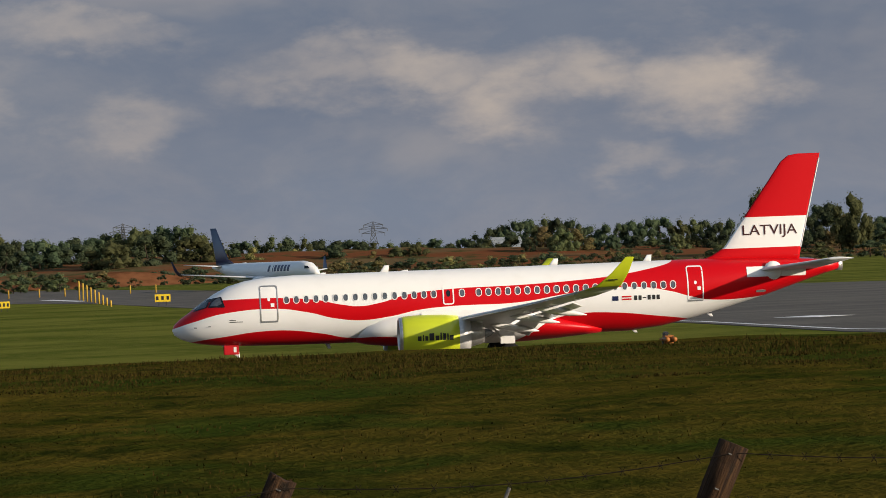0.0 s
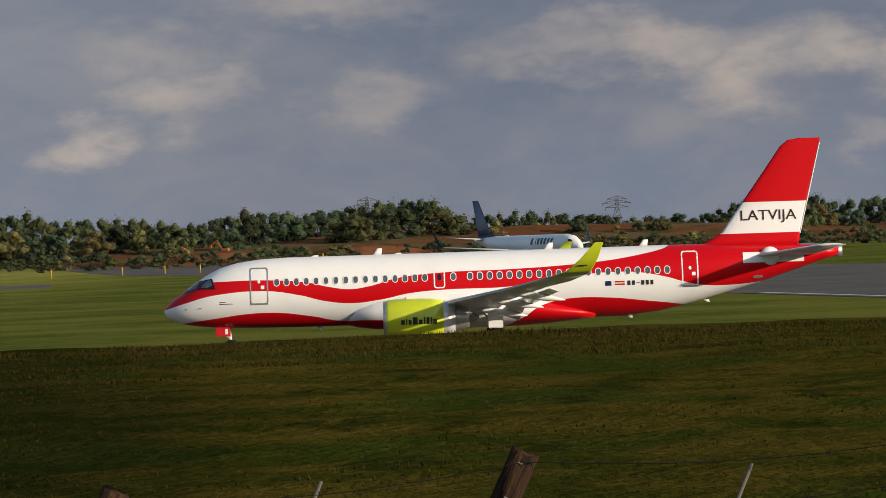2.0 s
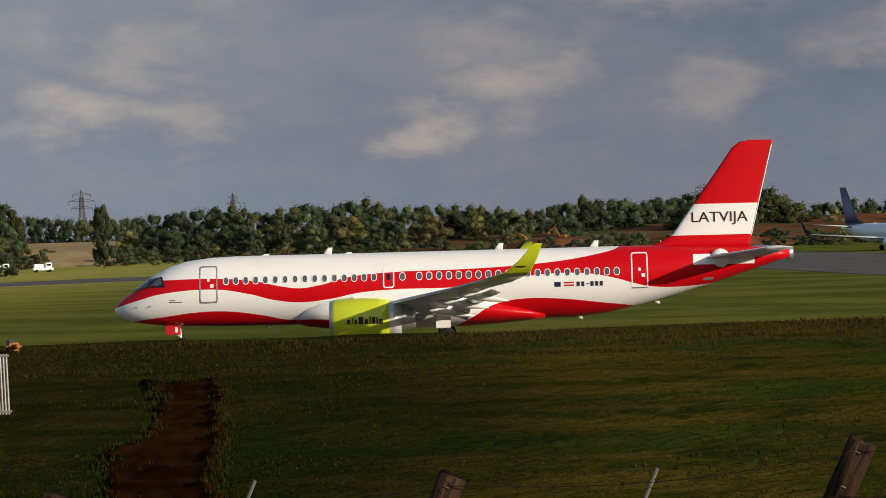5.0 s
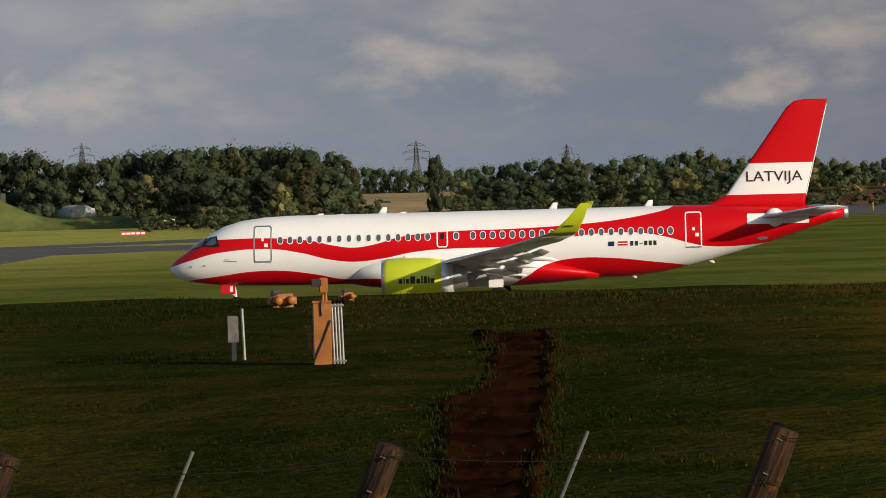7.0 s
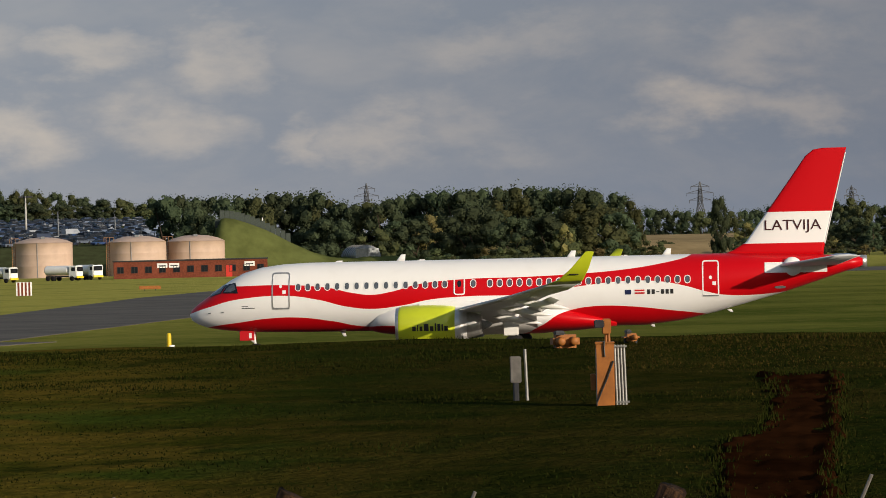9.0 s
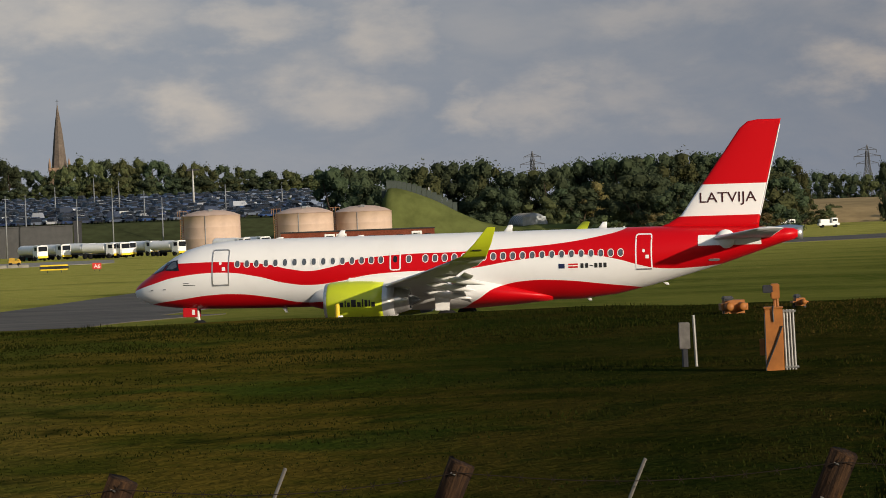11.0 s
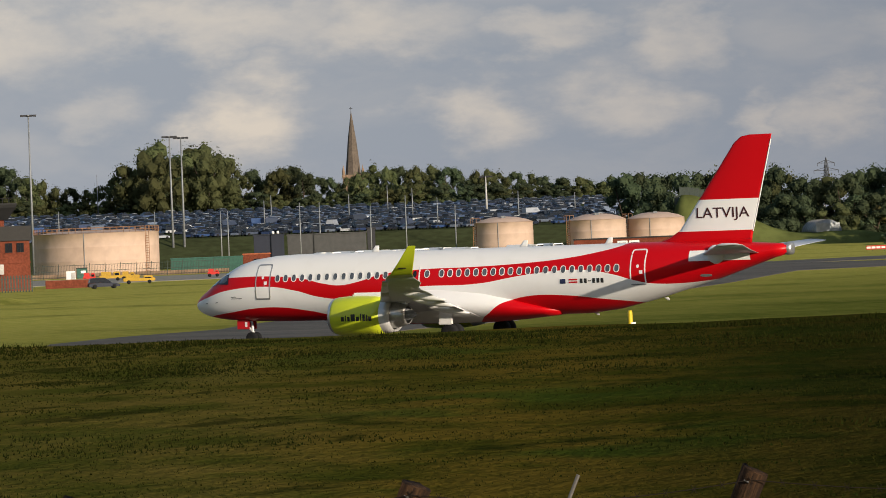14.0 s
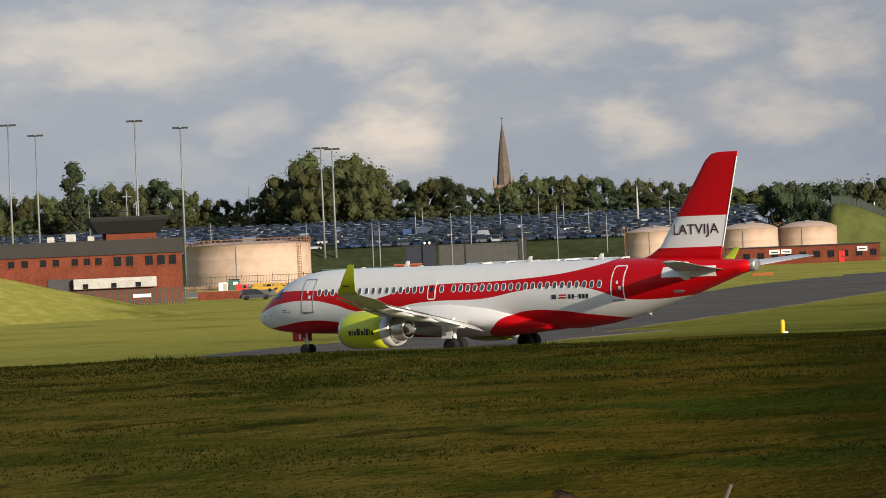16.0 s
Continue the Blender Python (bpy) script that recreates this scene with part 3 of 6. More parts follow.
# ---- the airliner with the red ribbon ----
HULL = [(0.0, 2.43, 2.37, 0.03), (0.12, 2.72, 2.12, 0.36), (0.45, 3.02, 1.90, 0.72), (1.0, 3.40, 1.70, 1.03), (1.6, 3.84, 1.58, 1.26), (2.4, 4.38, 1.48, 1.46),
        (3.2, 4.78, 1.42, 1.59), (4.2, 5.06, 1.38, 1.69), (5.5, 5.22, 1.35, 1.75), (7, 5.28, 1.33, 1.76), (16, 5.28, 1.30, 1.76), (26, 5.30, 1.36, 1.76), (28, 5.31, 1.58, 1.74),
        (30, 5.31, 2.02, 1.66), (32, 5.29, 2.55, 1.50), (34, 5.23, 3.10, 1.25), (36, 5.13, 3.74, 0.92), (37.5, 5.03, 4.22, 0.60), (38.3, 4.97, 4.42, 0.42)]


def hull_half(xa, z):
    """Half width of the hull at a station and height."""
    top, bot, hw = (interp(xa, HULL, i) for i in (1, 2, 3))
    c, h = (top + bot) / 2, (top - bot) / 2
    return hw * math.sqrt(max(0.0, 1 - min(1, abs((z - c) / h)) ** 2.0))


def on_hull(xa, z, side, off=0.0):
    y = hull_half(xa, z)
    top, bot, hw = (interp(xa, HULL, i) for i in (1, 2, 3))
    c, h = (top + bot) / 2, (top - bot) / 2
    nrm = Vector((0, y / hw ** 2, (z - c) / h ** 2)).normalized()
    return Vector((19 - xa, side * (y + off * nrm.y), z + off * nrm.z))


def hull_mesh(rows, mat, scale=1.0, seg=40, name="fuselage"):
    rings = []
    xs = sorted({r[0] for r in rows} | {0.25, 0.7, 1.3, 2.0, 2.8, 3.7} | set(range(5, 38)))
    for xa in xs:
        if xa > rows[-1][0]:
            continue
        top, bot, hw = (interp(xa, rows, i) for i in (1, 2, 3))
        rings.append([((19 - xa) * scale, hw * math.sin(2 * math.pi * k / seg) * scale, ((top + bot) / 2 + (top - bot) / 2 * math.cos(2 * math.pi * k / seg)) * scale) for k in range(seg)])
    return loft(rings, mat, name)


def hull_patch(x0, x1, z0, z1, side, mat, off=0.012, name="patch", round_=False, nx=8, nz=8):
    """A thin plate that lies on the hull, square or oval."""
    v, f = [], []
    if round_:
        ring = [((x0 + x1) / 2 + (x1 - x0) / 2 * math.cos(a) * (abs(math.cos(a)) ** -0.3 if abs(math.cos(a)) > 0.01 else 1) * 0.9,
                 (z0 + z1) / 2 + (z1 - z0) / 2 * math.sin(a)) for a in [2 * math.pi * k / 14 for k in range(14)]]
        v = [tuple(on_hull(x, z, side, off)) for x, z in ring] + [tuple(on_hull(x, z, side, -0.02)) for x, z in ring]
        f = [tuple(range(14))] + [(k, (k + 1) % 14, 14 + (k + 1) % 14, 14 + k) for k in range(14)]
        return mesh_of(name, v, f, mat)
    for i in range(nx + 1):
        for k in range(nz + 1):
            v.append(tuple(on_hull(x0 + (x1 - x0) * i / nx, z0 + (z1 - z0) * k / nz, side, off)))
    for i in range(nx):
        for k in range(nz):
            a = i * (nz + 1) + k
            f.append((a, a + 1, a + nz + 2, a + nz + 1))
    return mesh_of(name, v, f, mat)


def hull_ring(x0, x1, z0, z1, side, wd, mat, off=0.014, name="door_frame", r=0.12):
    """A rounded rectangular outline on the hull."""
    pts = []
    for cx, cz, a0 in ((x1 - r, z1 - r, 0), (x0 + r, z1 - r, 90), (x0 + r, z0 + r, 180), (x1 - r, z0 + r, 270)):
        pts += [(cx, cz, radians(a0 + 22.5 * k)) for k in range(5)]
    full = []
    for i, p in enumerate(pts):
        q = pts[(i + 1) % len(pts)]
        full.append((p[0] + r * math.cos(p[2]), p[1] + r * math.sin(p[2]), p[2]))
        if i % 5 == 4:
            a = (p[0] + r * math.cos(p[2]), p[1] + r * math.sin(p[2]))
            b = (q[0] + r * math.cos(q[2]), q[1] + r * math.sin(q[2]))
            full += [(a[0] + (b[0] - a[0]) * s / 5, a[1] + (b[1] - a[1]) * s / 5, p[2]) for s in range(1, 5)]
    v, f, k_ = [], [], len(full)
    for s, o in ((1, off), (-1, off), (-1, -0.02), (1, -0.02)):
        v += [tuple(on_hull(x + s * wd / 2 * math.cos(a), z + s * wd / 2 * math.sin(a), side, o)) for x, z, a in full]
    for j in range(4):
        for i in range(k_):
            f.append((j * k_ + i, j * k_ + (i + 1) % k_, ((j + 1) % 4) * k_ + (i + 1) % k_, ((j + 1) % 4) * k_ + i))
    return mesh_of(name, v, f, mat)


def foil(le, chord, thick, n_=9):
    """A wing section in the x-z plane, leading edge at le, chord towards -x."""
    up, lo = [], []
    for i in range(n_ + 1):
        s = (1 - math.cos(math.pi * i / n_)) / 2
        t = 5 * thick * (0.2969 * math.sqrt(s) - 0.126 * s - 0.3516 * s ** 2 + 0.2843 * s ** 3 - 0.1015 * s ** 4)
        camber = 0.025 * 4 * s * (1 - s)
        up.append((le[0] - s * chord, le[1], le[2] + (camber + t) * chord))
        lo.append((le[0] - s * chord, le[1], le[2] + (camber - t) * chord))
    return up + lo[::-1][1:-1]


WING = [(0.0, 12.6, 7.2, 1.75), (1.7, 13.5, 6.4, 1.80), (6.2, 15.9, 4.3, 2.55), (12, 19.1, 2.7, 3.30), (16.3, 21.5, 1.7, 3.95)]


def wing_at(y, col):
    return interp(y, WING, col)


def wing(side, parent):
    ys = [0, 1.7, 3, 4.5, 6.2, 8, 10, 12, 14, 16.3]
    rings = [foil((19 - wing_at(y, 1), side * y, wing_at(y, 3)), wing_at(y, 2) * (0.80 if y < 12.5 else 1.0), 0.108 - 0.003 * y) for y in ys]
    wg = part("wing", loft(rings, WINGGREY, "wing"), parent, "grey painted swept wing")
    tip = [foil((19 - wing_at(16.3, 1), side * 16.3, 3.95), 1.7, 0.08), foil((19 - 22.1, side * 16.85, 4.15), 1.32, 0.08),
           foil((19 - 22.85, side * 17.3, 4.8), 0.92, 0.07), foil((19 - 23.6, side * 17.6, 5.62), 0.46, 0.07)]
    wl = part("winglet", loft(tip, LIME, "winglet"), wg, "lime green upturned winglet")
    part("winglet_mark", box(0.5, 0.02, 0.06, BLACKINK, name="winglet_mark"), wl, "dark bar of small lettering", pose(19 - 22.95, side * 17.12, 4.42, -side * 25, 0, 0))
    # lowered flaps and their track fairings
    for y0, y1 in ((2.2, 6.0), (6.3, 12.2)):
        rr = []
        for y in (y0, y1):
            c = wing_at(y, 2)
            rr.append([(p[0] + 0.0, p[1], p[2]) for p in foil((0, 0, 0), 0.21 * c, 0.09, 6)])
            m = Matrix.Translation((19 - wing_at(y, 1) - 0.82 * c, side * y, wing_at(y, 3) - 0.10)) @ pose(0, 0, 0, 0, -20, 0)
            rr[-1] = [tuple(m @ Vector(p)) for p in rr[-1]]
        part("flap", loft(rr, WHITEAIR, "flap"), wg, "white lowered trailing-edge flap")
    for y in (4.3, 7.6, 10.8):
        c = wing_at(y, 2)
        m = pose(19 - wing_at(y, 1) - 0.78 * c, side * y, wing_at(y, 3) - 0.36, 0, -9, 0)
        rows = [(0.02, -1.3), (0.15, -0.9), (0.2, -0.2), (0.18, 0.5), (0.1, 1.1), (0.02, 1.5)]
        part("flap_fairing", lathe(rows, WHITEAIR, 10, "flap_fairing"), wg, "white flap track fairing", m @ pose(0, 0, 0, 0, -90, 0))
    # slats along the nose of the wing
    for y0, y1 in ((6.6, 11.0), (11.2, 15.8)):
        rr = []
        for y in (y0, y1):
            c = wing_at(y, 2)
            rr.append(foil((19 - wing_at(y, 1) + 0.22, side * y, wing_at(y, 3) - 0.12), 0.17 * c, 0.16, 6))
        part("slat", loft(rr, ALU, "slat"), wg, "bare metal leading-edge slat")
    return wg


def engine(side, parent):
    m = Matrix.Translation((19 - 12.42, side * 5.55, 1.68)) @ pose(0, 0, 0, 0, 90, 0)
    en = part("engine", lathe([(0.92, -0.02), (1.02, -0.05), (1.09, -0.3), (1.14, -1.0), (1.15, -1.8), (1.12, -2.6), (1.04, -3.3), (1.02, -3.3), (0.98, -2.7)], LIME, 40, "engine", closed=False), parent, "lime green engine cowling", m)
    part("inlet_lip", lathe([(0.88, -0.35), (0.86, -0.1), (0.92, 0.03), (1.0, 0.02), (1.045, -0.12), (1.05, -0.16)], ALU, 40, "inlet_lip", closed=False), en, "bare metal inlet lip")
    part("fan", lathe([(0.0, -0.25), (0.14, -0.45), (0.2, -0.7), (0.93, -0.75), (0.93, -3.9)], DARK, 32, "fan", closed=False), en, "dark fan disc")
    part("reverser_sleeve", lathe([(1.035, -3.3), (1.01, -3.5), (0.93, -3.95), (0.89, -3.93), (0.92, -3.3)], SLEEVE, 40, "reverser_sleeve", closed=False), en, "silver reverser sleeve")
    part("exhaust_nozzle", lathe([(0.78, -3.6), (0.72, -4.1), (0.58, -4.6), (0.52, -4.75), (0.48, -4.7)], ALU, 32, "exhaust_nozzle", closed=False), en, "bare metal exhaust nozzle")
    part("exhaust_plug", lathe([(0.40, -4.2), (0.34, -4.7), (0.18, -5.1), (0.03, -5.3)], STEEL, 24, "exhaust_plug"), en, "grey exhaust cone")
    py = box(3.6, 0.34, 0.75, WHITEAIR, 0.1, name="pylon")
    part("pylon", py, parent, "white engine pylon", pose(19 - 15.4, side * 5.55, 2.25, 0, 0, 0))
    # a row of dark strokes stands for the operator's lettering
    wds = [0.20, 0.07, 0.16, 0.27, 0.20, 0.08, 0.16, 0.08, 0.20]
    hts = [0.26, 0.34, 0.26, 0.40, 0.26, 0.42, 0.38, 0.36, 0.26]
    xx = 0
    for wd, ht in zip(wds, hts):
        xa = 0.95 + xx + wd / 2
        v, f = [], []
        for dx in (-wd / 2, wd / 2):
            for k in range(4):
                zz = -0.28 + ht * k / 3
                r = 1.155
                v.append((-zz, side * math.sqrt(r * r - zz * zz), -(xa + dx)))
        f = [(k, k + 1, k + 5, k + 4) for k in range(3)]
        # cowling axes: local z runs forward, local x downward
        me = mesh_of("cowling_mark", [(x, y, z) for x, y, z in v], f, BLACKINK)
        part("cowling_mark", me, en, "dark lettering stroke")
        xx += wd + 0.07
    return en


def wheel(parent, m, r=0.5, wd=0.34):
    wh = part("wheel", lathe([(r * 0.55, -wd / 2), (r * 0.92, -wd / 2), (r, -wd / 3), (r, wd / 3), (r * 0.92, wd / 2), (r * 0.55, wd / 2)], TYRE, 24, "tyre"), parent, "black aircraft tyre", m @ pose(0, 0, 0, 90, 0, 0))
    part("rim", lathe([(0.05, -wd / 2 + 0.02), (r * 0.54, -wd / 2 + 0.03), (r * 0.54, wd / 2 - 0.03), (0.05, wd / 2 - 0.02)], WHITEAIR, 20, "rim"), wh, "white wheel rim")
    return wh


def text_mesh(body, size, mat, extrude=0.008):
    cu = bpy.data.curves.new("lettering", "FONT")
    cu.body, cu.size, cu.extrude, cu.offset = body, size, extrude, 0.002 * size
    tmp = new("lettering", cu)
    bpy.context.view_layer.update()
    me = bpy.data.meshes.new_from_object(tmp.evaluated_get(bpy.context.evaluated_depsgraph_get()))
    bpy.data.objects.remove(tmp)
    me.materials.clear()
    me.materials.append(mat)
    return me


def build_airliner():
    pl = thing("airliner", "white twin-engine airliner with flowing red ribbon livery, taxiing", "airplane")
    body = part("fuselage", hull_mesh(HULL, LIVERY), pl, "white fuselage with wavy red band and red belly")
    # belly fairing at the wing root
    rows = []
    for xa, hw, top, bot in ((10.3, 0.9, 2.2, 1.35), (11.0, 1.62, 2.7, 1.18), (12.0, 1.95, 3.1, 1.06), (13.4, 2.12, 3.4, 1.0), (17, 2.18, 3.5, 0.98), (20.0, 2.08, 3.1, 1.0), (22.0, 1.82, 2.5, 1.12), (23.4, 1.3, 2.1, 1.24), (24.4, 0.8, 1.8, 1.34)):
        rows.append([(19 - xa, hw * math.sin(2 * math.pi * k / 24), (top + bot) / 2 + (top - bot) / 2 * math.cos(2 * math.pi * k / 24)) for k in range(24)])
    part("belly_fairing", loft(rows, LIVERY, "belly_fairing"), pl, "wing root fairing in white and red")
    part("tail_exhaust", lathe([(0.16, 0.0), (0.34, 0.0), (0.36, 0.35), (0.30, 0.5)], ALU, 20, "tail_exhaust"), pl, "bare metal tail cone exhaust", pose(19 - 38.55, 0, 4.7, 0, 90, 0))
    for side in (1, -1):
        for xa in [6.45 + 0.556 * i for i in range(16)] + [16.4] + [17.35 + 0.556 * i for i in range(21)]:
            wn = part("window", hull_patch(xa - 0.13, xa + 0.13, 3.73, 4.10, side, COCKPIT, 0.016, "window", True), body, "dark oval cabin window")
            part("window_rim", hull_ring(xa - 0.155, xa + 0.155, 3.70, 4.13, side, 0.04, WHITEAIR, 0.012, "window_rim", 0.15), wn)
        for x0, x1, z0, z1 in ((4.97, 5.93, 2.74, 4.72), (15.33, 15.90, 3.32, 4.38), (29.33, 30.2, 2.98, 4.90)):
            d = part("door", hull_patch(x0, x1, z0, z1, side, LIVERY, 0.006, "door"), body, "closed cabin door in livery colours")
            part("door_frame", hull_ring(x0, x1, z0, z1, side, 0.075, WHITEAIR if x0 > 10 else ALU, 0.016), d, "pale door outline")
            xm = (x0 + x1) / 2
            if x1 - x0 > 0.8:
                part("door_window", hull_patch(xm - 0.09, xm + 0.09, 3.88, 4.08, side, WHITEAIR, 0.014, "door_window", True), d, "small pale door window")
                part("handle", hull_patch(xm + 0.1, xm + 0.3, 3.55, 3.75, side, WHITEAIR, 0.014, "handle"), d, "white handle plate")
                part("sill", hull_patch(x0, x1, z0 - 0.05, z0 + 0.02, side, STEEL, 0.03, "sill"), d, "grey door sill")
            else:
                part("window", hull_patch(xm - 0.13, xm + 0.13, 3.73, 4.10, side, GLASS, 0.016, "window", True), d, "dark oval exit window")
        for quad in (((2.02, 3.64), (2.98, 3.62), (2.80, 4.22), (2.32, 4.14)), ((1.16, 3.40), (1.94, 3.62), (2.22, 4.08), (1.72, 3.86))):
            v, f = [], []
            for i in range(7):
                for k in range(7):
                    u, q = i / 6, k / 6
                    x = (1 - q) * ((1 - u) * quad[0][0] + u * quad[1][0]) + q * ((1 - u) * quad[3][0] + u * quad[2][0])
                    z = (1 - q) * ((1 - u) * quad[0][1] + u * quad[1][1]) + q * ((1 - u) * quad[3][1] + u * quad[2][1])
                    v.append(tuple(on_hull(x, min(z, interp(x, HULL, 1) - 0.03), side, 0.018)))
            f = [(i * 7 + k, i * 7 + k + 1, i * 7 + k + 8, i * 7 + k + 7) for i in range(6) for k in range(6)]
            cw = part("cockpit_window", mesh_of("cockpit_window", v, f, GLASS), body, "black framed cockpit window")
            mid = sum((Vector(p) for p in v), Vector()) / len(v)
            out_ = Vector((0.008, side * 0.012, 0.006))
            part("pane", mesh_of("pane", [tuple(mid + (Vector(p) - mid) * 0.74 + out_) for p in v], f, COCKPIT), cw, "glossy cockpit pane with pale sky reflection in its colour")
        # blue and red-white flag patches beside bars that stand for the registration
        part("flag", hull_patch(24.95, 25.3, 3.12, 3.38, side, NAVY, 0.014, "flag"), body, "small blue flag patch")
        for z0, mt in ((3.14, REDAIR), (3.29, REDAIR)):
            part("flag", hull_patch(25.5, 26.05, z0, z0 + 0.09, side, mt, 0.014, "flag"), body, "small red striped flag patch")
        for i in range(6):
            part("registration_bar", hull_patch(26.2 + i * 0.26, 26.37 + i * 0.26, 3.12 if i != 2 else 3.22, 3.38 if i != 2 else 3.27, side, BLACKINK, 0.014, "registration_bar", nx=2, nz=2), body, "black registration bar")
        for x0, x1, z0 in ((3.2, 3.55, 2.86), (3.2, 3.95, 2.76)):
            part("nose_mark", hull_patch(x0, x1, z0, z0 + 0.035, side, BLACKINK, 0.012, "nose_mark", nx=3, nz=1), body, "thin dark lettering bar")
        for x0, z0 in ((2.0, 2.55), (1.2, 2.5)):
            part("probe", hull_patch(x0, x0 + 0.16, z0, z0 + 0.06, side, STEEL, 0.05, "probe", nx=2, nz=1), body, "small grey air data probe")
        part("outflow_valve", hull_patch(33.3, 34.0, 3.28, 3.42, side, STEEL, 0.014, "outflow_valve", True), body, "grey slotted vent")
        part("tailplane_seal", hull_patch(32.8, 36.3, 4.16, 4.74, side, WHITEAIR, 0.02, "tailplane_seal"), body, "white tailplane sealing plate")
        v = []
        for y, x0, c, z in ((0.7, 33.3, 3.5, 4.5), (3, 34.7, 2.6, 4.72), (6.1, 36.6, 1.5, 5.05)):
            v.append(foil((19 - x0, side * y, z), c, 0.09))
        tp = part("tailplane", loft(v, WINGGREY, "tailplane"), pl, "grey tailplane")
        rr = []
        for k in range(9):
            a = math.pi * k / 8
            rr.append([(19 - 34.35 + 0.55 * math.sin(a) * math.cos(2 * math.pi * j / 12), side * (1.12 + 0.26 * math.sin(a) * math.sin(2 * math.pi * j / 12)), 4.5 - 0.54 * math.cos(a)) for j in range(12)])
        part("tailplane_root", loft(rr, WHITEAIR, "tailplane_root"), tp, "white tailplane root fairing")
        wing(side, pl)
        engine(side, pl)
        # main gear
        part("gear_leg", rods([((19 - 18.75, side * 3.35, 0.6), (19 - 18.55, side * 3.2, 2.2)), ((19 - 18.75, side * 3.35, 0.9), (19 - 18.0, side * 2.4, 2.0))], 0.11, WHITEAIR, 10, "gear_leg"), pl, "white main gear leg")
        part("gear_door", box(0.85, 0.06, 1.0, WHITEAIR, 0.03, name="gear_door"), pl, "white main gear door", pose(19 - 18.65, side * 3.95, 1.0, side * 10, 0, 0))
        for y in (3.0, 3.7):
            wheel(pl, pose(19 - 18.8, side * y, 0.53), 0.53, 0.38)
        wheel(pl, pose(19 - 3.75, side * 0.24, 0.37), 0.37, 0.24)
        part("gear_door", box(0.85, 0.04, 0.55, REDAIR, 0.02, name="gear_door"), pl, "red nose gear door", pose(19 - 3.3, side * 0.42, 0.92, 0, 0, 0))
        part("gear_mark", box(0.16, 0.012, 0.30, WHITEAIR, name="gear_mark"), pl, "white stroke on the gear door", pose(19 - 3.5, side * 0.447, 1.05))
    part("gear_leg", rods([((19 - 3.75, 0, 0.37), (19 - 3.6, 0, 1.7)), ((19 - 3.75, -0.26, 0.37), (19 - 3.75, 0.26, 0.37)), ((19 - 3.7, 0, 0.8), (19 - 2.8, 0, 1.5))], 0.075, WHITEAIR, 10, "gear_leg"), pl, "white nose gear leg")
    # windscreen across the nose
    v, f = [], []
    for i, (xa, z) in enumerate(((0.98, 3.42), (1.85, 4.02))):
        for k in range(9):
            s = -1 + k / 4
            xx = xa + 0.55 * abs(s) ** 1.8
            zz = z + (0.12 if i == 0 else 0.05) * abs(s)
            top, bot, hw = (interp(xx, HULL, j) for j in (1, 2, 3))
            zz = min(zz, top - 0.02)
            y = hull_half(xx, zz) * (abs(s) ** 0.8) * (1 if s > 0 else -1)
            c, h = (top + bot) / 2, (top - bot) / 2
            zt = c + h * math.sqrt(max(0, 1 - (y / hw) ** 2))
            v.append((19 - xx + 0.015, y * 1.01, zt + 0.015))
    f = [(k, k + 1, 9 + k + 1, 9 + k) for k in range(8)]
    part("windscreen", mesh_of("windscreen", v, f, GLASS), body, "dark cockpit windscreen")
    # fin, with its dorsal fillet
    fin = []
    for z, x0, x1, th in ((5.0, 29.6, 36.1, 0.075), (5.45, 31.0, 36.15, 0.08), (5.9, 31.75, 36.25, 0.085), (7.5, 32.9, 36.62, 0.085), (9.5, 34.35, 37.12, 0.085), (10.7, 35.2, 37.42, 0.08), (11.05, 35.65, 37.5, 0.06), (11.14, 36.2, 37.52, 0.03)):
        up = foil((0, 0, 0), x1 - x0, th * 0.9)
        fin.append([(19 - x0 + p[0], p[2] - 0.025 * 4 * (-p[0] / (x1 - x0)) * (1 + p[0] / (x1 - x0)) * (x1 - x0), z) for p in up])
    fn = part("fin", loft(fin, FINPAINT, "fin"), pl, "red fin with a white band")
    edge_bar = rods([((19 - 36.2, 0, 5.75), (19 - 37.46, 0, 10.85))], 0.035, WHITEAIR, 8, "trailing_edge")
    part("trailing_edge", edge_bar, fn, "pale bare trailing edge strip")
    for side in (1, -1):
        me = text_mesh("LATVIJA", 0.82, INK)
        # lettering lies on the fin's flank
        me.transform(Matrix.Translation((19 - (32.78 if side > 0 else 36.15), 0, 6.56)) @ pose(0, 0, 0, 90, 0, 180 if side > 0 else 0) @ Matrix.Diagonal((1.12, 1, 1, 1)))
        for p in me.vertices:
            lead = 32.9 + (p.co.z - 7.5) * 0.72
            trail = 36.62 + (p.co.z - 7.5) * 0.235
            c = trail - lead
            s = min(0.999, max(0.001, (19 - p.co.x - lead) / c))
            half = 5 * 0.0765 * c * (0.2969 * math.sqrt(s) - 0.126 * s - 0.3516 * s ** 2 + 0.2843 * s ** 3 - 0.1015 * s ** 4)
            p.co.y = side * (half + 0.018 + (0.004 if p.co.y * side > 0 else 0))
        part("lettering", me, fn, "dark red country name on the white band")
    part("fin_base", box(5.0, 0.1, 0.05, REDAIR, 0.02, name="fin_base"), fn, "red joint strip", pose(19 - 33.6, 0, 5.3))
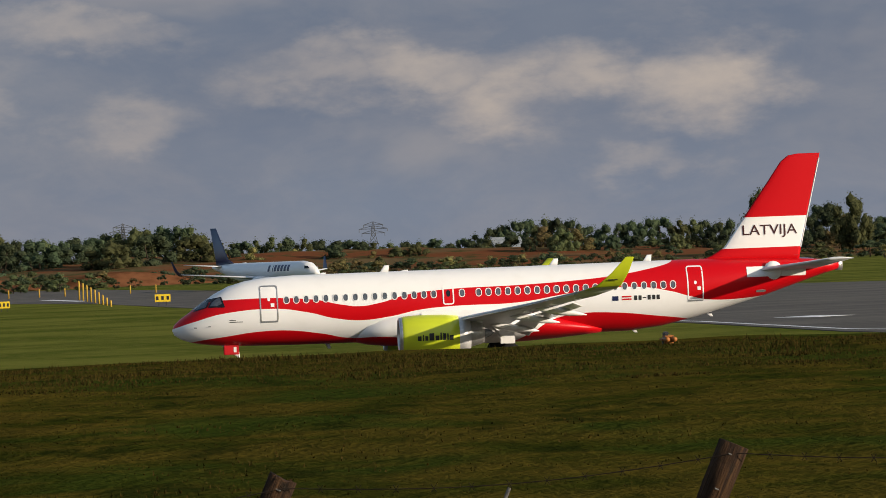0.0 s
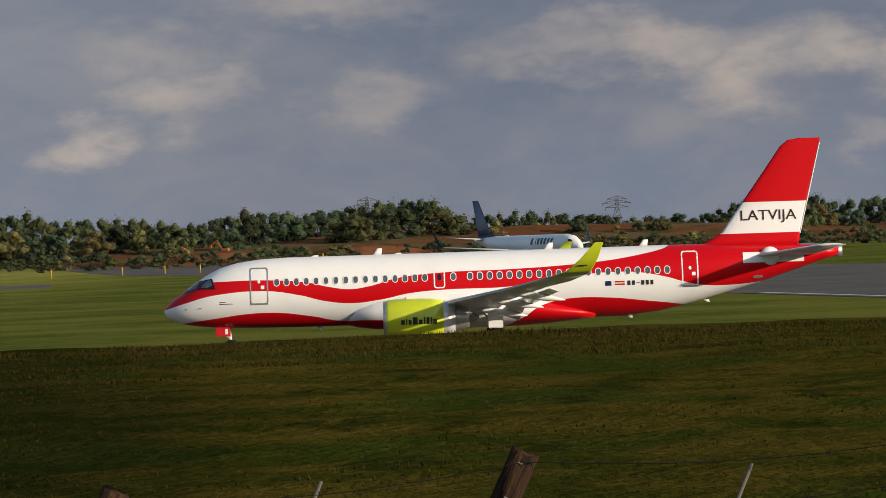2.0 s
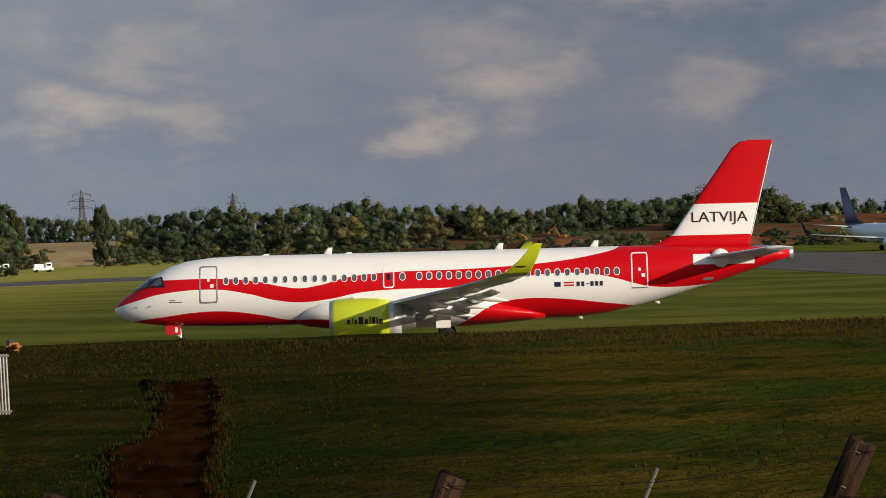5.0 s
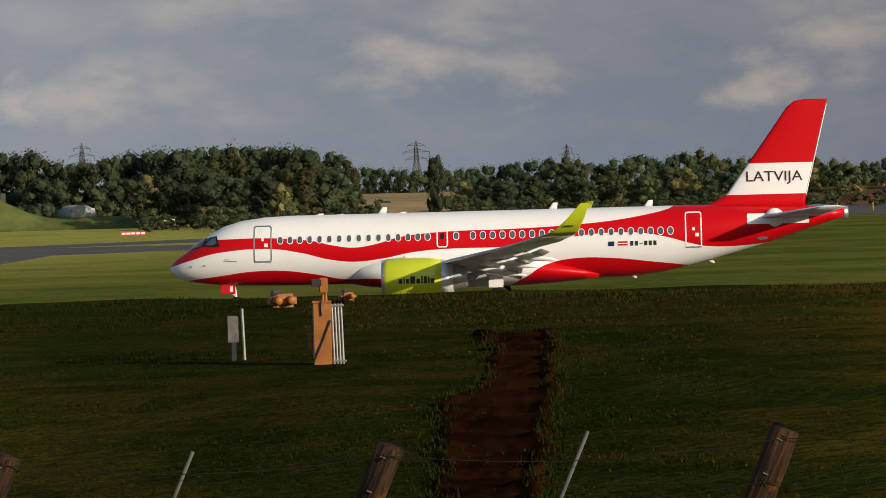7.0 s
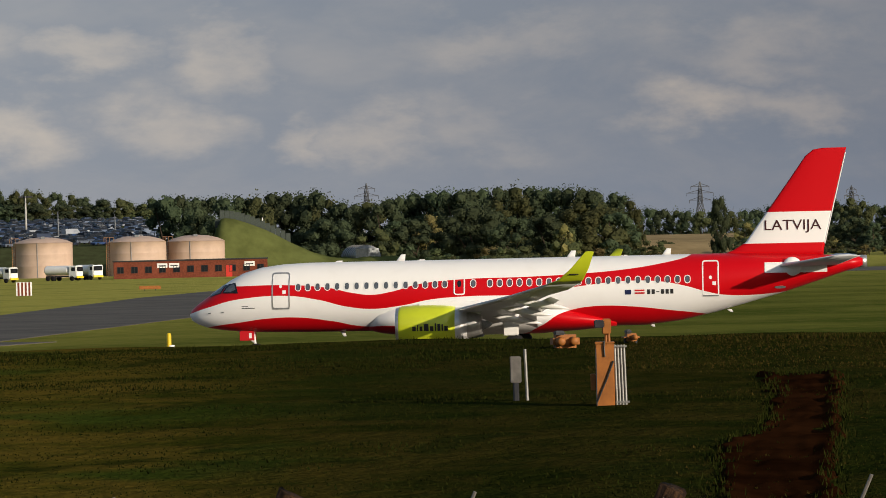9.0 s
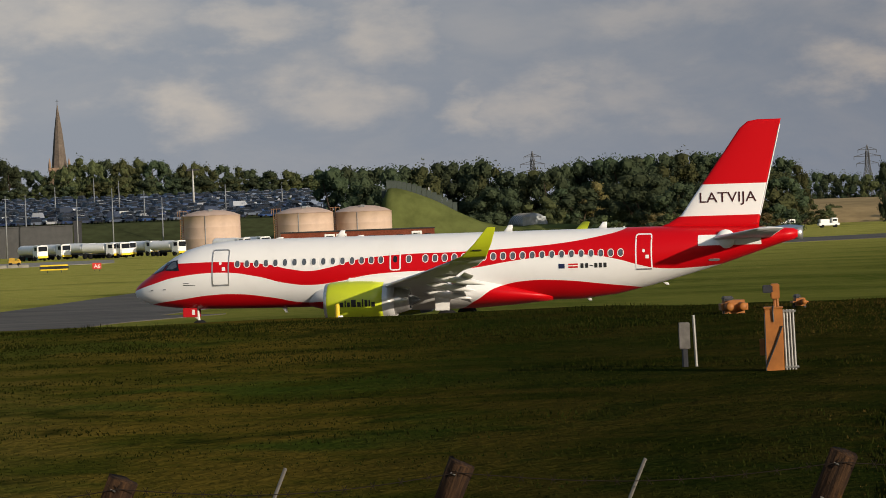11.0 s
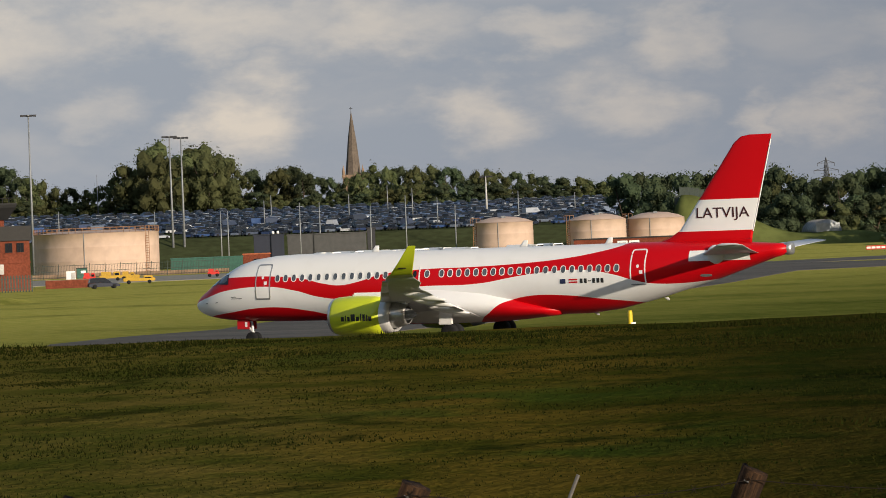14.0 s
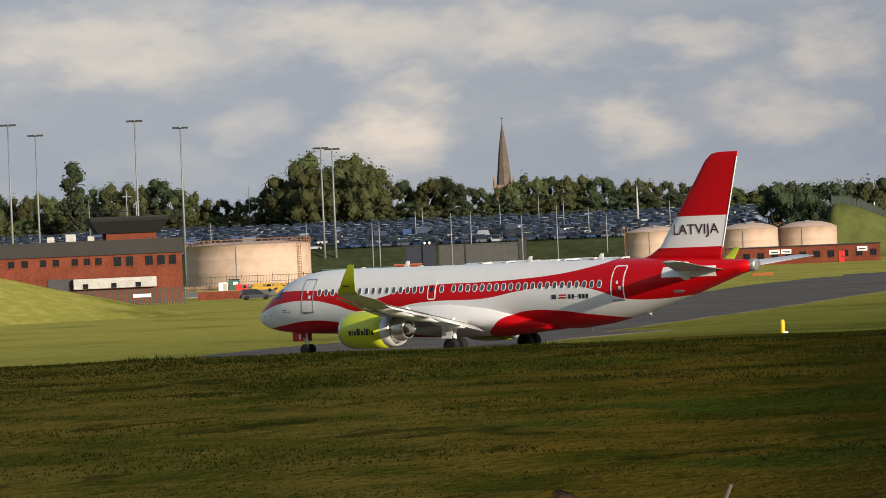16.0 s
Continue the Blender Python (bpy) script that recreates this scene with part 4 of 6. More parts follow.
    # blade aerials
    for xa, z, h in ((11.9, 5.26, 0.38), (21.6, 5.27, 0.38), (27.0, 5.28, 0.38), (13.0, 5.26, 0.08), (8.3, 5.26, 0.1)):
        rr = [foil((19 - xa, 0, 0), 0.5, 0.1, 5), foil((19 - xa - 0.28, 0, 0), 0.26, 0.1, 5)]
        rr = [[(p[0], p[2], z + k * h) for p in r] for k, r in enumerate(rr)]
        part("aerial", loft(rr, WHITEAIR, "aerial"), pl, "white blade aerial")
    for xa, z in ((8.6, 1.34), (26.2, 1.40), (30.6, 2.15)):
        rr = [foil((19 - xa, 0, 0), 0.3, 0.1, 5), foil((19 - xa - 0.2, 0, 0), 0.16, 0.1, 5)]
        rr = [[(p[0], p[2], z - k * (0.3 if xa < 10 else 0.16)) for p in r] for k, r in enumerate(rr)]
        part("aerial", loft(rr, WHITEAIR, "aerial"), pl, "white belly aerial")
    return pl


airliner = build_airliner()


def build_far_jet():
    """A white jet with a dark blue fin taxiing the other way beyond the runway."""
    pl = thing("distant_airliner", "white airliner with dark blue tail, far across the runway", "airplane")
    rows = [(0, 2.7, 2.6, 0.05), (0.4, 3.3, 2.1, 0.6), (1.5, 4.1, 1.6, 1.2), (3, 4.9, 1.4, 1.65), (5, 5.2, 1.3, 1.88), (26, 5.2, 1.3, 1.88), (31, 5.2, 2.2, 1.6), (35, 5.0, 3.4, 0.9), (38, 4.7, 4.2, 0.3)]
    body = part("fuselage", hull_mesh(rows, WHITEAIR, 1.0, 24), pl, "white fuselage")
    fin = []
    for z, x0, x1 in ((5.0, 29.5, 36.8), (6.0, 32.2, 37.0), (12.3, 36.4, 38.6)):
        fin.append([(19 - x0 + p[0], p[2], z) for p in foil((0, 0, -0.05), x1 - x0, 0.06)])
    part("fin", loft(fin, NAVY, "fin"), pl, "dark blue fin")
    for side in (1, -1):
        rr = [foil((19 - x, side * y, z), c, 0.1) for y, x, c, z in ((1.5, 13.5, 7.0, 1.9), (6, 16.5, 4.2, 2.4), (16.9, 22.5, 1.6, 3.4))]
        wg = part("wing", loft(rr, WINGGREY, "wing"), pl, "grey wing")
        rr = [foil((19 - x, side * y, z), c, 0.08) for y, x, c, z in ((16.9, 22.5, 1.6, 3.4), (17.3, 23.3, 1.2, 4.2), (17.7, 24.3, 0.6, 5.9))]
        part("winglet", loft(rr, NAVY, "winglet"), wg, "dark blue winglet")
        rr = [foil((19 - x, side * y, z), c, 0.09) for y, x, c, z in ((0.6, 33.0, 3.6, 4.6), (7.0, 36.6, 1.4, 5.2))]
        part("tailplane", loft(rr, WINGGREY, "tailplane"), pl, "grey tailplane")
        part("engine", lathe([(0.8, 0), (1.0, -0.3), (1.03, -1.6), (0.8, -3.3), (0.5, -4.0)], WHITEAIR, 24, "engine"), pl, "white engine", pose(19 - 11.8, side * 4.9, 1.5, 0, 90, 0))
        for i, wd in enumerate((0.75, 0.75, 0.8, 0.8, 0.8, 0.25, 0.75)):
            x0 = 7.5 + i * 1.15
            v = []
            for x in (x0, x0 + wd):
                for z in (3.35, 3.65, 3.95, 4.25, 4.55):
                    c, h = 3.25, 1.95
                    v.append((19 - x, side * (1.88 * math.sqrt(1 - ((z - c) / h) ** 2) + 0.03), z))
            part("title_bar", mesh_of("title_bar", v, [(k, k + 1, k + 6, k + 5) for k in range(4)], NAVY), body, "dark blue lettering bar")
        wheel(pl, pose(19 - 20, side * 2.8, 0.55), 0.55, 0.4)
        part("gear_leg", rods([((19 - 20, side * 2.8, 0.5), (19 - 19.6, side * 2.6, 2.0))], 0.12, WHITEAIR, 8, "gear_leg"), pl, "white gear leg")
        v = [(19 - 1.5, side * 1.05, 3.7), (19 - 2.6, side * 1.5, 3.7), (19 - 2.7, side * 1.4, 4.25), (19 - 2.0, side * 1.1, 4.2)]
        part("cockpit_window", mesh_of("cockpit_window", v, [(0, 1, 2, 3)], GLASS), body, "dark cockpit window")
    part("gear_leg", rods([((19 - 4, 0, 0.4), (19 - 4, 0, 1.6))], 0.1, WHITEAIR, 8, "gear_leg"), pl, "white nose gear leg")
    wheel(pl, pose(19 - 4, 0, 0.4), 0.4, 0.3)
    return pl


far_jet = build_far_jet()


# ---- trees ----
def tree_meshes(seed, tall, lobes, leaves, mat, droop=0.0, leaf=1.0):
    """A trunk with limbs and a crown of leaf clumps round dense boughs, one unit high."""
    rng = random.Random(seed)
    v, f = [], []
    hubs = []
    for i in range(lobes):
        a, h = rng.uniform(0, 6.28), rng.uniform(0.12, 0.84)
        spread = 0.32 * tall * math.sin(math.pi * min(1, (h + 0.02) / 0.95)) ** 0.6
        hubs.append((Vector((math.cos(a) * spread * rng.uniform(0.3, 1), math.sin(a) * spread * rng.uniform(0.3, 1), h)), rng.uniform(0.07, 0.14)))
    hubs.append((Vector((0, 0, 0.85)), 0.14))
    wide = Vector((max(0.7, tall), max(0.7, tall), 1.0)).length / 1.73
    bm = bmesh.new()
    bmesh.ops.create_icosphere(bm, subdivisions=1, radius=1.0)
    ball = [p.co.copy() for p in bm.verts]
    tris = [tuple(p.index for p in t.verts) for t in bm.faces]
    bm.free()
    for c, r in hubs:
        base = len(v)
        for p in ball:
            q = c + p * r * wide * rng.uniform(0.5, 0.8)
            v.append((q.x, q.y, max(0.03, q.z)))
        f += [tuple(base + i for i in t) for t in tris]
    for i in range(leaves):
        c, r = hubs[rng.randrange(len(hubs))]
        d = Vector((rng.gauss(0, 1), rng.gauss(0, 1), rng.gauss(0, 1))).normalized()
        p = c + d * r * wide * (0.88 + 0.35 * noise.noise(d * 1.9 + c * 9)) * rng.uniform(0.6, 1.12)
        p.z -= droop * rng.random() * (abs(d.x) + abs(d.y)) * 0.25
        p.z = max(0.04, p.z)
        nrm = (d + Vector((rng.gauss(0, 0.38), rng.gauss(0, 0.38), rng.gauss(0, 0.38) + 0.2))).normalized()
        q = nrm.to_track_quat("Z", "Y")
        s, tw, base = leaf * rng.uniform(0.008, 0.020), rng.uniform(0, 6.28), len(v)
        for k in range(4):
            ang = tw + 1.5708 * k
            v.append(p + q @ Vector((s * math.cos(ang) * rng.uniform(0.6, 1.4), s * math.sin(ang) * rng.uniform(0.6, 1.4), rng.uniform(-0.3, 0.3) * s)))
        f.append((base, base + 1, base + 2, base + 3))
    crown = mesh_of("crown", [tuple(p) for p in v], f, mat)
    pairs = [((0, 0, -0.02), (0.01, 0, 0.3))]
    for c, r in hubs[:7]:
        pairs.append(((0.005, 0, rng.uniform(0.12, 0.3)), tuple(c)))
    tv, tf = [], []
    for j, (a, b) in enumerate(pairs):
        a, b = Vector(a), Vector(b)
        q, base, r0 = (b - a).to_track_quat("Z", "Y"), len(tv), 0.022 if j == 0 else 0.01
        for p, r in ((a, r0), (b, r0 * 0.55)):
            tv += [tuple(p + q @ Vector((r * math.cos(k * 1.0472), r * math.sin(k * 1.0472), 0))) for k in range(6)]
        tf += [(base + k, base + (k + 1) % 6, base + 6 + (k + 1) % 6, base + 6 + k) for k in range(6)]
    return mesh_of("trunk", tv, tf, BARK), crown


KINDS = {}
for key, args in {"round_dark": (11, 1.05, 34, 3300, LEAF_A), "broad_dark": (12, 1.3, 36, 3400, LEAF_A), "olive": (13, 1.05, 32, 3200, LEAF_B), "broad_olive": (17, 1.35, 36, 3400, LEAF_B),
                  "yellow": (14, 1.1, 16, 2300, LEAF_C), "scrub": (18, 1.5, 10, 800, LEAF_B, 0.0, 2.0), "dark_scrub": (19, 1.5, 10, 800, LEAF_A, 0.0, 2.0), "pale_scrub": (20, 1.5, 9, 600, LEAF_C, 0.0, 2.0), "poplar": (15, 0.42, 34, 2600, LEAF_A), "willow": (16, 1.15, 14, 2600, LEAF_C, 1.0)}.items():
    KINDS[key] = tree_meshes(*args)
FIRST = {}
TREE_LABEL = {"round_dark": "dark green rounded broadleaf tree", "broad_dark": "dark green spreading broadleaf tree", "olive": "olive green sunlit broadleaf tree", "broad_olive": "olive green spreading tree in the woodland edge",
              "yellow": "yellowing autumn tree at the woodland edge", "poplar": "tall narrow columnar poplar tree", "willow": "pale drooping willow tree by the airfield edge"}


def plant(key, place, height, width=1.0, turn=0.0, name="tree", group="trees round the airfield", label=""):
    m = Matrix.Translation(place) @ pose(0, 0, 0, 0, 0, turn) @ Matrix.Diagonal((height * width, height * width, height, 1))
    if (key, name) not in FIRST:
        t = thing(name, label or TREE_LABEL[key], name, None, group)
        part("trunk", KINDS[key][0], t)
        part("crown", KINDS[key][1], t)
        FIRST[key, name] = t
        t.matrix_basis = m
        return t
    t = FIRST[key, name]
    c = copy_thing(t, Matrix.Identity(4))
    c.matrix_basis = m
    if label:
        tagged(c, label)
    return c


# height of the tree tops over the horizon by bearing, in degrees: the wooded ridge to the west, the lower woods to the east
WEST_SKYLINE = [(-34, 0.95), (-31.6, 1.0), (-31.0, 0.93), (-30.4, 1.05), (-29.6, 1.12), (-29.2, 0.93), (-28.7, 0.80), (-28.2, 0.90), (-27.9, 1.08), (-27.45, 1.38), (-27.15, 1.24), (-26.8, 1.36),
                (-26.5, 1.12), (-26.0, 0.90), (-25.6, 1.03), (-25.25, 0.84), (-24.9, 0.86), (-24.45, 0.96), (-24.1, 0.90), (-23.75, 1.0), (-23.1, 0.90), (-22.6, 0.82), (-21.85, 0.73), (-21.35, 0.52), (-20.9, 0.74), (-20.2, 0.70), (-19.7, 0.77), (-19.2, 0.74)]
EAST_SKYLINE = [(-18.7, 0.75), (-18.4, 0.62), (-18.0, 0.60), (-17.4, 0.67), (-16.85, 0.78), (-16.4, 0.74), (-15.95, 0.79), (-15.6, 0.70), (-15.0, 0.74), (-14.4, 0.60), (-14.2, 0.43), (-13.4, 0.36), (-12.1, 0.39), (-11.3, 0.50), (-10.75, 0.38), (-10.2, 0.51),
                (-9.85, 0.40), (-9.4, 0.59), (-9.0, 0.39), (-8.3, 0.42), (-7.2, 0.31), (-6.85, 0.28), (-6.3, 0.45), (-5.4, 0.40), (-4.7, 0.44), (-4.25, 0.52), (-3.5, 0.50), (-3.2, 0.24), (-2.4, 0.32), (-1.2, 0.22), (-0.66, 0.16), (-0.1, 0.21), (0.13, 0.12), (0.5, 0.26),
                (1.0, 0.41), (1.55, 0.45), (2.1, 0.30), (3.2, 0.37), (3.9, 0.28), (5.45, 0.46), (6.1, 0.25), (8, 0.25)]
SKYLINE = WEST_SKYLINE + EAST_SKYLINE


def build_woods():
    rng = random.Random(21)
    az = -33.5
    while az < 7.6:
        car_park = -32 < az < -21
        d = 1190 if car_park else (930 if az < -14.3 else 1130)
        d += rng.uniform(-25, 25)
        el = interp(az, SKYLINE, 1)
        place = spot(az, d, -0.3)
        base = 13.0 if car_park else place.z
        place.z = base - 0.3
        top = EYE.z + d * math.tan(radians(el)) * rng.uniform(0.97, 1.08)
        olive = (-9.5 < az < -3.2) or az < -21
        key = rng.choice(["olive", "broad_olive", "round_dark"] if olive else ["round_dark", "broad_dark", "round_dark", "olive"])
        h = max(3.0, top - base) * 1.05
        plant(key, place, h, rng.uniform(0.75, 1.0) * (1.0 if h > 11 else 1.35), rng.uniform(0, 360))
        az += rng.uniform(0.15, 0.25)
    # the nearer, lower ranks of the wood and the scrub in front of it
    az = -21.0
    while az < 7.5:
        d = (912 if az < -17.0 else 860 if az < -14.3 else 1060) + rng.uniform(-20, 20) * (az > -17.0 or 0.2)
        place = spot(az, d, -0.3)
        top = EYE.z + d * math.tan(radians(interp(az, SKYLINE, 1))) * (rng.uniform(0.25, 0.75) if az < -8.5 else rng.uniform(0.5, 0.97) if az < -3.3 else rng.uniform(0.15, 0.85))
        key = rng.choice(["round_dark", "broad_dark", "olive", "yellow", "round_dark", "broad_olive"])
        if -14.4 < az < -12.8:
            pass
        elif (-18.9 < az < -8.5) or (az > -8.5 and rng.random() < 0.85):
            plant(key, place, max(3.0, top - place.z) * 1.04, rng.uniform(0.95, 1.5), rng.uniform(0, 360))
        az += rng.uniform(0.2, 0.34)
    for i in range(270):
        az = rng.uniform(-19, 6.5)
        d = (800 if az < -14.3 else 955) + rng.uniform(-45, 45)
        if az < -17.2:
            continue
        plant(rng.choice(["scrub", "pale_scrub", "scrub", "dark_scrub", "dark_scrub"]), spot(az, d, -0.25), rng.uniform(2.0, 4.8), rng.uniform(1.3, 2.1), rng.uniform(0, 360), "bush", "scrub along the airfield edge", "rough scrub bush at the airfield edge")
    plant("poplar", Vector((*spot(-30.82, 1150).xy, 12.5)), 24.8, 0.95, 10)
    plant("willow", spot(-15.25, 840, -0.2), 9.5, 0.95, 40)
    plant("broad_olive", spot(5.78, 1000, -0.2), 16, 0.7, 10)
    plant("broad_olive", spot(4.5, 1000, -0.2), 18.0, 0.6, 200)
    plant("round_dark", spot(-13.03, 900, -0.2), 15.2, 0.55, 80)
    for a in (-27.45, -26.8):
        plant("broad_olive", Vector((*spot(a, 1130).xy, 12.5)), EYE.z + 1130 * math.tan(radians(1.3)) - 12.5, 0.95, a * 40)
    for i in range(62):
        az = -32.4 + i * 0.185 + rng.uniform(-0.1, 0.1)
        plant(rng.choice(["broad_olive", "olive", "broad_dark"]), Vector((*spot(az, 1165).xy, 13.0)), rng.uniform(5.0, 8.5), rng.uniform(1.3, 1.8), rng.uniform(0, 360))


build_woods()


# ---- car park on the rise ----
def car_meshes(kind, mat):
    ln, wd = {"hatch": (4.1, 1.75), "saloon": (4.6, 1.8), "estate": (4.6, 1.85), "van": (5.2, 2.0)}[kind]
    belt, roof = {"hatch": (0.92, 1.47), "saloon": (0.9, 1.43), "estate": (0.95, 1.62), "van": (1.1, 2.3)}[kind]
    side = [(-0.5, 0.35), (-0.5, 0.75), (-0.46, belt - 0.05), (0.16, belt), (0.40, belt - 0.12), (0.49, 0.68), (0.5, 0.35)]
    v, f = [], []
    for y, s in ((-0.5, 0.94), (-0.42, 1.0), (0.42, 1.0), (0.5, 0.94)):
        v += [(x * ln * (0.985 if abs(y) == 0.5 else 1), y * wd, 0.35 + (z - 0.35) * s - 0.1) for x, z in side]
    n_ = len(side)
    for j in range(3):
        f += [(j * n_ + k, j * n_ + (k + 1) % n_, (j + 1) * n_ + (k + 1) % n_, (j + 1) * n_ + k) for k in range(n_)]
    f += [tuple(range(n_))[::-1], tuple(range(3 * n_, 4 * n_))]
    body = mesh_of("body", v, f, mat)
    cab = {"hatch": [(-0.47, belt), (-0.40, roof - 0.05), (0.02, roof), (0.24, belt)], "saloon": [(-0.40, belt), (-0.24, roof - 0.03), (0.03, roof), (0.24, belt)],
           "estate": [(-0.48, belt), (-0.44, roof - 0.03), (0.03, roof), (0.24, belt)], "van": [(-0.495, belt), (-0.49, roof - 0.03), (0.20, roof), (0.38, belt)]}[kind]
    vv = [(x * ln, y * wd * (0.47 if z == belt else 0.38), z - 0.1) for y in (-1, 1) for x, z in cab]
    ff = [(0, 1, 2, 3)[::-1], (4, 5, 6, 7), (0, 1, 5, 4), (1, 2, 6, 5), (2, 3, 7, 6)]
    glass = mesh_of("glass", vv, ff, GLASS if kind != "van" else mat)
    rv = [(cab[1][0] * ln + 0.08, -0.37 * wd, roof - 0.12), (cab[2][0] * ln - 0.06, -0.37 * wd, roof - 0.09), (cab[2][0] * ln - 0.06, 0.37 * wd, roof - 0.09), (cab[1][0] * ln + 0.08, 0.37 * wd, roof - 0.12)]
    rv += [(x, y, z + 0.05) for x, y, z in rv]
    top = mesh_of("roof", rv, [(0, 3, 2, 1), (4, 5, 6, 7), (0, 1, 5, 4), (1, 2, 6, 5), (2, 3, 7, 6), (3, 0, 4, 7)], mat)
    return body, glass, top, ln, wd


TYRE_MESH = lathe([(0.12, -0.1), (0.31, -0.1), (0.31, 0.1), (0.12, 0.1)], TYRE, 10, "wheel")
CARS = {}


def build_car(kind, m, group="cars in the long-stay car park", label="parked car among long rows of cars"):
    if kind not in CARS:
        t = thing("car", label, "car", None, group)
        body, glass, top, ln, wd = car_meshes(kind, CARPAINT)
        part("body", body, t)
        part("cabin_glass", glass, t, "dark car windows")
        part("roof", top, t)
        for x in (-0.31, 0.31):
            for y in (-0.46, 0.46):
                part("wheel", TYRE_MESH, t, "", pose(x * ln, y * wd, 0.31, 90, 0, 0))
        t.matrix_basis = m
        CARS[kind] = t
        return t
    c = copy_thing(CARS[kind], m)
    c["label"] = label
    return c


def park_z(d):
    return 7.2 + (d - 900) * 0.030


def build_car_park():
    v, f = [], []
    azs = [-36 + 0.5 * i for i in range(32)]
    prof = [(868, 0.6), (880, 2.5), (896, 7.1), (900, 7.2), (1125, park_z(1125)), (1250, park_z(1125) + 1), (1330, 3)]
    for a in azs:
        s = min(1.0, max(0.0, (-20.6 - a) / 0.9))
        for d, z in prof:
            x, y = d * math.sin(radians(a)), d * math.cos(radians(a))
            v.append((x, y, 0.5 + (z - 0.5) * s))
    n_ = len(prof)
    for i in range(len(azs) - 1):
        for k in range(n_ - 1):
            a = i * n_ + k
            f.append((a, a + n_, a + n_ + 1, a + 1))
    tagged(new("earth_bank_terrace", mesh_of("terrace", v, f, BANK)), "grassed terrace bank that carries the car park", "earth bank", kind="structure")
    rng = random.Random(8)
    sv, sf = [], []
    shapes = [car_meshes(k, CARSTUFF)[:3] for k in ("hatch", "saloon", "estate")]
    raw = [[([tuple(p.co) for p in me.vertices], [tuple(q.vertices) for q in me.polygons]) for me in sh] for sh in shapes]
    gv, gf = [], []
    count = 0
    for row in range(17):
        for lane in (0,):
            dd = 904 + row * 13.5
            az = -33.5
            while az < -21.3:
                az += (3.5 + (rng.random() < 0.10) * rng.choice([3, 6])) / dd * 57.3
                place = Vector((dd * math.sin(radians(az)), dd * math.cos(radians(az)), park_z(dd)))
                m = Matrix.Translation(place) @ pose(0, 0, 0, 0, 0, -az + rng.choice([35, 35, 75]) + rng.uniform(-4, 4))
                if row < 6 and count < 290 and az > -32.2:
                    build_car(rng.choice(["hatch", "hatch", "saloon", "estate", "estate", "van"] if rng.random() < 0.25 else ["hatch", "saloon", "estate"]), m)
                    count += 1
                else:
                    for j, (vs, fs) in enumerate(rng.choice(raw)):
                        V, F = (gv, gf) if j == 1 else (sv, sf)
                        base = len(V)
                        V.extend(tuple(m @ Vector(p)) for p in vs)
                        F.extend(tuple(base + i for i in q) for q in fs)
    cars = tagged(new("parked_cars", mesh_of("parked_cars", sv, sf, CARSTUFF)), "dense rows of parked cars further up the slope", "cars", kind="stuff")
    part("cabin_glass", mesh_of("cabin_glass", gv, gf, GLASS), cars, "dark car windows")


build_car_park()


# ---- fuel farm, brick buildings, masts ----
def tank(az, d, r, top, apex, rail, label):
    base = spot(az, d)
    h = top - base.z
    t = thing("storage_tank", label, "tank", facing(az, d), "fuel storage tanks")
    part("shell", lathe([(r, -0.2), (r, h * 0.33), (r + 0.02, h * 0.34), (r, h * 0.35), (r, h * 0.66), (r + 0.02, h * 0.67), (r, h * 0.68), (r, h), (r + 0.12, h + 0.05)], TANK, 64, "shell", closed=False), t, "cream painted steel shell")
    part("roof", lathe([(r + 0.1, h), (r * 0.8, h + (apex - top) * 0.45), (r * 0.45, h + (apex - top) * 0.85), (0.05, h + apex - top)], TANK, 64, "roof", closed=False), t, "shallow domed cream roof")
    seams = [((r * math.sin(a) * 1.003, -r * math.cos(a) * 1.003, 0.1), (r * math.sin(a) * 1.003, -r * math.cos(a) * 1.003, h)) for a in (-0.9, -0.2, 0.35, 1.0)]
    part("pipe", rods(seams[1:2], 0.09, STEEL, 6, "pipe"), t, "vertical drain pipe")
    a = -1.2 if not rail else 0.9
    px, py = (r + 0.35) * math.sin(a), -(r + 0.35) * math.cos(a)
    rungs = [((px - 0.35, py, 0), (px - 0.35, py, h + 1.2)), ((px + 0.35, py, 0), (px + 0.35, py, h + 1.2))] + [((px - 0.35, py, 0.5 * k), (px + 0.35, py, 0.5 * k)) for k in range(int(2 * h))]
    part("ladder", rods(rungs, 0.06, RUST, 5, "ladder"), t, "rusty access ladder")
    if rail:
        k_ = 56
        ring = [(r * math.cos(2 * math.pi * k / k_), r * math.sin(2 * math.pi * k / k_)) for k in range(k_)]
        bars = []
        for i, (x, y) in enumerate(ring):
            x2, y2 = ring[(i + 1) % k_]
            bars += [((x, y, h), (x, y, h + 1.1)), ((x, y, h + 1.1), (x2, y2, h + 1.1)), ((x, y, h + 0.55), (x2, y2, h + 0.55))]
        part("guard_rail", rods(bars, 0.045, RUST, 4, "guard_rail"), t, "rusty guard rail round the rim")
    else:
        part("hatch", box(0.9, 0.9, 0.5, STEEL, 0.05, (0, -r * 0.5, h + (apex - top) * 0.7), "hatch"), t, "grey roof hatch")
        part("platform_rail", rods([((px - 0.8, py + 0.3, h), (px - 0.8, py + 0.3, h + 1.1)), ((px + 1.2, py + 0.3, h), (px + 1.2, py + 0.3, h + 1.1)), ((px - 0.8, py + 0.3, h + 1.1), (px + 1.2, py + 0.3, h + 1.1))], 0.06, RUST, 5, "platform_rail"), t, "rusty platform rail")
    return t


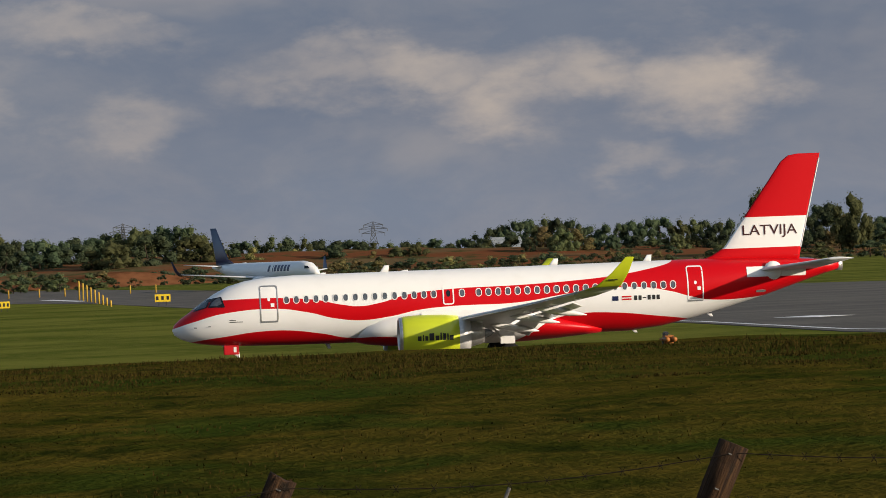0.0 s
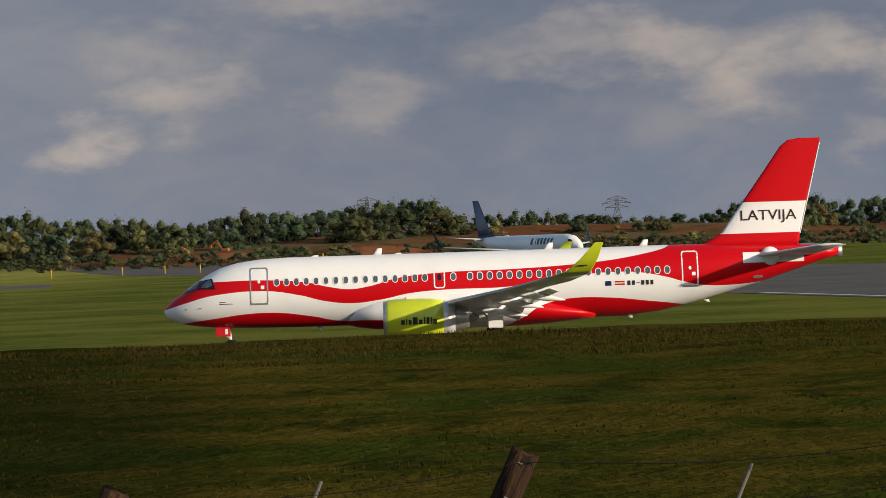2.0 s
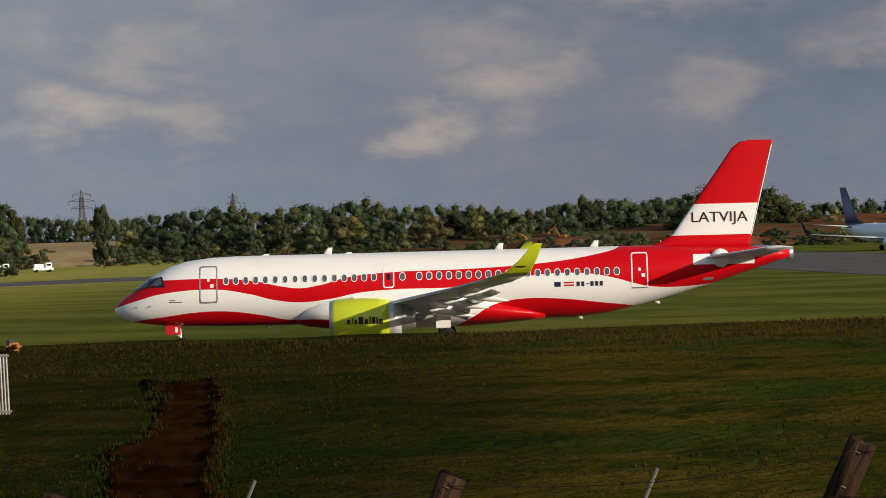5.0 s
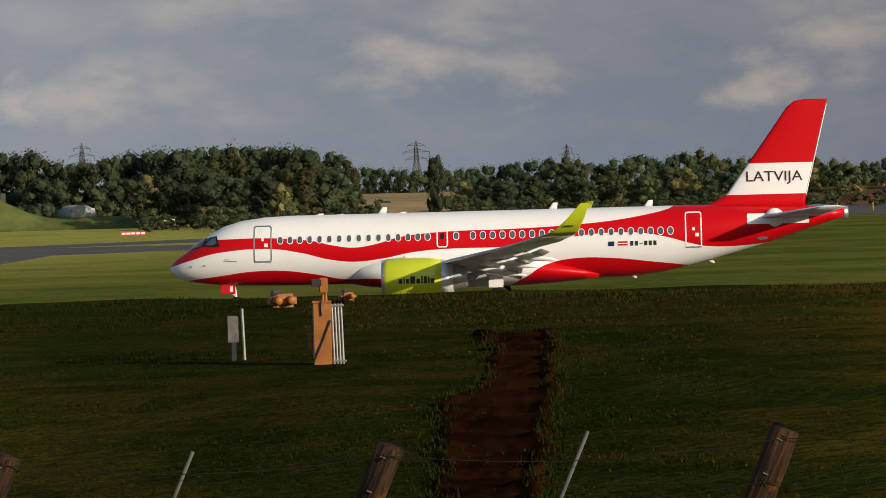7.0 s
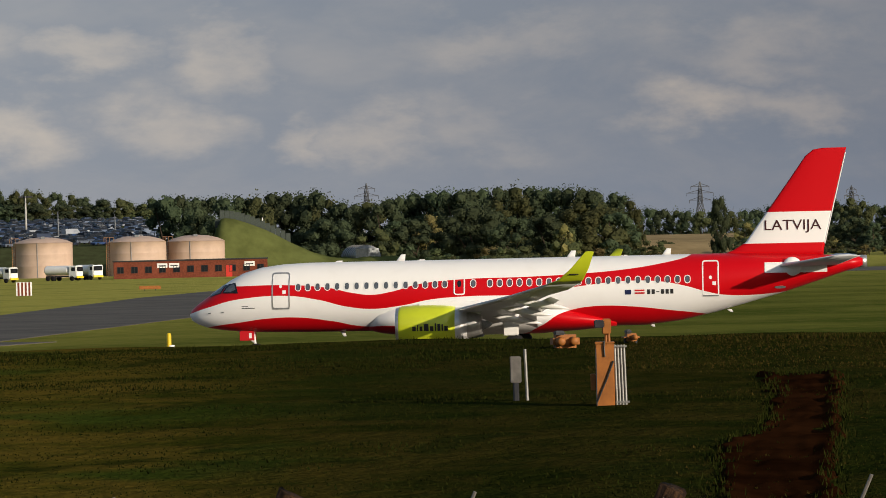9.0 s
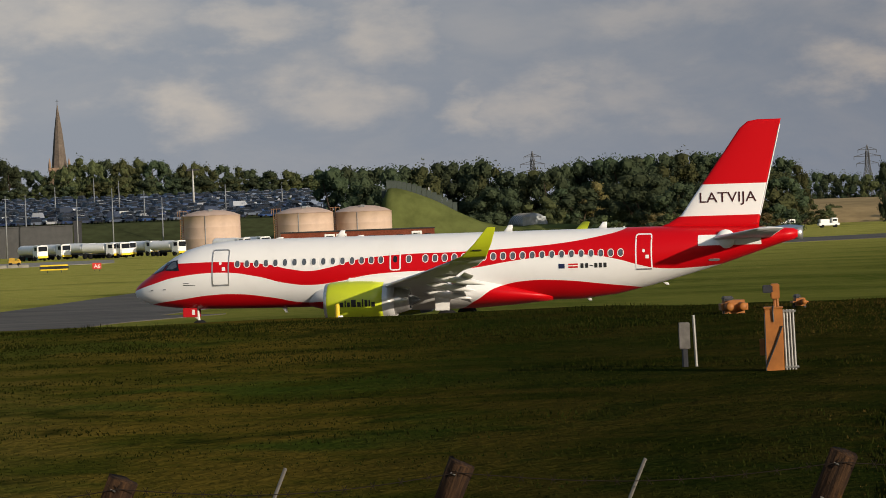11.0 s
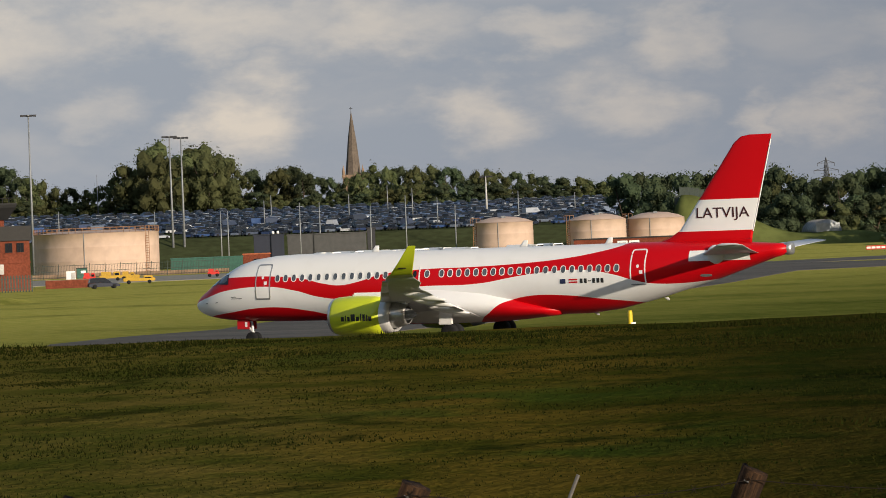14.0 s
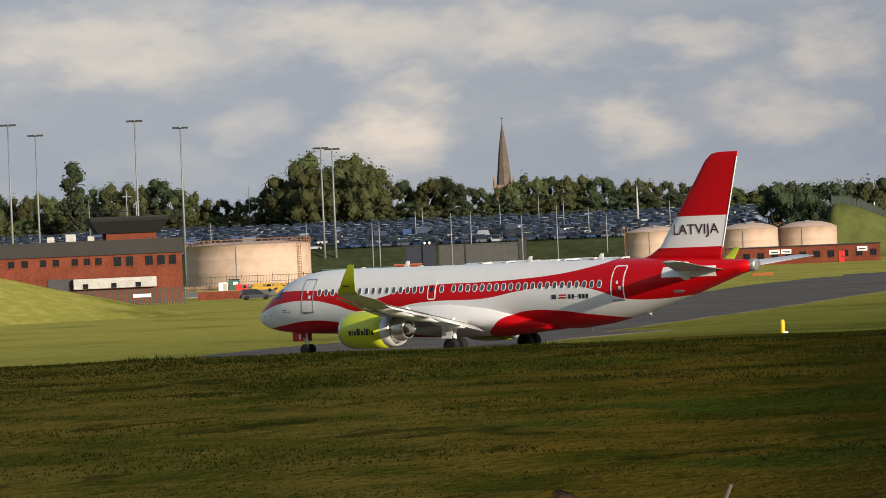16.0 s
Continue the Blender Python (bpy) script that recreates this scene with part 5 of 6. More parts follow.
tank(-28.38, 820, 12.6, 8.9, 9.6, True, "wide low cream steel fuel tank with railed rim")
tank(-22.62, 860, 6.25, 8.0, 9.3, False, "cream steel fuel tank with domed roof and ladder")
tank(-21.30, 860, 6.2, 7.8, 9.2, False, "cream steel fuel tank with domed roof")
tank(-20.47, 866, 6.2, 7.7, 9.1, False, "cream steel fuel tank with domed roof")


def window_unit(parent, x, y, z, wd, ht, name="window"):
    w_ = part(name, box(wd, 0.08, ht, GLASS, 0.0, (0, 0, 0), name), parent, "dark glazed window", pose(x, y, z))
    part("sill", box(wd + 0.2, 0.16, 0.1, BRICK, 0.0, (0, -0.03, -0.12), "sill"), w_, "brick sill")
    part("frame", rods([((-wd / 2, -0.05, 0), (wd / 2, -0.05, 0)), ((-wd / 2, -0.05, ht), (wd / 2, -0.05, ht)), ((-wd / 2, -0.05, 0), (-wd / 2, -0.05, ht)), ((wd / 2, -0.05, 0), (wd / 2, -0.05, ht)), ((0, -0.05, 0), (0, -0.05, ht))], 0.04, ROOFDARK, 4, "frame"), w_)


def build_brick_hall():
    """The brick station building with its dark viewing room."""
    az, d = -31.6, 600
    m = facing(az, d, -0.2, 4)
    t = thing("station_building", "long red brick building with dark flat roof and lookout", "building", m)
    right, left, h = 24.0, -26.0, 7.6
    part("wall", box(right - left, 16, h, BRICK, 0.03, ((right + left) / 2, 8, 0), "wall"), t, "red brick wall")
    part("parapet", box(right - left + 0.6, 16.6, 2.2, ROOFDARK, 0.05, ((right + left) / 2, 8, h), "parapet"), t, "dark clad parapet")
    part("string_course", box(right - left + 0.1, 0.12, 0.22, BRICK, 0.0, ((right + left) / 2, -0.05, h - 3.3), "string_course"), t, "brick string course")
    for off in (1.4, 3.1, 4.9, 7.8, 9.6, 12.4, 14.1, 15.9, 18.7, 20.6, 23.3, 25.3, 28.2, 30.0, 33.0, 35.0, 38.0, 40.0, 43.0, 46.0):
        tall = off < 10
        window_unit(t, right - off, -0.04, h - 1.7 if tall else h - 1.35, 1.0 if tall else 0.85, 1.35 if tall else 0.95)
    part("canopy", box(12.3, 1.2, 1.5, PALEMAST, 0.05, (13.8, -0.65, 2.7), "canopy"), t, "pale loading bay canopy")
    for x in (9.4, 13.6, 17.2):
        part("canopy_window", box(0.8, 0.06, 0.7, GLASS, 0.0, (x, -1.27, 2.75), "canopy_window"), t, "small dark canopy window")
    part("shutter", box(3.6, 0.15, 4.0, DARK, 0.0, (5.7, -0.06, 0.3), "shutter"), t, "dark roller shutter")
    part("stem", box(7.5, 6, 1.9, BRICK, 0.0, (17.0, 7, h + 2.2), "stem"), t, "brick base of the lookout")
    v = []
    for z, a, b in ((h + 3.2, 4.6, 3.4), (h + 5.0, 5.8, 4.4), (h + 5.4, 5.9, 4.5)):
        v.append([(16.7 - a, 7 - b, z), (16.7 + a, 7 - b, z), (16.7 + a, 7 + b, z), (16.7 - a, 7 + b, z)])
    part("lookout", loft(v, BLACKCLAD, "lookout", False), t, "dark glazed lookout room with sloping sides")
    part("lookout_roof", box(11.9, 9.1, 0.25, BLACKCLAD, 0.03, (16.7, 7, h + 5.4), "lookout_roof"), t, "dark flat roof")
    bars = []
    for i in range(13):
        x = 11 + i * 0.95
        bars += [((x, 2.6, h + 5.6), (x, 2.6, h + 6.4))]
    bars += [((11, 2.6, h + 6.4), (22.4, 2.6, h + 6.4))]
    part("roof_rail", rods(bars, 0.05, DARK, 4, "roof_rail"), t, "dark roof railing")
    part("aerial_mast", rods([((16.6, 5, h + 5.5), (16.6, 5, h + 9.6)), ((16, 5, h + 8.6), (17.4, 5, h + 8.6)), ((18.0, 5, h + 5.5), (18.0, 5, h + 8.0)), ((17.6, 5, h + 7.4), (18.6, 5, h + 7.9))], 0.08, STEEL, 5, "aerial_mast"), t, "grey aerial mast")
    for x, s in ((5.0, 1.0), (8.0, 1.4), (11.0, 0.9), (-8, 1.2), (-14, 1.0)):
        part("roof_unit", box(1.1 * s, 1.2, 0.8 * s, PALEMAST, 0.05, (x, 5, h + 2.2), "roof_unit"), t, "white rooftop plant box")
    # fence before the loading bay, and a taller mesh fence along the tank yard
    fe = thing("palisade_fence", "grey-green steel palisade fence before the brick building", "fence", facing(-30.15, 585, 0, 4))
    for i in range(42):
        part("pale", box(0.2, 0.05, 2.4, FENCEM, 0, name="pale") if i == 0 else fe.children[0].data, fe, "", pose(-9 + i * 0.43, 0, 0))
    part("rail", box(18.2, 0.06, 0.1, FENCEM, 0, (0, 0.05, 1.9), "rail"), fe)
    part("rail", box(18.2, 0.06, 0.1, FENCEM, 0, (0, 0.05, 0.5), "rail"), fe)
    part("board", box(2.6, 0.06, 0.5, WHITEP, 0, (2.5, -0.08, 1.1), "board"), fe, "white notice board")


build_brick_hall()


def build_yard_fence():
    t = thing("yard_fence", "dark steel mesh security fence before the fuel tank", "fence", facing(-28.15, 760, 0, 2))
    post = box(0.12, 0.12, 2.9, FENCEM, 0.02, name="post")
    for i in range(15):
        part("post", post, t, "", pose(-19 + i * 2.9, 0, -0.2))
    for z in (0.25, 1.3, 2.4):
        part("rail", rods([((-19, 0, z), (21.6, 0, z))], 0.04, FENCEM, 5, "rail"), t)
    wires = [((-19 + 0.29 * i, 0.02, 0.0), (-19 + 0.29 * i, 0.02, 2.45)) for i in range(141)]
    tagged(part("mesh", rods(wires, 0.022, FENCEM, 4, "mesh"), t, "thin upright mesh wires"), kind="stuff")
    part("base_wall", box(40.6, 0.25, 0.9, STONE, 0.03, (1.3, 0.5, -0.1), "base_wall"), t, "low pale block wall")
    cab = thing("kiosk", "dark green steel kiosk beside the yard fence", "kiosk", facing(-28.6, 752, -0.05, 3))
    part("body", box(2.0, 1.2, 1.9, GREENBOX, 0.05, name="body"), cab)
    part("roof", box(2.2, 1.4, 0.14, ROOFDARK, 0.03, (0, 0, 1.9), "roof"), cab, "dark kiosk roof")
    part("notice", box(0.9, 0.04, 0.5, WHITEP, 0.01, (0.2, -0.63, 1.0), "notice"), cab, "white notice plate")


build_yard_fence()
gw = thing("garden_wall", "low red brick wall beside the service road", "wall", facing(-28.72, 610, -0.1, 3))
part("wall", box(8.5, 0.4, 1.3, BRICK, 0.02, name="wall"), gw)
part("coping", box(8.7, 0.5, 0.1, STONE, 0.02, (0, 0, 1.3), "coping"), gw, "pale coping stones")
wc = thing("switch_cabinet", "white steel switch cabinet behind the low brick wall", "cabinet", facing(-28.76, 615, -0.1, 3))
part("body", box(1.4, 0.7, 2.6, WHITEP, 0.04, name="body"), wc)
part("door", box(0.6, 0.04, 2.0, PALEMAST, 0.01, (0.33, -0.36, 0.4), "door"), wc, "grey cabinet door")
part("plinth", box(1.5, 0.8, 0.2, STONE, 0.02, name="plinth"), wc, "stone plinth")


def low_block(name, az, d, wd, dp, ht, mat, label, category, windows=0, roof=None, turn=0, dz=-0.1):
    t = thing(name, label, category, facing(az, d, dz, turn))
    part("wall", box(wd, dp, ht, mat, 0.04, (0, dp / 2, 0), "wall"), t)
    part("roof", box(wd + 0.3, dp + 0.3, 0.25, roof or ROOFDARK, 0.04, (0, dp / 2, ht), "roof"), t)
    for i in range(windows):
        window_unit(t, -wd / 2 + (i + 0.5) * wd / windows, -0.04, ht * 0.35, min(1.2, wd / windows * 0.5), ht * 0.36)
    return t


fire = low_block("depot_building", -20.55, 790, 30, 10, 3.4, BRICK, "low red brick depot building beside the tanks", "building", 11)
for x in (-5.5, -3.2, 11.5):
    part("wall_sign", box(2.0, 0.06, 0.9, WHITEP, 0.02, (0, -0.06, 0), "wall_sign"), fire, "white wall sign with dark bars", pose(x, 0, 2.1))
    part("sign_bar", box(1.4, 0.02, 0.16, BLACKINK, 0, (0, -0.11, 0.36), "sign_bar"), fire, "dark lettering bar", pose(x, 0, 2.1))
part("door", box(1.2, 0.08, 2.2, REDSIGN, 0, (7.5, -0.05, 0.1), "door"), fire, "red door")
low_block("dark_shed", -25.13, 845, 16.5, 8, 6.4, SHED, "long dark grey clad shed below the car park", "building", 0, SHED)
low_block("flue_stack", -24.5, 846, 1.7, 1.7, 7.2, DARK, "dark square flue stack beside the shed", "chimney", 0, DARK)
hut = low_block("black_hut", -25.95, 838, 6.3, 5, 6.6, NAVYHUT, "navy equipment hut with pale lamps on its roof", "building", 0, NAVYHUT)
for x in (0.9, 1.9):
    part("roof_lamp", lathe([(0.12, 0), (0.3, 0.15), (0.28, 0.5), (0.1, 0.6)], WHITEP, 10, "roof_lamp"), hut, "white round roof lamp", pose(x, 1, 6.85))
low_block("tile_hut", -26.13, 800, 5.4, 5, 3.0, BRICK, "small brick hut with terracotta roof", "building", 1, TILE)
for a, wd in ((-26.93, 6.1), (-26.55, 6.1), (-25.1, 4.0), (-27.2, 4.0)):
    c = low_block("shipping_container", a, 790, wd, 2.5, 2.7, GREENBOX, "green steel container beside the service road", "container", 0, GREENBOX)
    tagged(c, group="containers")
    rib = box(0.08, 0.05, 2.5, GREENBOX, 0, (0, -0.03, 0.1), "rib")
    for i in range(int(wd / 0.6)):
        part("rib", rib, c, "", pose(-wd / 2 + 0.3 + 0.6 * i, 0, 0))


def lamp_mast(az, d, base, top, r=0.22, heads=2, label="tall grey steel floodlight mast", mat=STEEL):
    p = spot(az, d)
    p.z = base
    t = thing("floodlight_mast", label, "mast", Matrix.Translation(p) @ pose(0, 0, 0, 0, 0, -az), "masts over the car park")
    h = top - base
    part("pole", lathe([(r * 1.3, -0.3), (r, h * 0.5), (r * 0.6, h)], mat, 10, "pole"), t)
    if heads:
        part("crossarm", rods([((-1.7, 0, h), (1.7, 0, h)), ((0, -0.8, h), (0, 0.8, h))], 0.17, STEEL, 5, "crossarm"), t)
        for x in (-1.3, -0.5, 0.5, 1.3):
            part("lamp_head", box(0.75, 0.6, 0.42, DARK, 0.05, (x, 0, h - 0.25), "lamp_head"), t, "grey lamp head")
    return t


for a, e, d in ((-31.69, 2.0, 850), (-31.31, 1.84, 870), (-29.91, 1.99, 850), (-29.27, 1.87, 860), (-27.30, 1.50, 890), (-27.14, 1.48, 890)):
    lamp_mast(a, d, 1.0 if d < 880 else 2.5, EYE.z + d * math.tan(radians(e)))
lamp_mast(-22.85, 1000, park_z(1000), EYE.z + 1000 * math.tan(radians(0.77)), 0.25, 1, "thick pale mast with a lamp head", PALEMAST)
for a, e, d in ((-27.55, 0.45, 830), (-26.62, 0.42, 830), (-26.52, 0.42, 830), (-25.5, 0.5, 830), (-25.22, 0.5, 850), (-24.5, 0.42, 830), (-24.0, 0.55, 860), (-23.3, 0.4, 880), (-28.34, 1.0, 1150), (-26.0, 0.55, 960), (-24.8, 0.6, 980), (-23.9, 0.65, 1000), (-23.55, 0.5, 940), (-25.9, 0.62, 1050), (-22.4, 0.55, 960), (-28.9, 0.5, 900), (-24.25, 0.7, 1050), (-21.6, 0.5, 1000), (-30.6, 0.9, 1000)):
    lamp_mast(a, d, park_z(d) if d > 895 else 1.0, EYE.z + d * math.tan(radians(e)), 0.13, 0, "slender grey lamp post")
sock = lamp_mast(-19.52, 905, 5.5, EYE.z + 905 * math.tan(radians(0.40)), 0.16, 0, "red and white banded lattice mast", WHITEP)
for k in range(3):
    part("band", lathe([(0.24, 0), (0.24, 0.9)], REDSIGN, 8, "band"), sock, "red band", pose(0, 0, 1.2 + 1.9 * k))


def build_church():
    p = spot(-24.72, 1260)
    t = thing("church", "stone church tower with a tall slender slate spire", "church", Matrix.Translation((p.x, p.y, 8)) @ pose(0, 0, 0, 0, 0, 24.7))
    part("tower", box(6.6, 6.6, 17, STONE, 0.15, name="tower"), t, "square sandstone tower")
    for x in (-3.0, 3.0):
        for y in (-3.0, 3.0):
            part("pinnacle", lathe([(0.5, 16.5), (0.45, 18.4), (0.05, 20.4)], STONE, 8, "pinnacle"), t, "stone corner pinnacle", pose(x, y, 0))
    part("parapet", box(7.0, 7.0, 0.8, STONE, 0.1, (0, 0, 16.6), "parapet"), t, "stone parapet")
    part("spire", lathe([(2.5, 17), (1.95, 22.0), (1.35, 28), (0.65, 33), (0.08, 37)], SPIRE, 8, "spire", False), t, "octagonal slate spire")
    part("vane", rods([((0, 0, 36.8), (0, 0, 38.6)), ((-0.5, 0, 38.1), (0.5, 0, 38.1))], 0.08, DARK, 5, "vane"), t, "weather vane")
    part("nave", box(16, 9, 7, STONE, 0.1, (11, 2, 0), "nave"), t, "stone nave")
    for z in (10, 14):
        part("louvre", box(1.6, 0.1, 2.6, DARK, 0, (0, -3.32, z), "louvre"), t, "dark belfry louvre")


build_church()


def pylon(az, el, turn):
    d = 2300
    p = spot(az, d)
    h = EYE.z + d * math.tan(radians(el)) - p.z
    t = thing("electricity_pylon", "grey lattice steel electricity pylon on the horizon", "pylon", Matrix.Translation(p) @ pose(0, 0, 0, 0, 0, -az + turn), "pylons on the horizon")
    lev = [(0, 4.0), (0.35, 2.4), (0.6, 1.2), (0.75, 1.0), (0.87, 0.8), (1.0, 0.1)]
    bars = []
    for i in range(len(lev) - 1):
        (z0, a), (z1, b) = lev[i], lev[i + 1]
        c0 = [(-a, -a, z0 * h), (a, -a, z0 * h), (a, a, z0 * h), (-a, a, z0 * h)]
        c1 = [(-b, -b, z1 * h), (b, -b, z1 * h), (b, b, z1 * h), (-b, b, z1 * h)]
        for k in range(4):
            bars += [(c0[k], c1[k]), (c0[k], c1[(k + 1) % 4]), (c0[(k + 1) % 4], c1[k]), (c1[k], c1[(k + 1) % 4])]
    part("lattice", rods(bars, 0.17, PYLON, 4, "lattice"), t)
    for z, s in ((0.66, 6.5), (0.79, 8.0), (0.91, 5.5)):
        part("crossarm", rods([((-s, 0, z * h), (s, 0, z * h)), ((-s, 0, z * h), (0, 0, z * h + 1.8)), ((s, 0, z * h), (0, 0, z * h + 1.8)), ((-s, 0, z * h), (-s, 0, z * h - 1.8)), ((s, 0, z * h), (s, 0, z * h - 1.8))], 0.15, PYLON, 4, "crossarm"), t)


for a, e, tn in ((-4.51, 0.58, 10), (-0.975, 0.46, 0), (-13.32, 0.76, 20), (-18.04, 0.85, 30), (-11.19, 0.65, 60)):
    pylon(a, e, tn)


def build_hangar():
    t = thing("blister_hangar", "small grey corrugated hangar with curved roof", "hangar", facing(-18.05, 884, 2.5, 18))
    rings = []
    for y in (0, 9):
        rings.append([(3.2 * math.cos(math.pi * k / 12), y, 2.7 * math.sin(math.pi * k / 12)) for k in range(13)])
    part("shell", loft(rings, HANGAR, "shell", True, True), t, "curved corrugated shell")
    for i in range(7):
        rib = [((3.25 * math.cos(math.pi * k / 12), 0.2 + i * 1.4, 2.74 * math.sin(math.pi * k / 12)), (3.25 * math.cos(math.pi * (k + 1) / 12), 0.2 + i * 1.4, 2.74 * math.sin(math.pi * (k + 1) / 12))) for k in range(12)]
        part("rib", rods(rib, 0.07, GALV, 4, "rib"), t)
    for i in range(6):
        part("door_panel", box(0.85, 0.06, 2.0, HANGAR, 0.02, (-2.2 + i * 0.9, -0.05, 0), "door_panel"), t, "grey door panel")
    f2 = thing("slope_fence", "grey steel mesh fence climbing the grassy ridge", "fence", facing(-20.12, 888, -0.2, 0))
    panel = box(1.05, 0.08, 2.0, FENCEM, 0.02, name="panel")
    for i in range(15):
        x = -0.6 + i * 1.1
        part("panel", panel, f2, "", pose(x, -2.2, hill_height(x) - 0.25))


build_hangar()


def board(name, az, d, wd, ht, z, mat, label, bars=3, bar_mat=BLACKINK, word="", legs=2):
    t = thing(name, label, "sign", facing(az, d))
    part("panel", box(wd, 0.2, ht, mat, 0.03, (0, 0, z), "panel"), t)
    for i in range(legs):
        part("leg", box(0.08, 0.08, z + 0.1, DARK, 0, ((i + 0.5) / legs * wd - wd / 2, 0.05, -0.1), "leg"), t)
    if word:
        part("lettering", text_mesh(word, ht * 0.9, WHITEP), t, "white lettering", pose(-wd * 0.33, -0.12, z + ht * 0.18, 90, 0, 0))
    else:
        for i in range(bars):
            part("sign_bar", box(wd * 0.16, 0.02, ht * 0.5, bar_mat, 0, ((i + 0.5) / bars * wd - wd / 2, -0.11, z + ht * 0.25), "sign_bar"), t, "dark lettering bar")
    return t


board("taxiway_sign", -3.99, 590, 2.3, 1.1, 0.6, YELLOW, "yellow taxiway sign with black characters")
board("taxiway_sign", -6.22, 600, 1.7, 1.0, 0.5, YELLOW, "yellow taxiway sign with black characters")
board("taxiway_sign", -24.85, 585, 4.0, 0.8, 0.35, YELLOW, "long yellow taxiway sign with black characters", 9)
board("holding_sign", -24.25, 585, 1.3, 0.9, 0.3, REDSIGN, "red taxiway sign with white characters", 2, WHITEP, "A6")
board("holding_sign", -17.35, 700, 4.2, 0.7, 0.3, REDSIGN, "long red runway holding sign in the grass", 5, WHITEP)
mk = board("marker_board", -22.9, 565, 2.2, 1.9, 0.1, WHITEP, "white board with dark red upright stripes", 0)
for i in range(4):
    part("stripe", box(0.28, 0.02, 1.85, BRICK, 0, (-0.75 + i * 0.5, -0.11, 0.12), "stripe"), mk, "dark red stripe")
board("taxiway_sign", -21.13, 600, 3.2, 0.5, 0.2, ORANGE, "low orange marker board on the grass", 0)
board("taxiway_sign", -10.35, 640, 1.6, 0.8, 0.4, YELLOW, "small yellow sign in the grass", 2)
board("taxiway_sign", 7.0, 560, 1.6, 0.8, 0.4, YELLOW, "small yellow sign in the grass", 2)


def stake(name, az, d, h, r, mat, label, category, group="", z=-0.2):
    t = thing(name, label, category, facing(az, d), group)
    part("post", lathe([(r, z), (r, h * 0.95), (r * 0.7, h)], mat, 10, "post"), t)
    return t


mp = stake("marker_post", -20.88, 203, 2.1, 0.12, YELLOW, "yellow rounded plastic marker post in the grass", "post")
part("collar", lathe([(0.16, 1.3), (0.16, 1.5)], WHITEP, 10, "collar"), mp, "pale collar", pose(0.12, 0, 0))
for i in range(9):
    stake("approach_light", -5.16 + i * 0.055, 720 - i * 14, 3.5 - i * 0.32, 0.14, AMBER, "yellow approach light post in a receding row", "light post", "approach lights")
for a in (-6.15, -5.72, -5.36, -4.44, -4.08, -8.0, -7.4, -6.9, -9.0):
    stake("edge_post", a, 800, 1.7, 0.13, AMBER, "short yellow post at the airfield boundary", "post", "boundary posts")


def tanker(az, d, turn=0):
    t = thing("fuel_truck", "white fuel tanker truck parked by the tanks", "truck", facing(az, d, 0, turn), "fuel trucks")
    part("tank", loft([[(x, 1.15 * math.cos(2 * math.pi * k / 16), 2.0 + 0.95 * math.sin(2 * math.pi * k / 16)) for k in range(16)] for x in (-3.6, -3.4, 1.6, 1.8)], WHITEP, "tank"), t, "white rounded tank")
    part("cab", box(1.9, 2.3, 2.3, WHITEP, 0.15, (3.1, 0, 0.6), "cab"), t, "white cab")
    part("windscreen", box(0.06, 1.9, 0.9, GLASS, 0, (4.05, 0, 1.8), "windscreen"), t, "dark windscreen")
    part("side_window", box(0.9, 2.34, 0.7, GLASS, 0, (3.3, 0, 1.9), "side_window"), t, "dark side window")
    part("bumper", box(0.15, 2.2, 0.4, YELLOW, 0.03, (4.1, 0, 0.5), "bumper"), t, "yellow bumper")
    part("chassis", box(7.2, 1.0, 0.3, DARK, 0, (0, 0, 0.7), "chassis"), t)
    for x in (-2.8, -1.6, 2.9):
        for y in (-1.0, 1.0):
            part("wheel", lathe([(0.2, -0.15), (0.5, -0.15), (0.5, 0.15), (0.2, 0.15)], TYRE, 12, "wheel"), t, "", pose(x, y, 0.5, 90, 0, 0))


for i, a in enumerate((-25.15, -24.85, -24.5, -24.2, -23.9, -23.6, -23.25, -22.35, -22.0, -24.02)):
    tanker(a, 775 + (i % 3) * 9, 8 * (i % 4) - 60)


def service_vehicle(name, az, d, wd, ht, mat, label, turn=0):
    t = thing(name, label, "vehicle", facing(az, d, 0, turn))
    part("chassis", box(wd, 1.7, 0.5, mat, 0.08, (0, 0, 0.45), "chassis"), t)
    part("cab", box(wd * 0.3, 1.6, ht - 0.9, mat, 0.1, (wd * 0.28, 0, 0.9), "cab"), t)
    part("load", box(wd * 0.45, 1.5, ht * 0.4, mat, 0.06, (-wd * 0.2, 0, 0.95), "load"), t)
    part("window", box(wd * 0.2, 1.64, 0.4, GLASS, 0, (wd * 0.28, 0, ht - 0.65), "window"), t, "dark cab window")
    for x in (-0.32, 0.32):
        for y in (-0.8, 0.8):
            part("wheel", TYRE_MESH, t, "", pose(x * wd, y, 0.33, 90, 0, 0))


service_vehicle("belt_loader", -28.2, 690, 3.8, 1.6, AMBER, "yellow airport ground vehicle by the tank")
service_vehicle("tug", -28.5, 690, 2.2, 1.5, REDSIGN, "small red airport tug")
service_vehicle("tug", -27.95, 700, 2.4, 1.3, AMBER, "small yellow airport tug")
service_vehicle("belt_loader", -27.8, 630, 5.0, 1.3, AMBER, "low yellow baggage belt loader on the service road")
service_vehicle("tug", -26.75, 690, 2.0, 1.2, REDSIGN, "small red airport tug")
service_vehicle("tug", -25.4, 700, 2.2, 1.2, AMBER, "small yellow airport tug")
black = thing("estate_car", "black estate car on the service road", "car", facing(-28.3, 590, 0, 8))
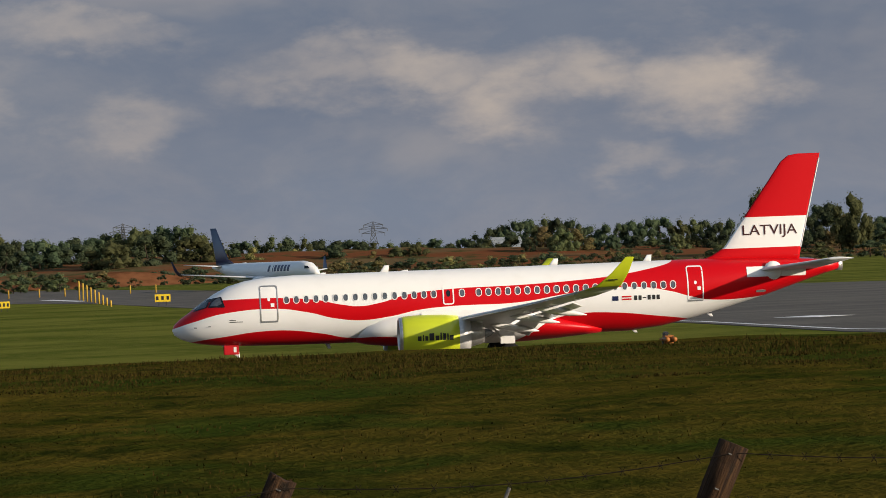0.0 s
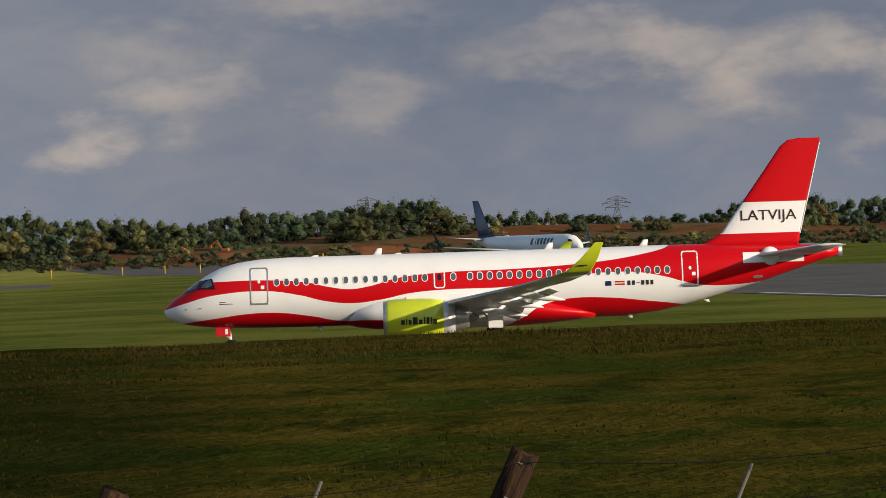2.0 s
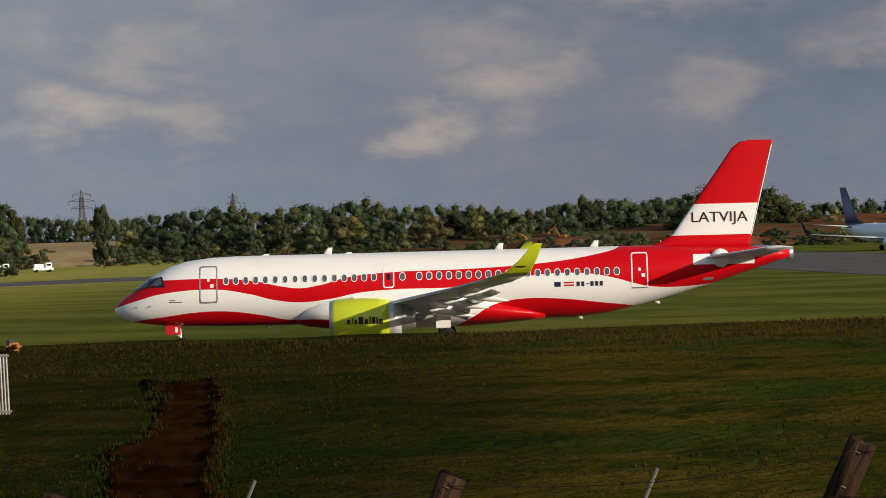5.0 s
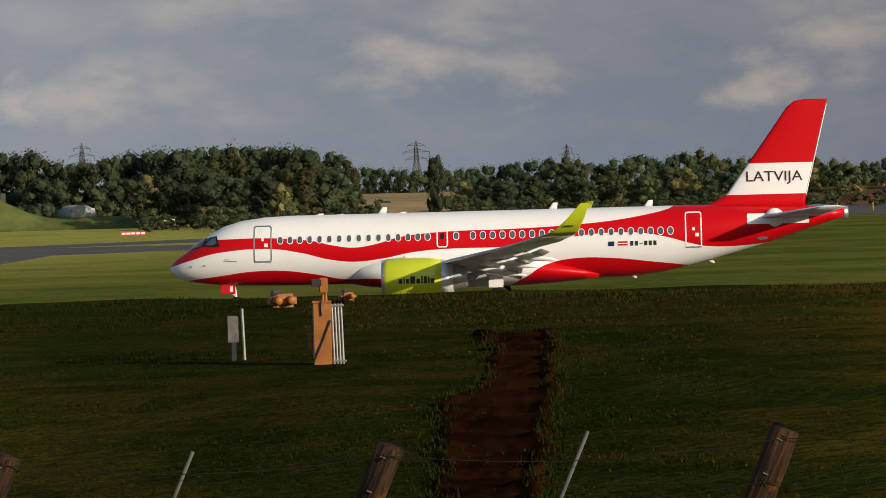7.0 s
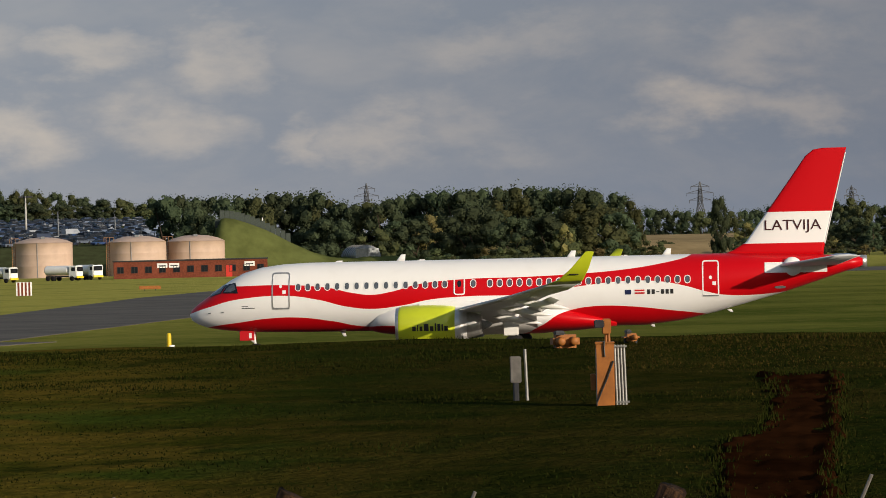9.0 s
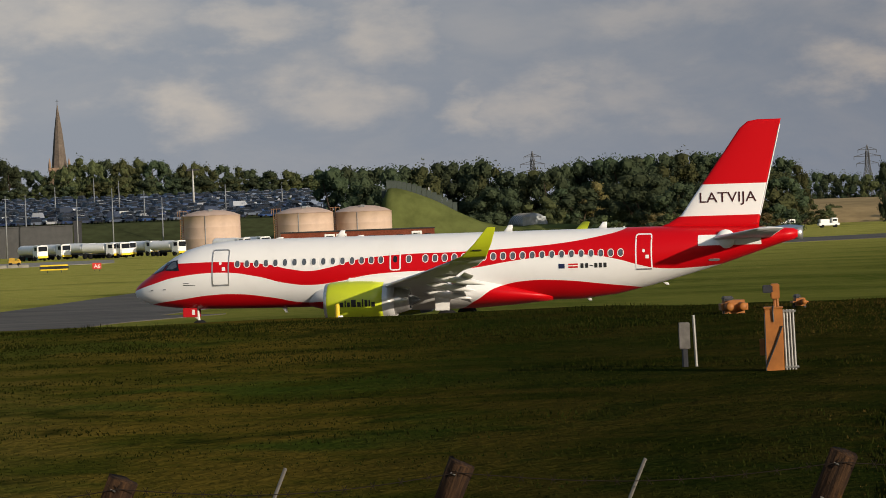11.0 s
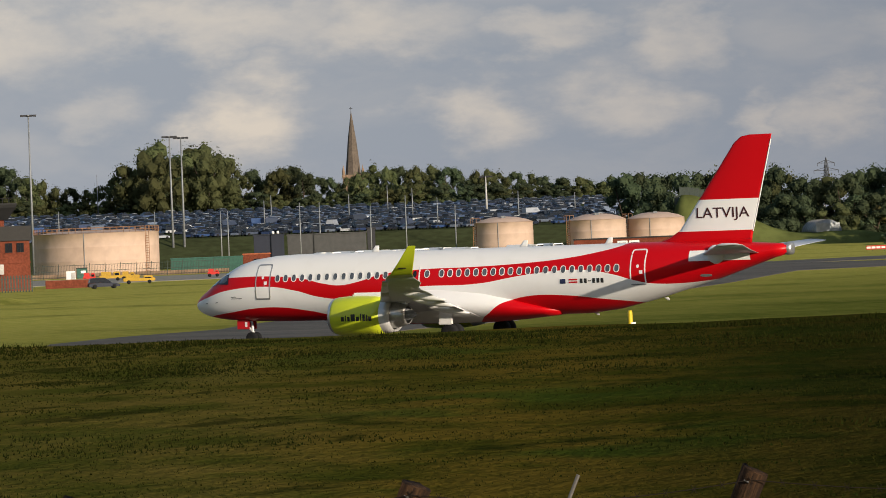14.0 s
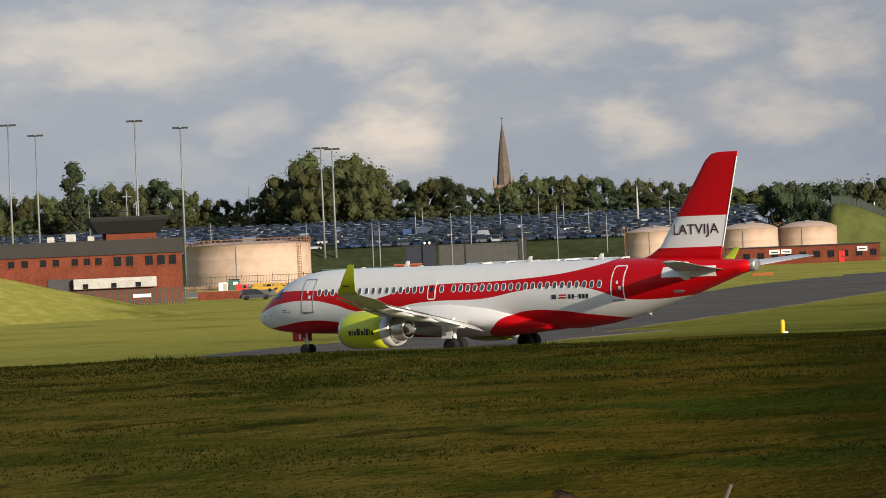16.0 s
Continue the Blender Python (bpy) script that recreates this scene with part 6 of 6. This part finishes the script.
for nm, me in zip(("body", "cabin_glass", "roof"), car_meshes("estate", NAVYHUT)[:3]):
    part(nm, me, black)
for x in (-1.43, 1.43):
    for y in (-0.85, 0.85):
        part("wheel", TYRE_MESH, black, "", pose(x, y, 0.31, 90, 0, 0))
for a in (-16.1, -14.65, -14.5, -13.9, -16.9):
    service_vehicle("van", a, 845, 4.4, 2.0, WHITEP, "white van parked below the trees", 15)
bar = box(1.6, 0.4, 0.5, CONCRETE, 0.05, name="block")
row = thing("barrier_row", "row of red and white concrete barriers", "barrier", facing(-25.9, 640, 0.3))
for i in range(9):
    part("block", bar, row, "", pose(-7 + i * 1.75, 0, 0))


def house(az, d, wd, ht, wall, roof, label, z=None):
    m = facing(az, d, -0.2, 20)
    if z is not None:
        m.translation.z = z
    t = thing("house", label, "house", m)
    part("wall", box(wd, 7, ht, wall, 0.03, (0, 3.5, 0), "wall"), t)
    rise = 1.6 if ht > 5 else 3
    v = [(-wd / 2 - 0.3, -0.3, ht), (wd / 2 + 0.3, -0.3, ht), (wd / 2 + 0.3, 7.3, ht), (-wd / 2 - 0.3, 7.3, ht), (-wd / 2 - 0.3, 3.5, ht + rise), (wd / 2 + 0.3, 3.5, ht + rise)]
    part("roof", mesh_of("roof", v, [(0, 1, 5, 4), (2, 3, 4, 5), (0, 4, 3), (1, 2, 5), (3, 2, 1, 0)], roof), t)
    for i in range(3):
        window_unit(t, -wd / 3 + i * wd / 3, -0.04, ht * 0.4, 1.1, 1.2)


house(-18.25, 924, 5.5, 8.2, ROOFDARK, WHITEP, "house with a pale roof half hidden by trees")
house(0.95, 1090, 8.0, 3.0, STONE, HANGAR, "distant house with a pale metal roof", 3.6)
house(-0.5, 1090, 7.0, 2.5, STONE, TILE, "distant house among trees")


def excavator(az, d, z, turn):
    m = facing(az, d, 0, turn)
    m.translation.z = z
    m = m @ Matrix.Diagonal((0.6, 0.6, 0.6, 1))
    t = thing("excavator", "orange tracked excavator on the soil heap", "excavator", m)
    for y in (-1.1, 1.1):
        part("track", box(3.8, 0.55, 0.8, DARK, 0.15, (0, y, 0), "track"), t, "dark track")
    part("body", box(2.8, 2.4, 1.2, ORANGE, 0.12, (-0.5, 0, 0.9), "body"), t)
    part("cab", box(1.3, 1.1, 1.5, GLASS, 0.08, (0.5, -0.6, 1.2), "cab"), t, "dark glazed cab")
    part("boom", rods([((0.9, 0, 1.6), (3.0, 0, 5.2)), ((3.0, 0, 5.2), (5.6, 0, 3.4))], 0.28, ORANGE, 6, "boom"), t)
    part("bucket", box(0.9, 1.2, 0.9, ORANGE, 0.1, (5.7, 0, 2.5), "bucket"), t)


excavator(-7.25, 975, 2.6, 20)
excavator(-6.55, 970, 3.8, 160)


# ---- near things on the bank ----
def lit_box(az, d, z, wd, ht, label, lamps=True):
    """A low guard light: an orange housing with round lamp fronts."""
    m = facing(az, d, 0, 10)
    m.translation.z = z
    t = thing("guard_light", label, "runway light", m, "orange guard lights")
    foot = -m.translation.z + spot(az, d).z - 0.1
    part("housing", box(wd, 0.35, ht, ORANGE, 0.05, (0, 0, 0), "housing"), t)
    for x in ((-0.22, 0.22) if lamps else (0.1,)):
        part("lamp", lathe([(0.04, 0), (ht * 0.3, 0.02), (ht * 0.34, 0.1), (ht * 0.34, 0.2)], ORANGE, 16, "lamp"), t, "round orange lamp front", pose(x * wd * 1.1, -0.3, ht * 0.5, -90, 0, 0))
    part("hood", box(wd * 0.4, 0.2, 0.06, DARK, 0.02, (-wd * 0.3, -0.2, ht), "hood"), t, "dark hood")
    for x in (-0.35, 0.35):
        part("leg", rods([((x * wd, 0, foot), (x * wd, 0, 0.05))], 0.02, DARK, 6, "leg"), t)


lit_box(-15.28, 60, 4.74, 0.40, 0.20, "orange guard light housing with two round lamps")
lit_box(-14.35, 61.5, 4.78, 0.24, 0.12, "small orange guard light housing", False)
lit_box(3.13, 65, 4.74, 0.24, 0.13, "small orange guard light in the grass")


def build_cabinet():
    d = 44.5
    m = facing(-14.72, d, -0.06, 0) @ Matrix.Diagonal((0.84, 0.8, 0.70, 1))
    t = thing("equipment_cabinet", "tall orange steel cabinet with grey conduits and lamp", "cabinet", m)
    part("body", box(0.24, 0.30, 1.05, ORANGE, 0.012, name="body"), t, "orange painted cabinet body")
    part("lid", box(0.26, 0.33, 0.03, ORANGE, 0.008, (0, 0, 1.05), "lid"), t, "orange lid")
    part("door_seam", box(0.015, 0.02, 0.9, DARK, 0, (-0.115, -0.155, 0.08), "door_seam"), t, "dark door seam")
    part("side_box", box(0.07, 0.12, 0.26, ORANGE, 0.01, (-0.16, 0, 0.32), "side_box"), t, "small orange side box")
    part("cable", rods([((-0.12, -0.17, 0.12), (0.02, -0.17, 0.5)), ((0.02, -0.17, 0.5), (0.11, -0.17, 0.78)), ((-0.01, -0.17, 1.0), (0.0, -0.17, 1.1)), ((0.0, -0.17, 0.85), (-0.01, -0.17, 1.0))], 0.011, BLACKINK, 6, "cable"), t, "black cable")
    for i, x in enumerate((0.15, 0.19, 0.23, 0.27)):
        part("conduit", rods([((x, -0.1, -0.1), (x - 0.02, -0.08, 1.03))], 0.017, GALV, 8, "conduit"), t, "galvanised conduit")
    part("clamp", box(0.18, 0.03, 0.03, GALV, 0, (0.2, -0.1, 0.99), "clamp"), t, "steel clamp")
    part("clamp", box(0.18, 0.03, 0.03, GALV, 0, (0.22, -0.12, 0.12), "clamp"), t, "steel clamp")
    part("neck", rods([((0.02, 0, 1.06), (0.02, 0, 1.24)), ((0.06, 0, 1.06), (0.055, 0, 1.2))], 0.02, ORANGE, 8, "neck"), t, "short orange neck")
    part("lamp_head", box(0.12, 0.2, 0.24, ORANGE, 0.015, (0.03, 0, 1.2), "lamp_head"), t, "orange lamp housing")
    part("lamp_hood", box(0.14, 0.22, 0.12, DARK, 0.01, (-0.06, 0, 1.3), "lamp_hood"), t, "dark lamp hood")
    p = thing("junction_post", "grey junction box and steel post on the bank", "post", facing(-15.9, 46, -0.1, 0))
    part("post", rods([((0.06, 0, 0), (0.04, 0, 0.68))], 0.018, GALV, 8, "post"), p, "galvanised post")
    part("junction_box", box(0.13, 0.1, 0.3, OLDPOLE, 0.01, (-0.07, 0, 0.3), "junction_box"), p, "weathered grey box")
    part("leg", rods([((-0.07, 0, 0), (-0.07, 0, 0.3))], 0.035, DARK, 6, "leg"), p)


build_cabinet()


def build_ditch():
    """A bare, sunken rut of soil running down the near bank."""
    v, f = [], []
    n_ = 25
    for i in range(70):
        d = 27 + i * 0.345
        s = i / 69
        left = interp(d, [(27, -13.2), (32, -13.2), (37.5, -13.1), (40, -12.55), (44, -12.35), (50.8, -12.5)], 1) + 0.16 * noise.noise((d * 0.6, 0, 9)) + 0.22 * noise.noise((d * 2.9, 0, 2))
        right = interp(d, [(27, -11.7), (33, -11.5), (38, -11.42), (50.8, -11.4)], 1) + 0.14 * noise.noise((d * 0.6, 5, 4)) + 0.22 * noise.noise((d * 2.9, 6, 2))
        for k in range(n_):
            u = k / (n_ - 1)
            p = spot(left + (right - left) * u, d)
            clod = 0.5 + 0.9 * noise.noise((p.x * 1.6, p.y * 1.1, 8))
            rim = math.exp(-((u - 0.90) / 0.07) ** 2) * 0.07 + math.exp(-((u - 0.10) / 0.08) ** 2) * 0.02 + math.exp(-((s - 0.95) / 0.03) ** 2) * 0.05
            p.z += 0.022 + max(0.0, clod) * rim * (1 if 0 < u < 1 else 0) - (0.05 if k in (0, n_ - 1) or i == 69 else 0) + 0.03 * noise.noise((p.x * 3, p.y * 3, 4)) + 0.025 * noise.noise((p.x * 9, p.y * 9, 4))
            v.append(tuple(p))
    for i in range(69):
        for k in range(n_ - 1):
            a = i * n_ + k
            f.append((a, a + 1, a + n_ + 1, a + n_))
    rng = random.Random(3)
    gv, gf = [], []
    for i in range(2000):
        row = rng.randrange(70)
        k = rng.choice((0, 0, 1, n_ - 1, n_ - 1, n_ - 2)) if row < 66 else rng.randrange(n_)
        x, y, z = v[row * n_ + k]
        x, y = x + rng.gauss(0, 0.05), y + rng.gauss(0, 0.15)
        for _ in range(3):
            a, hh, wd, base = rng.uniform(0, 6.28), rng.uniform(0.02, 0.075), rng.uniform(0.006, 0.014), len(gv)
            dx, dy, lean = math.cos(a), math.sin(a), rng.uniform(0.2, 0.9)
            gv.extend([(x - dy * wd, y + dx * wd, z - 0.03), (x + dy * wd, y - dx * wd, z - 0.03), (x + dx * hh * lean, y + dy * hh * lean, z + hh)])
            gf.append((base, base + 1, base + 2))
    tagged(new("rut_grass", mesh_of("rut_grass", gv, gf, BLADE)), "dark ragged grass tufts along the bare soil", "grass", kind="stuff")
    tagged(new("ground_rut", mesh_of("rut", v, f, MUD, True)), "bare dark soil rut down the grass bank", "ground", kind="structure")


build_ditch()


def fence_post(az, el, d=18.5, lean=24, r=0.07, label="weathered wooden fence post, leaning"):
    top = EYE.z + d * math.tan(radians(el))
    p = spot(az, d)
    h = (top - p.z) / math.cos(radians(lean)) + 0.3
    base = Vector((p.x, p.y, top)) - Vector((math.sin(radians(lean)) * h, 0, math.cos(radians(lean)) * h))
    t = thing("fence_post", label, "fence post", Matrix.Translation(base) @ pose(0, 0, 0, 0, lean, 0), "wire fence posts")
    rows, seg = [], 14
    for i in range(9):
        z = h * i / 8
        rows.append([((r * (1.05 - 0.1 * i / 8) * (1 + 0.30 * noise.noise((math.cos(k * 0.45) * 2, math.sin(k * 0.45) * 2, z * 1.5 + az)))) * math.cos(2 * math.pi * k / seg),
                      (r * (1.05 - 0.1 * i / 8) * (1 + 0.30 * noise.noise((math.cos(k * 0.45) * 2, math.sin(k * 0.45) * 2, z * 1.5 + az)))) * math.sin(2 * math.pi * k / seg), z + (0.03 * noise.noise((k, az, 0)) if i == 8 else 0)) for k in range(seg)])
    part("timber", loft(rows, WOOD, "timber"), t)
    for dz in (0.05, 0.22):
        part("staple", rods([((-0.012, -r, h - dz), (0.012, -r, h - dz))], 0.004, GALV, 6, "staple"), t, "steel staple")
    return Vector((p.x, p.y - r, top))


tops = [fence_post(a, e) for a, e in ((9.8, -2.8), (4.0, -2.88), (-2.4, -3.12), (-8.2, -3.45), (-13.8, -3.56), (-19.2, -3.52), (-24.0, -3.56), (-28.8, -3.6), (-33, -3.6))]
for a, e in ((0.8, -3.38), (-5.3, -3.42), (-11.0, -3.42), (-16.6, -3.55), (-21.7, -3.5)):
    d = 18.5
    p = spot(a, d)
    top = Vector((p.x, p.y, EYE.z + d * math.tan(radians(e))))
    t = thing("fence_stake", "thin grey leaning stake in the wire fence", "stake", Matrix.Translation(p), "wire fence stakes")
    part("rod", rods([((-0.55, 0, -0.15), tuple(top - p))], 0.009, OLDPOLE, 7, "rod"), t)
for k, drop in enumerate((0.04, 0.24)):
    bars, barbs = [], []
    for a, b in zip(tops[:-1], tops[1:]):
        pts = [a.lerp(b, s / 12) - Vector((0.1 * k, 0, drop + 0.06 * math.sin(math.pi * s / 12))) for s in range(13)]
        bars += [(tuple(p), tuple(q)) for p, q in zip(pts[:-1], pts[1:])]
        for p in pts[:-1]:
            barbs += [(tuple(p + Vector((-0.012, 0, -0.018))), tuple(p + Vector((0.012, 0, 0.018)))), (tuple(p + Vector((0.012, 0, -0.018))), tuple(p + Vector((-0.012, 0, 0.018))))]
    t = thing("barbed_wire", "sagging rusty barbed wire strand between posts", "wire", None, "barbed wire strands")
    line = [Vector(bars[0][0])] + [Vector(q) for _, q in bars]
    part("strand", loft([[tuple(p + Vector((0, 0.0022 * math.cos(k * 1.2566), 0.0022 * math.sin(k * 1.2566)))) for k in range(5)] for p in line], WIRE, "strand"), t)
    tagged(part("barb", rods(barbs, 0.0016, WIRE, 4, "barb"), t), kind="stuff")


# ---- movement ----
ROUTE = [
    (0, 3.4, 230.9, 0.0, -95.3, 0.15), (0.5, -0.13, 230.84, 0.04, -95.3, 0.12), (1, -3.64, 230.41, 0.03, -94.76, 0.15), (1.5, -7.20, 229.80, 0.02, -94.24, 0.19), (2, -10.77, 229.35, 0.01, -94.26, 0.24), (2.5, -14.34, 229.00, 0.00, -94.64, 0.28),
    (3, -17.91, 228.69, 0.00, -95.18, 0.32), (3.5, -21.50, 228.38, -0.01, -95.78, 0.34), (4.5, -28.83, 227.66, -0.01, -97.07, 0.33), (5.5, -36.51, 226.65, -0.01, -98.39, 0.25), (6, -40.44, 226.02, -0.02, -99.06, 0.20),
    (6.5, -44.37, 225.31, -0.02, -99.75, 0.16), (7, -48.24, 224.52, -0.02, -100.44, 0.12), (7.5, -52.05, 223.67, -0.01, -101.08, 0.09), (8, -55.77, 222.78, -0.01, -101.59, 0.07), (8.5, -59.37, 221.84, -0.02, -101.90, 0.09),
    (9, -62.84, 220.89, -0.02, -101.94, 0.12), (10, -69.36, 218.98, -0.03, -101.14, 0.24), (11, -75.34, 217.16, -0.04, -99.17, 0.35), (11.5, -78.16, 216.39, -0.03, -97.73, 0.37), (12, -80.90, 215.78, -0.01, -95.98, 0.38),
    (12.5, -83.61, 215.42, 0.00, -93.91, 0.34), (13, -86.28, 215.32, 0.02, -91.55, 0.28), (13.5, -88.91, 215.42, 0.03, -88.96, 0.20), (14, -91.46, 215.67, 0.04, -86.20, 0.14), (14.5, -93.92, 216.03, 0.04, -83.33, 0.10),
    (15, -96.32, 216.46, 0.03, -80.38, 0.09), (15.5, -98.70, 216.94, 0.03, -77.36, 0.11), (16, -101.14, 217.47, 0.02, -74.26, 0.13)]


def motions():
    walk(airliner, [(t, pose(x, y, z + 0.05, 0, -p, 90 - h)) for t, x, y, z, h, p in ROUTE])
    rows = []
    for t in (0, 4, 8, 12, 16):
        x, y = 790 * math.sin(radians(-2.53)) + 2.0 * t, 790 * math.cos(radians(-2.53)) - 2.85 * t
        rows.append((t, pose(x, y, ground_z(x, y) - 0.02, 0, 0, -55)))
    walk(far_jet, rows)


motions()
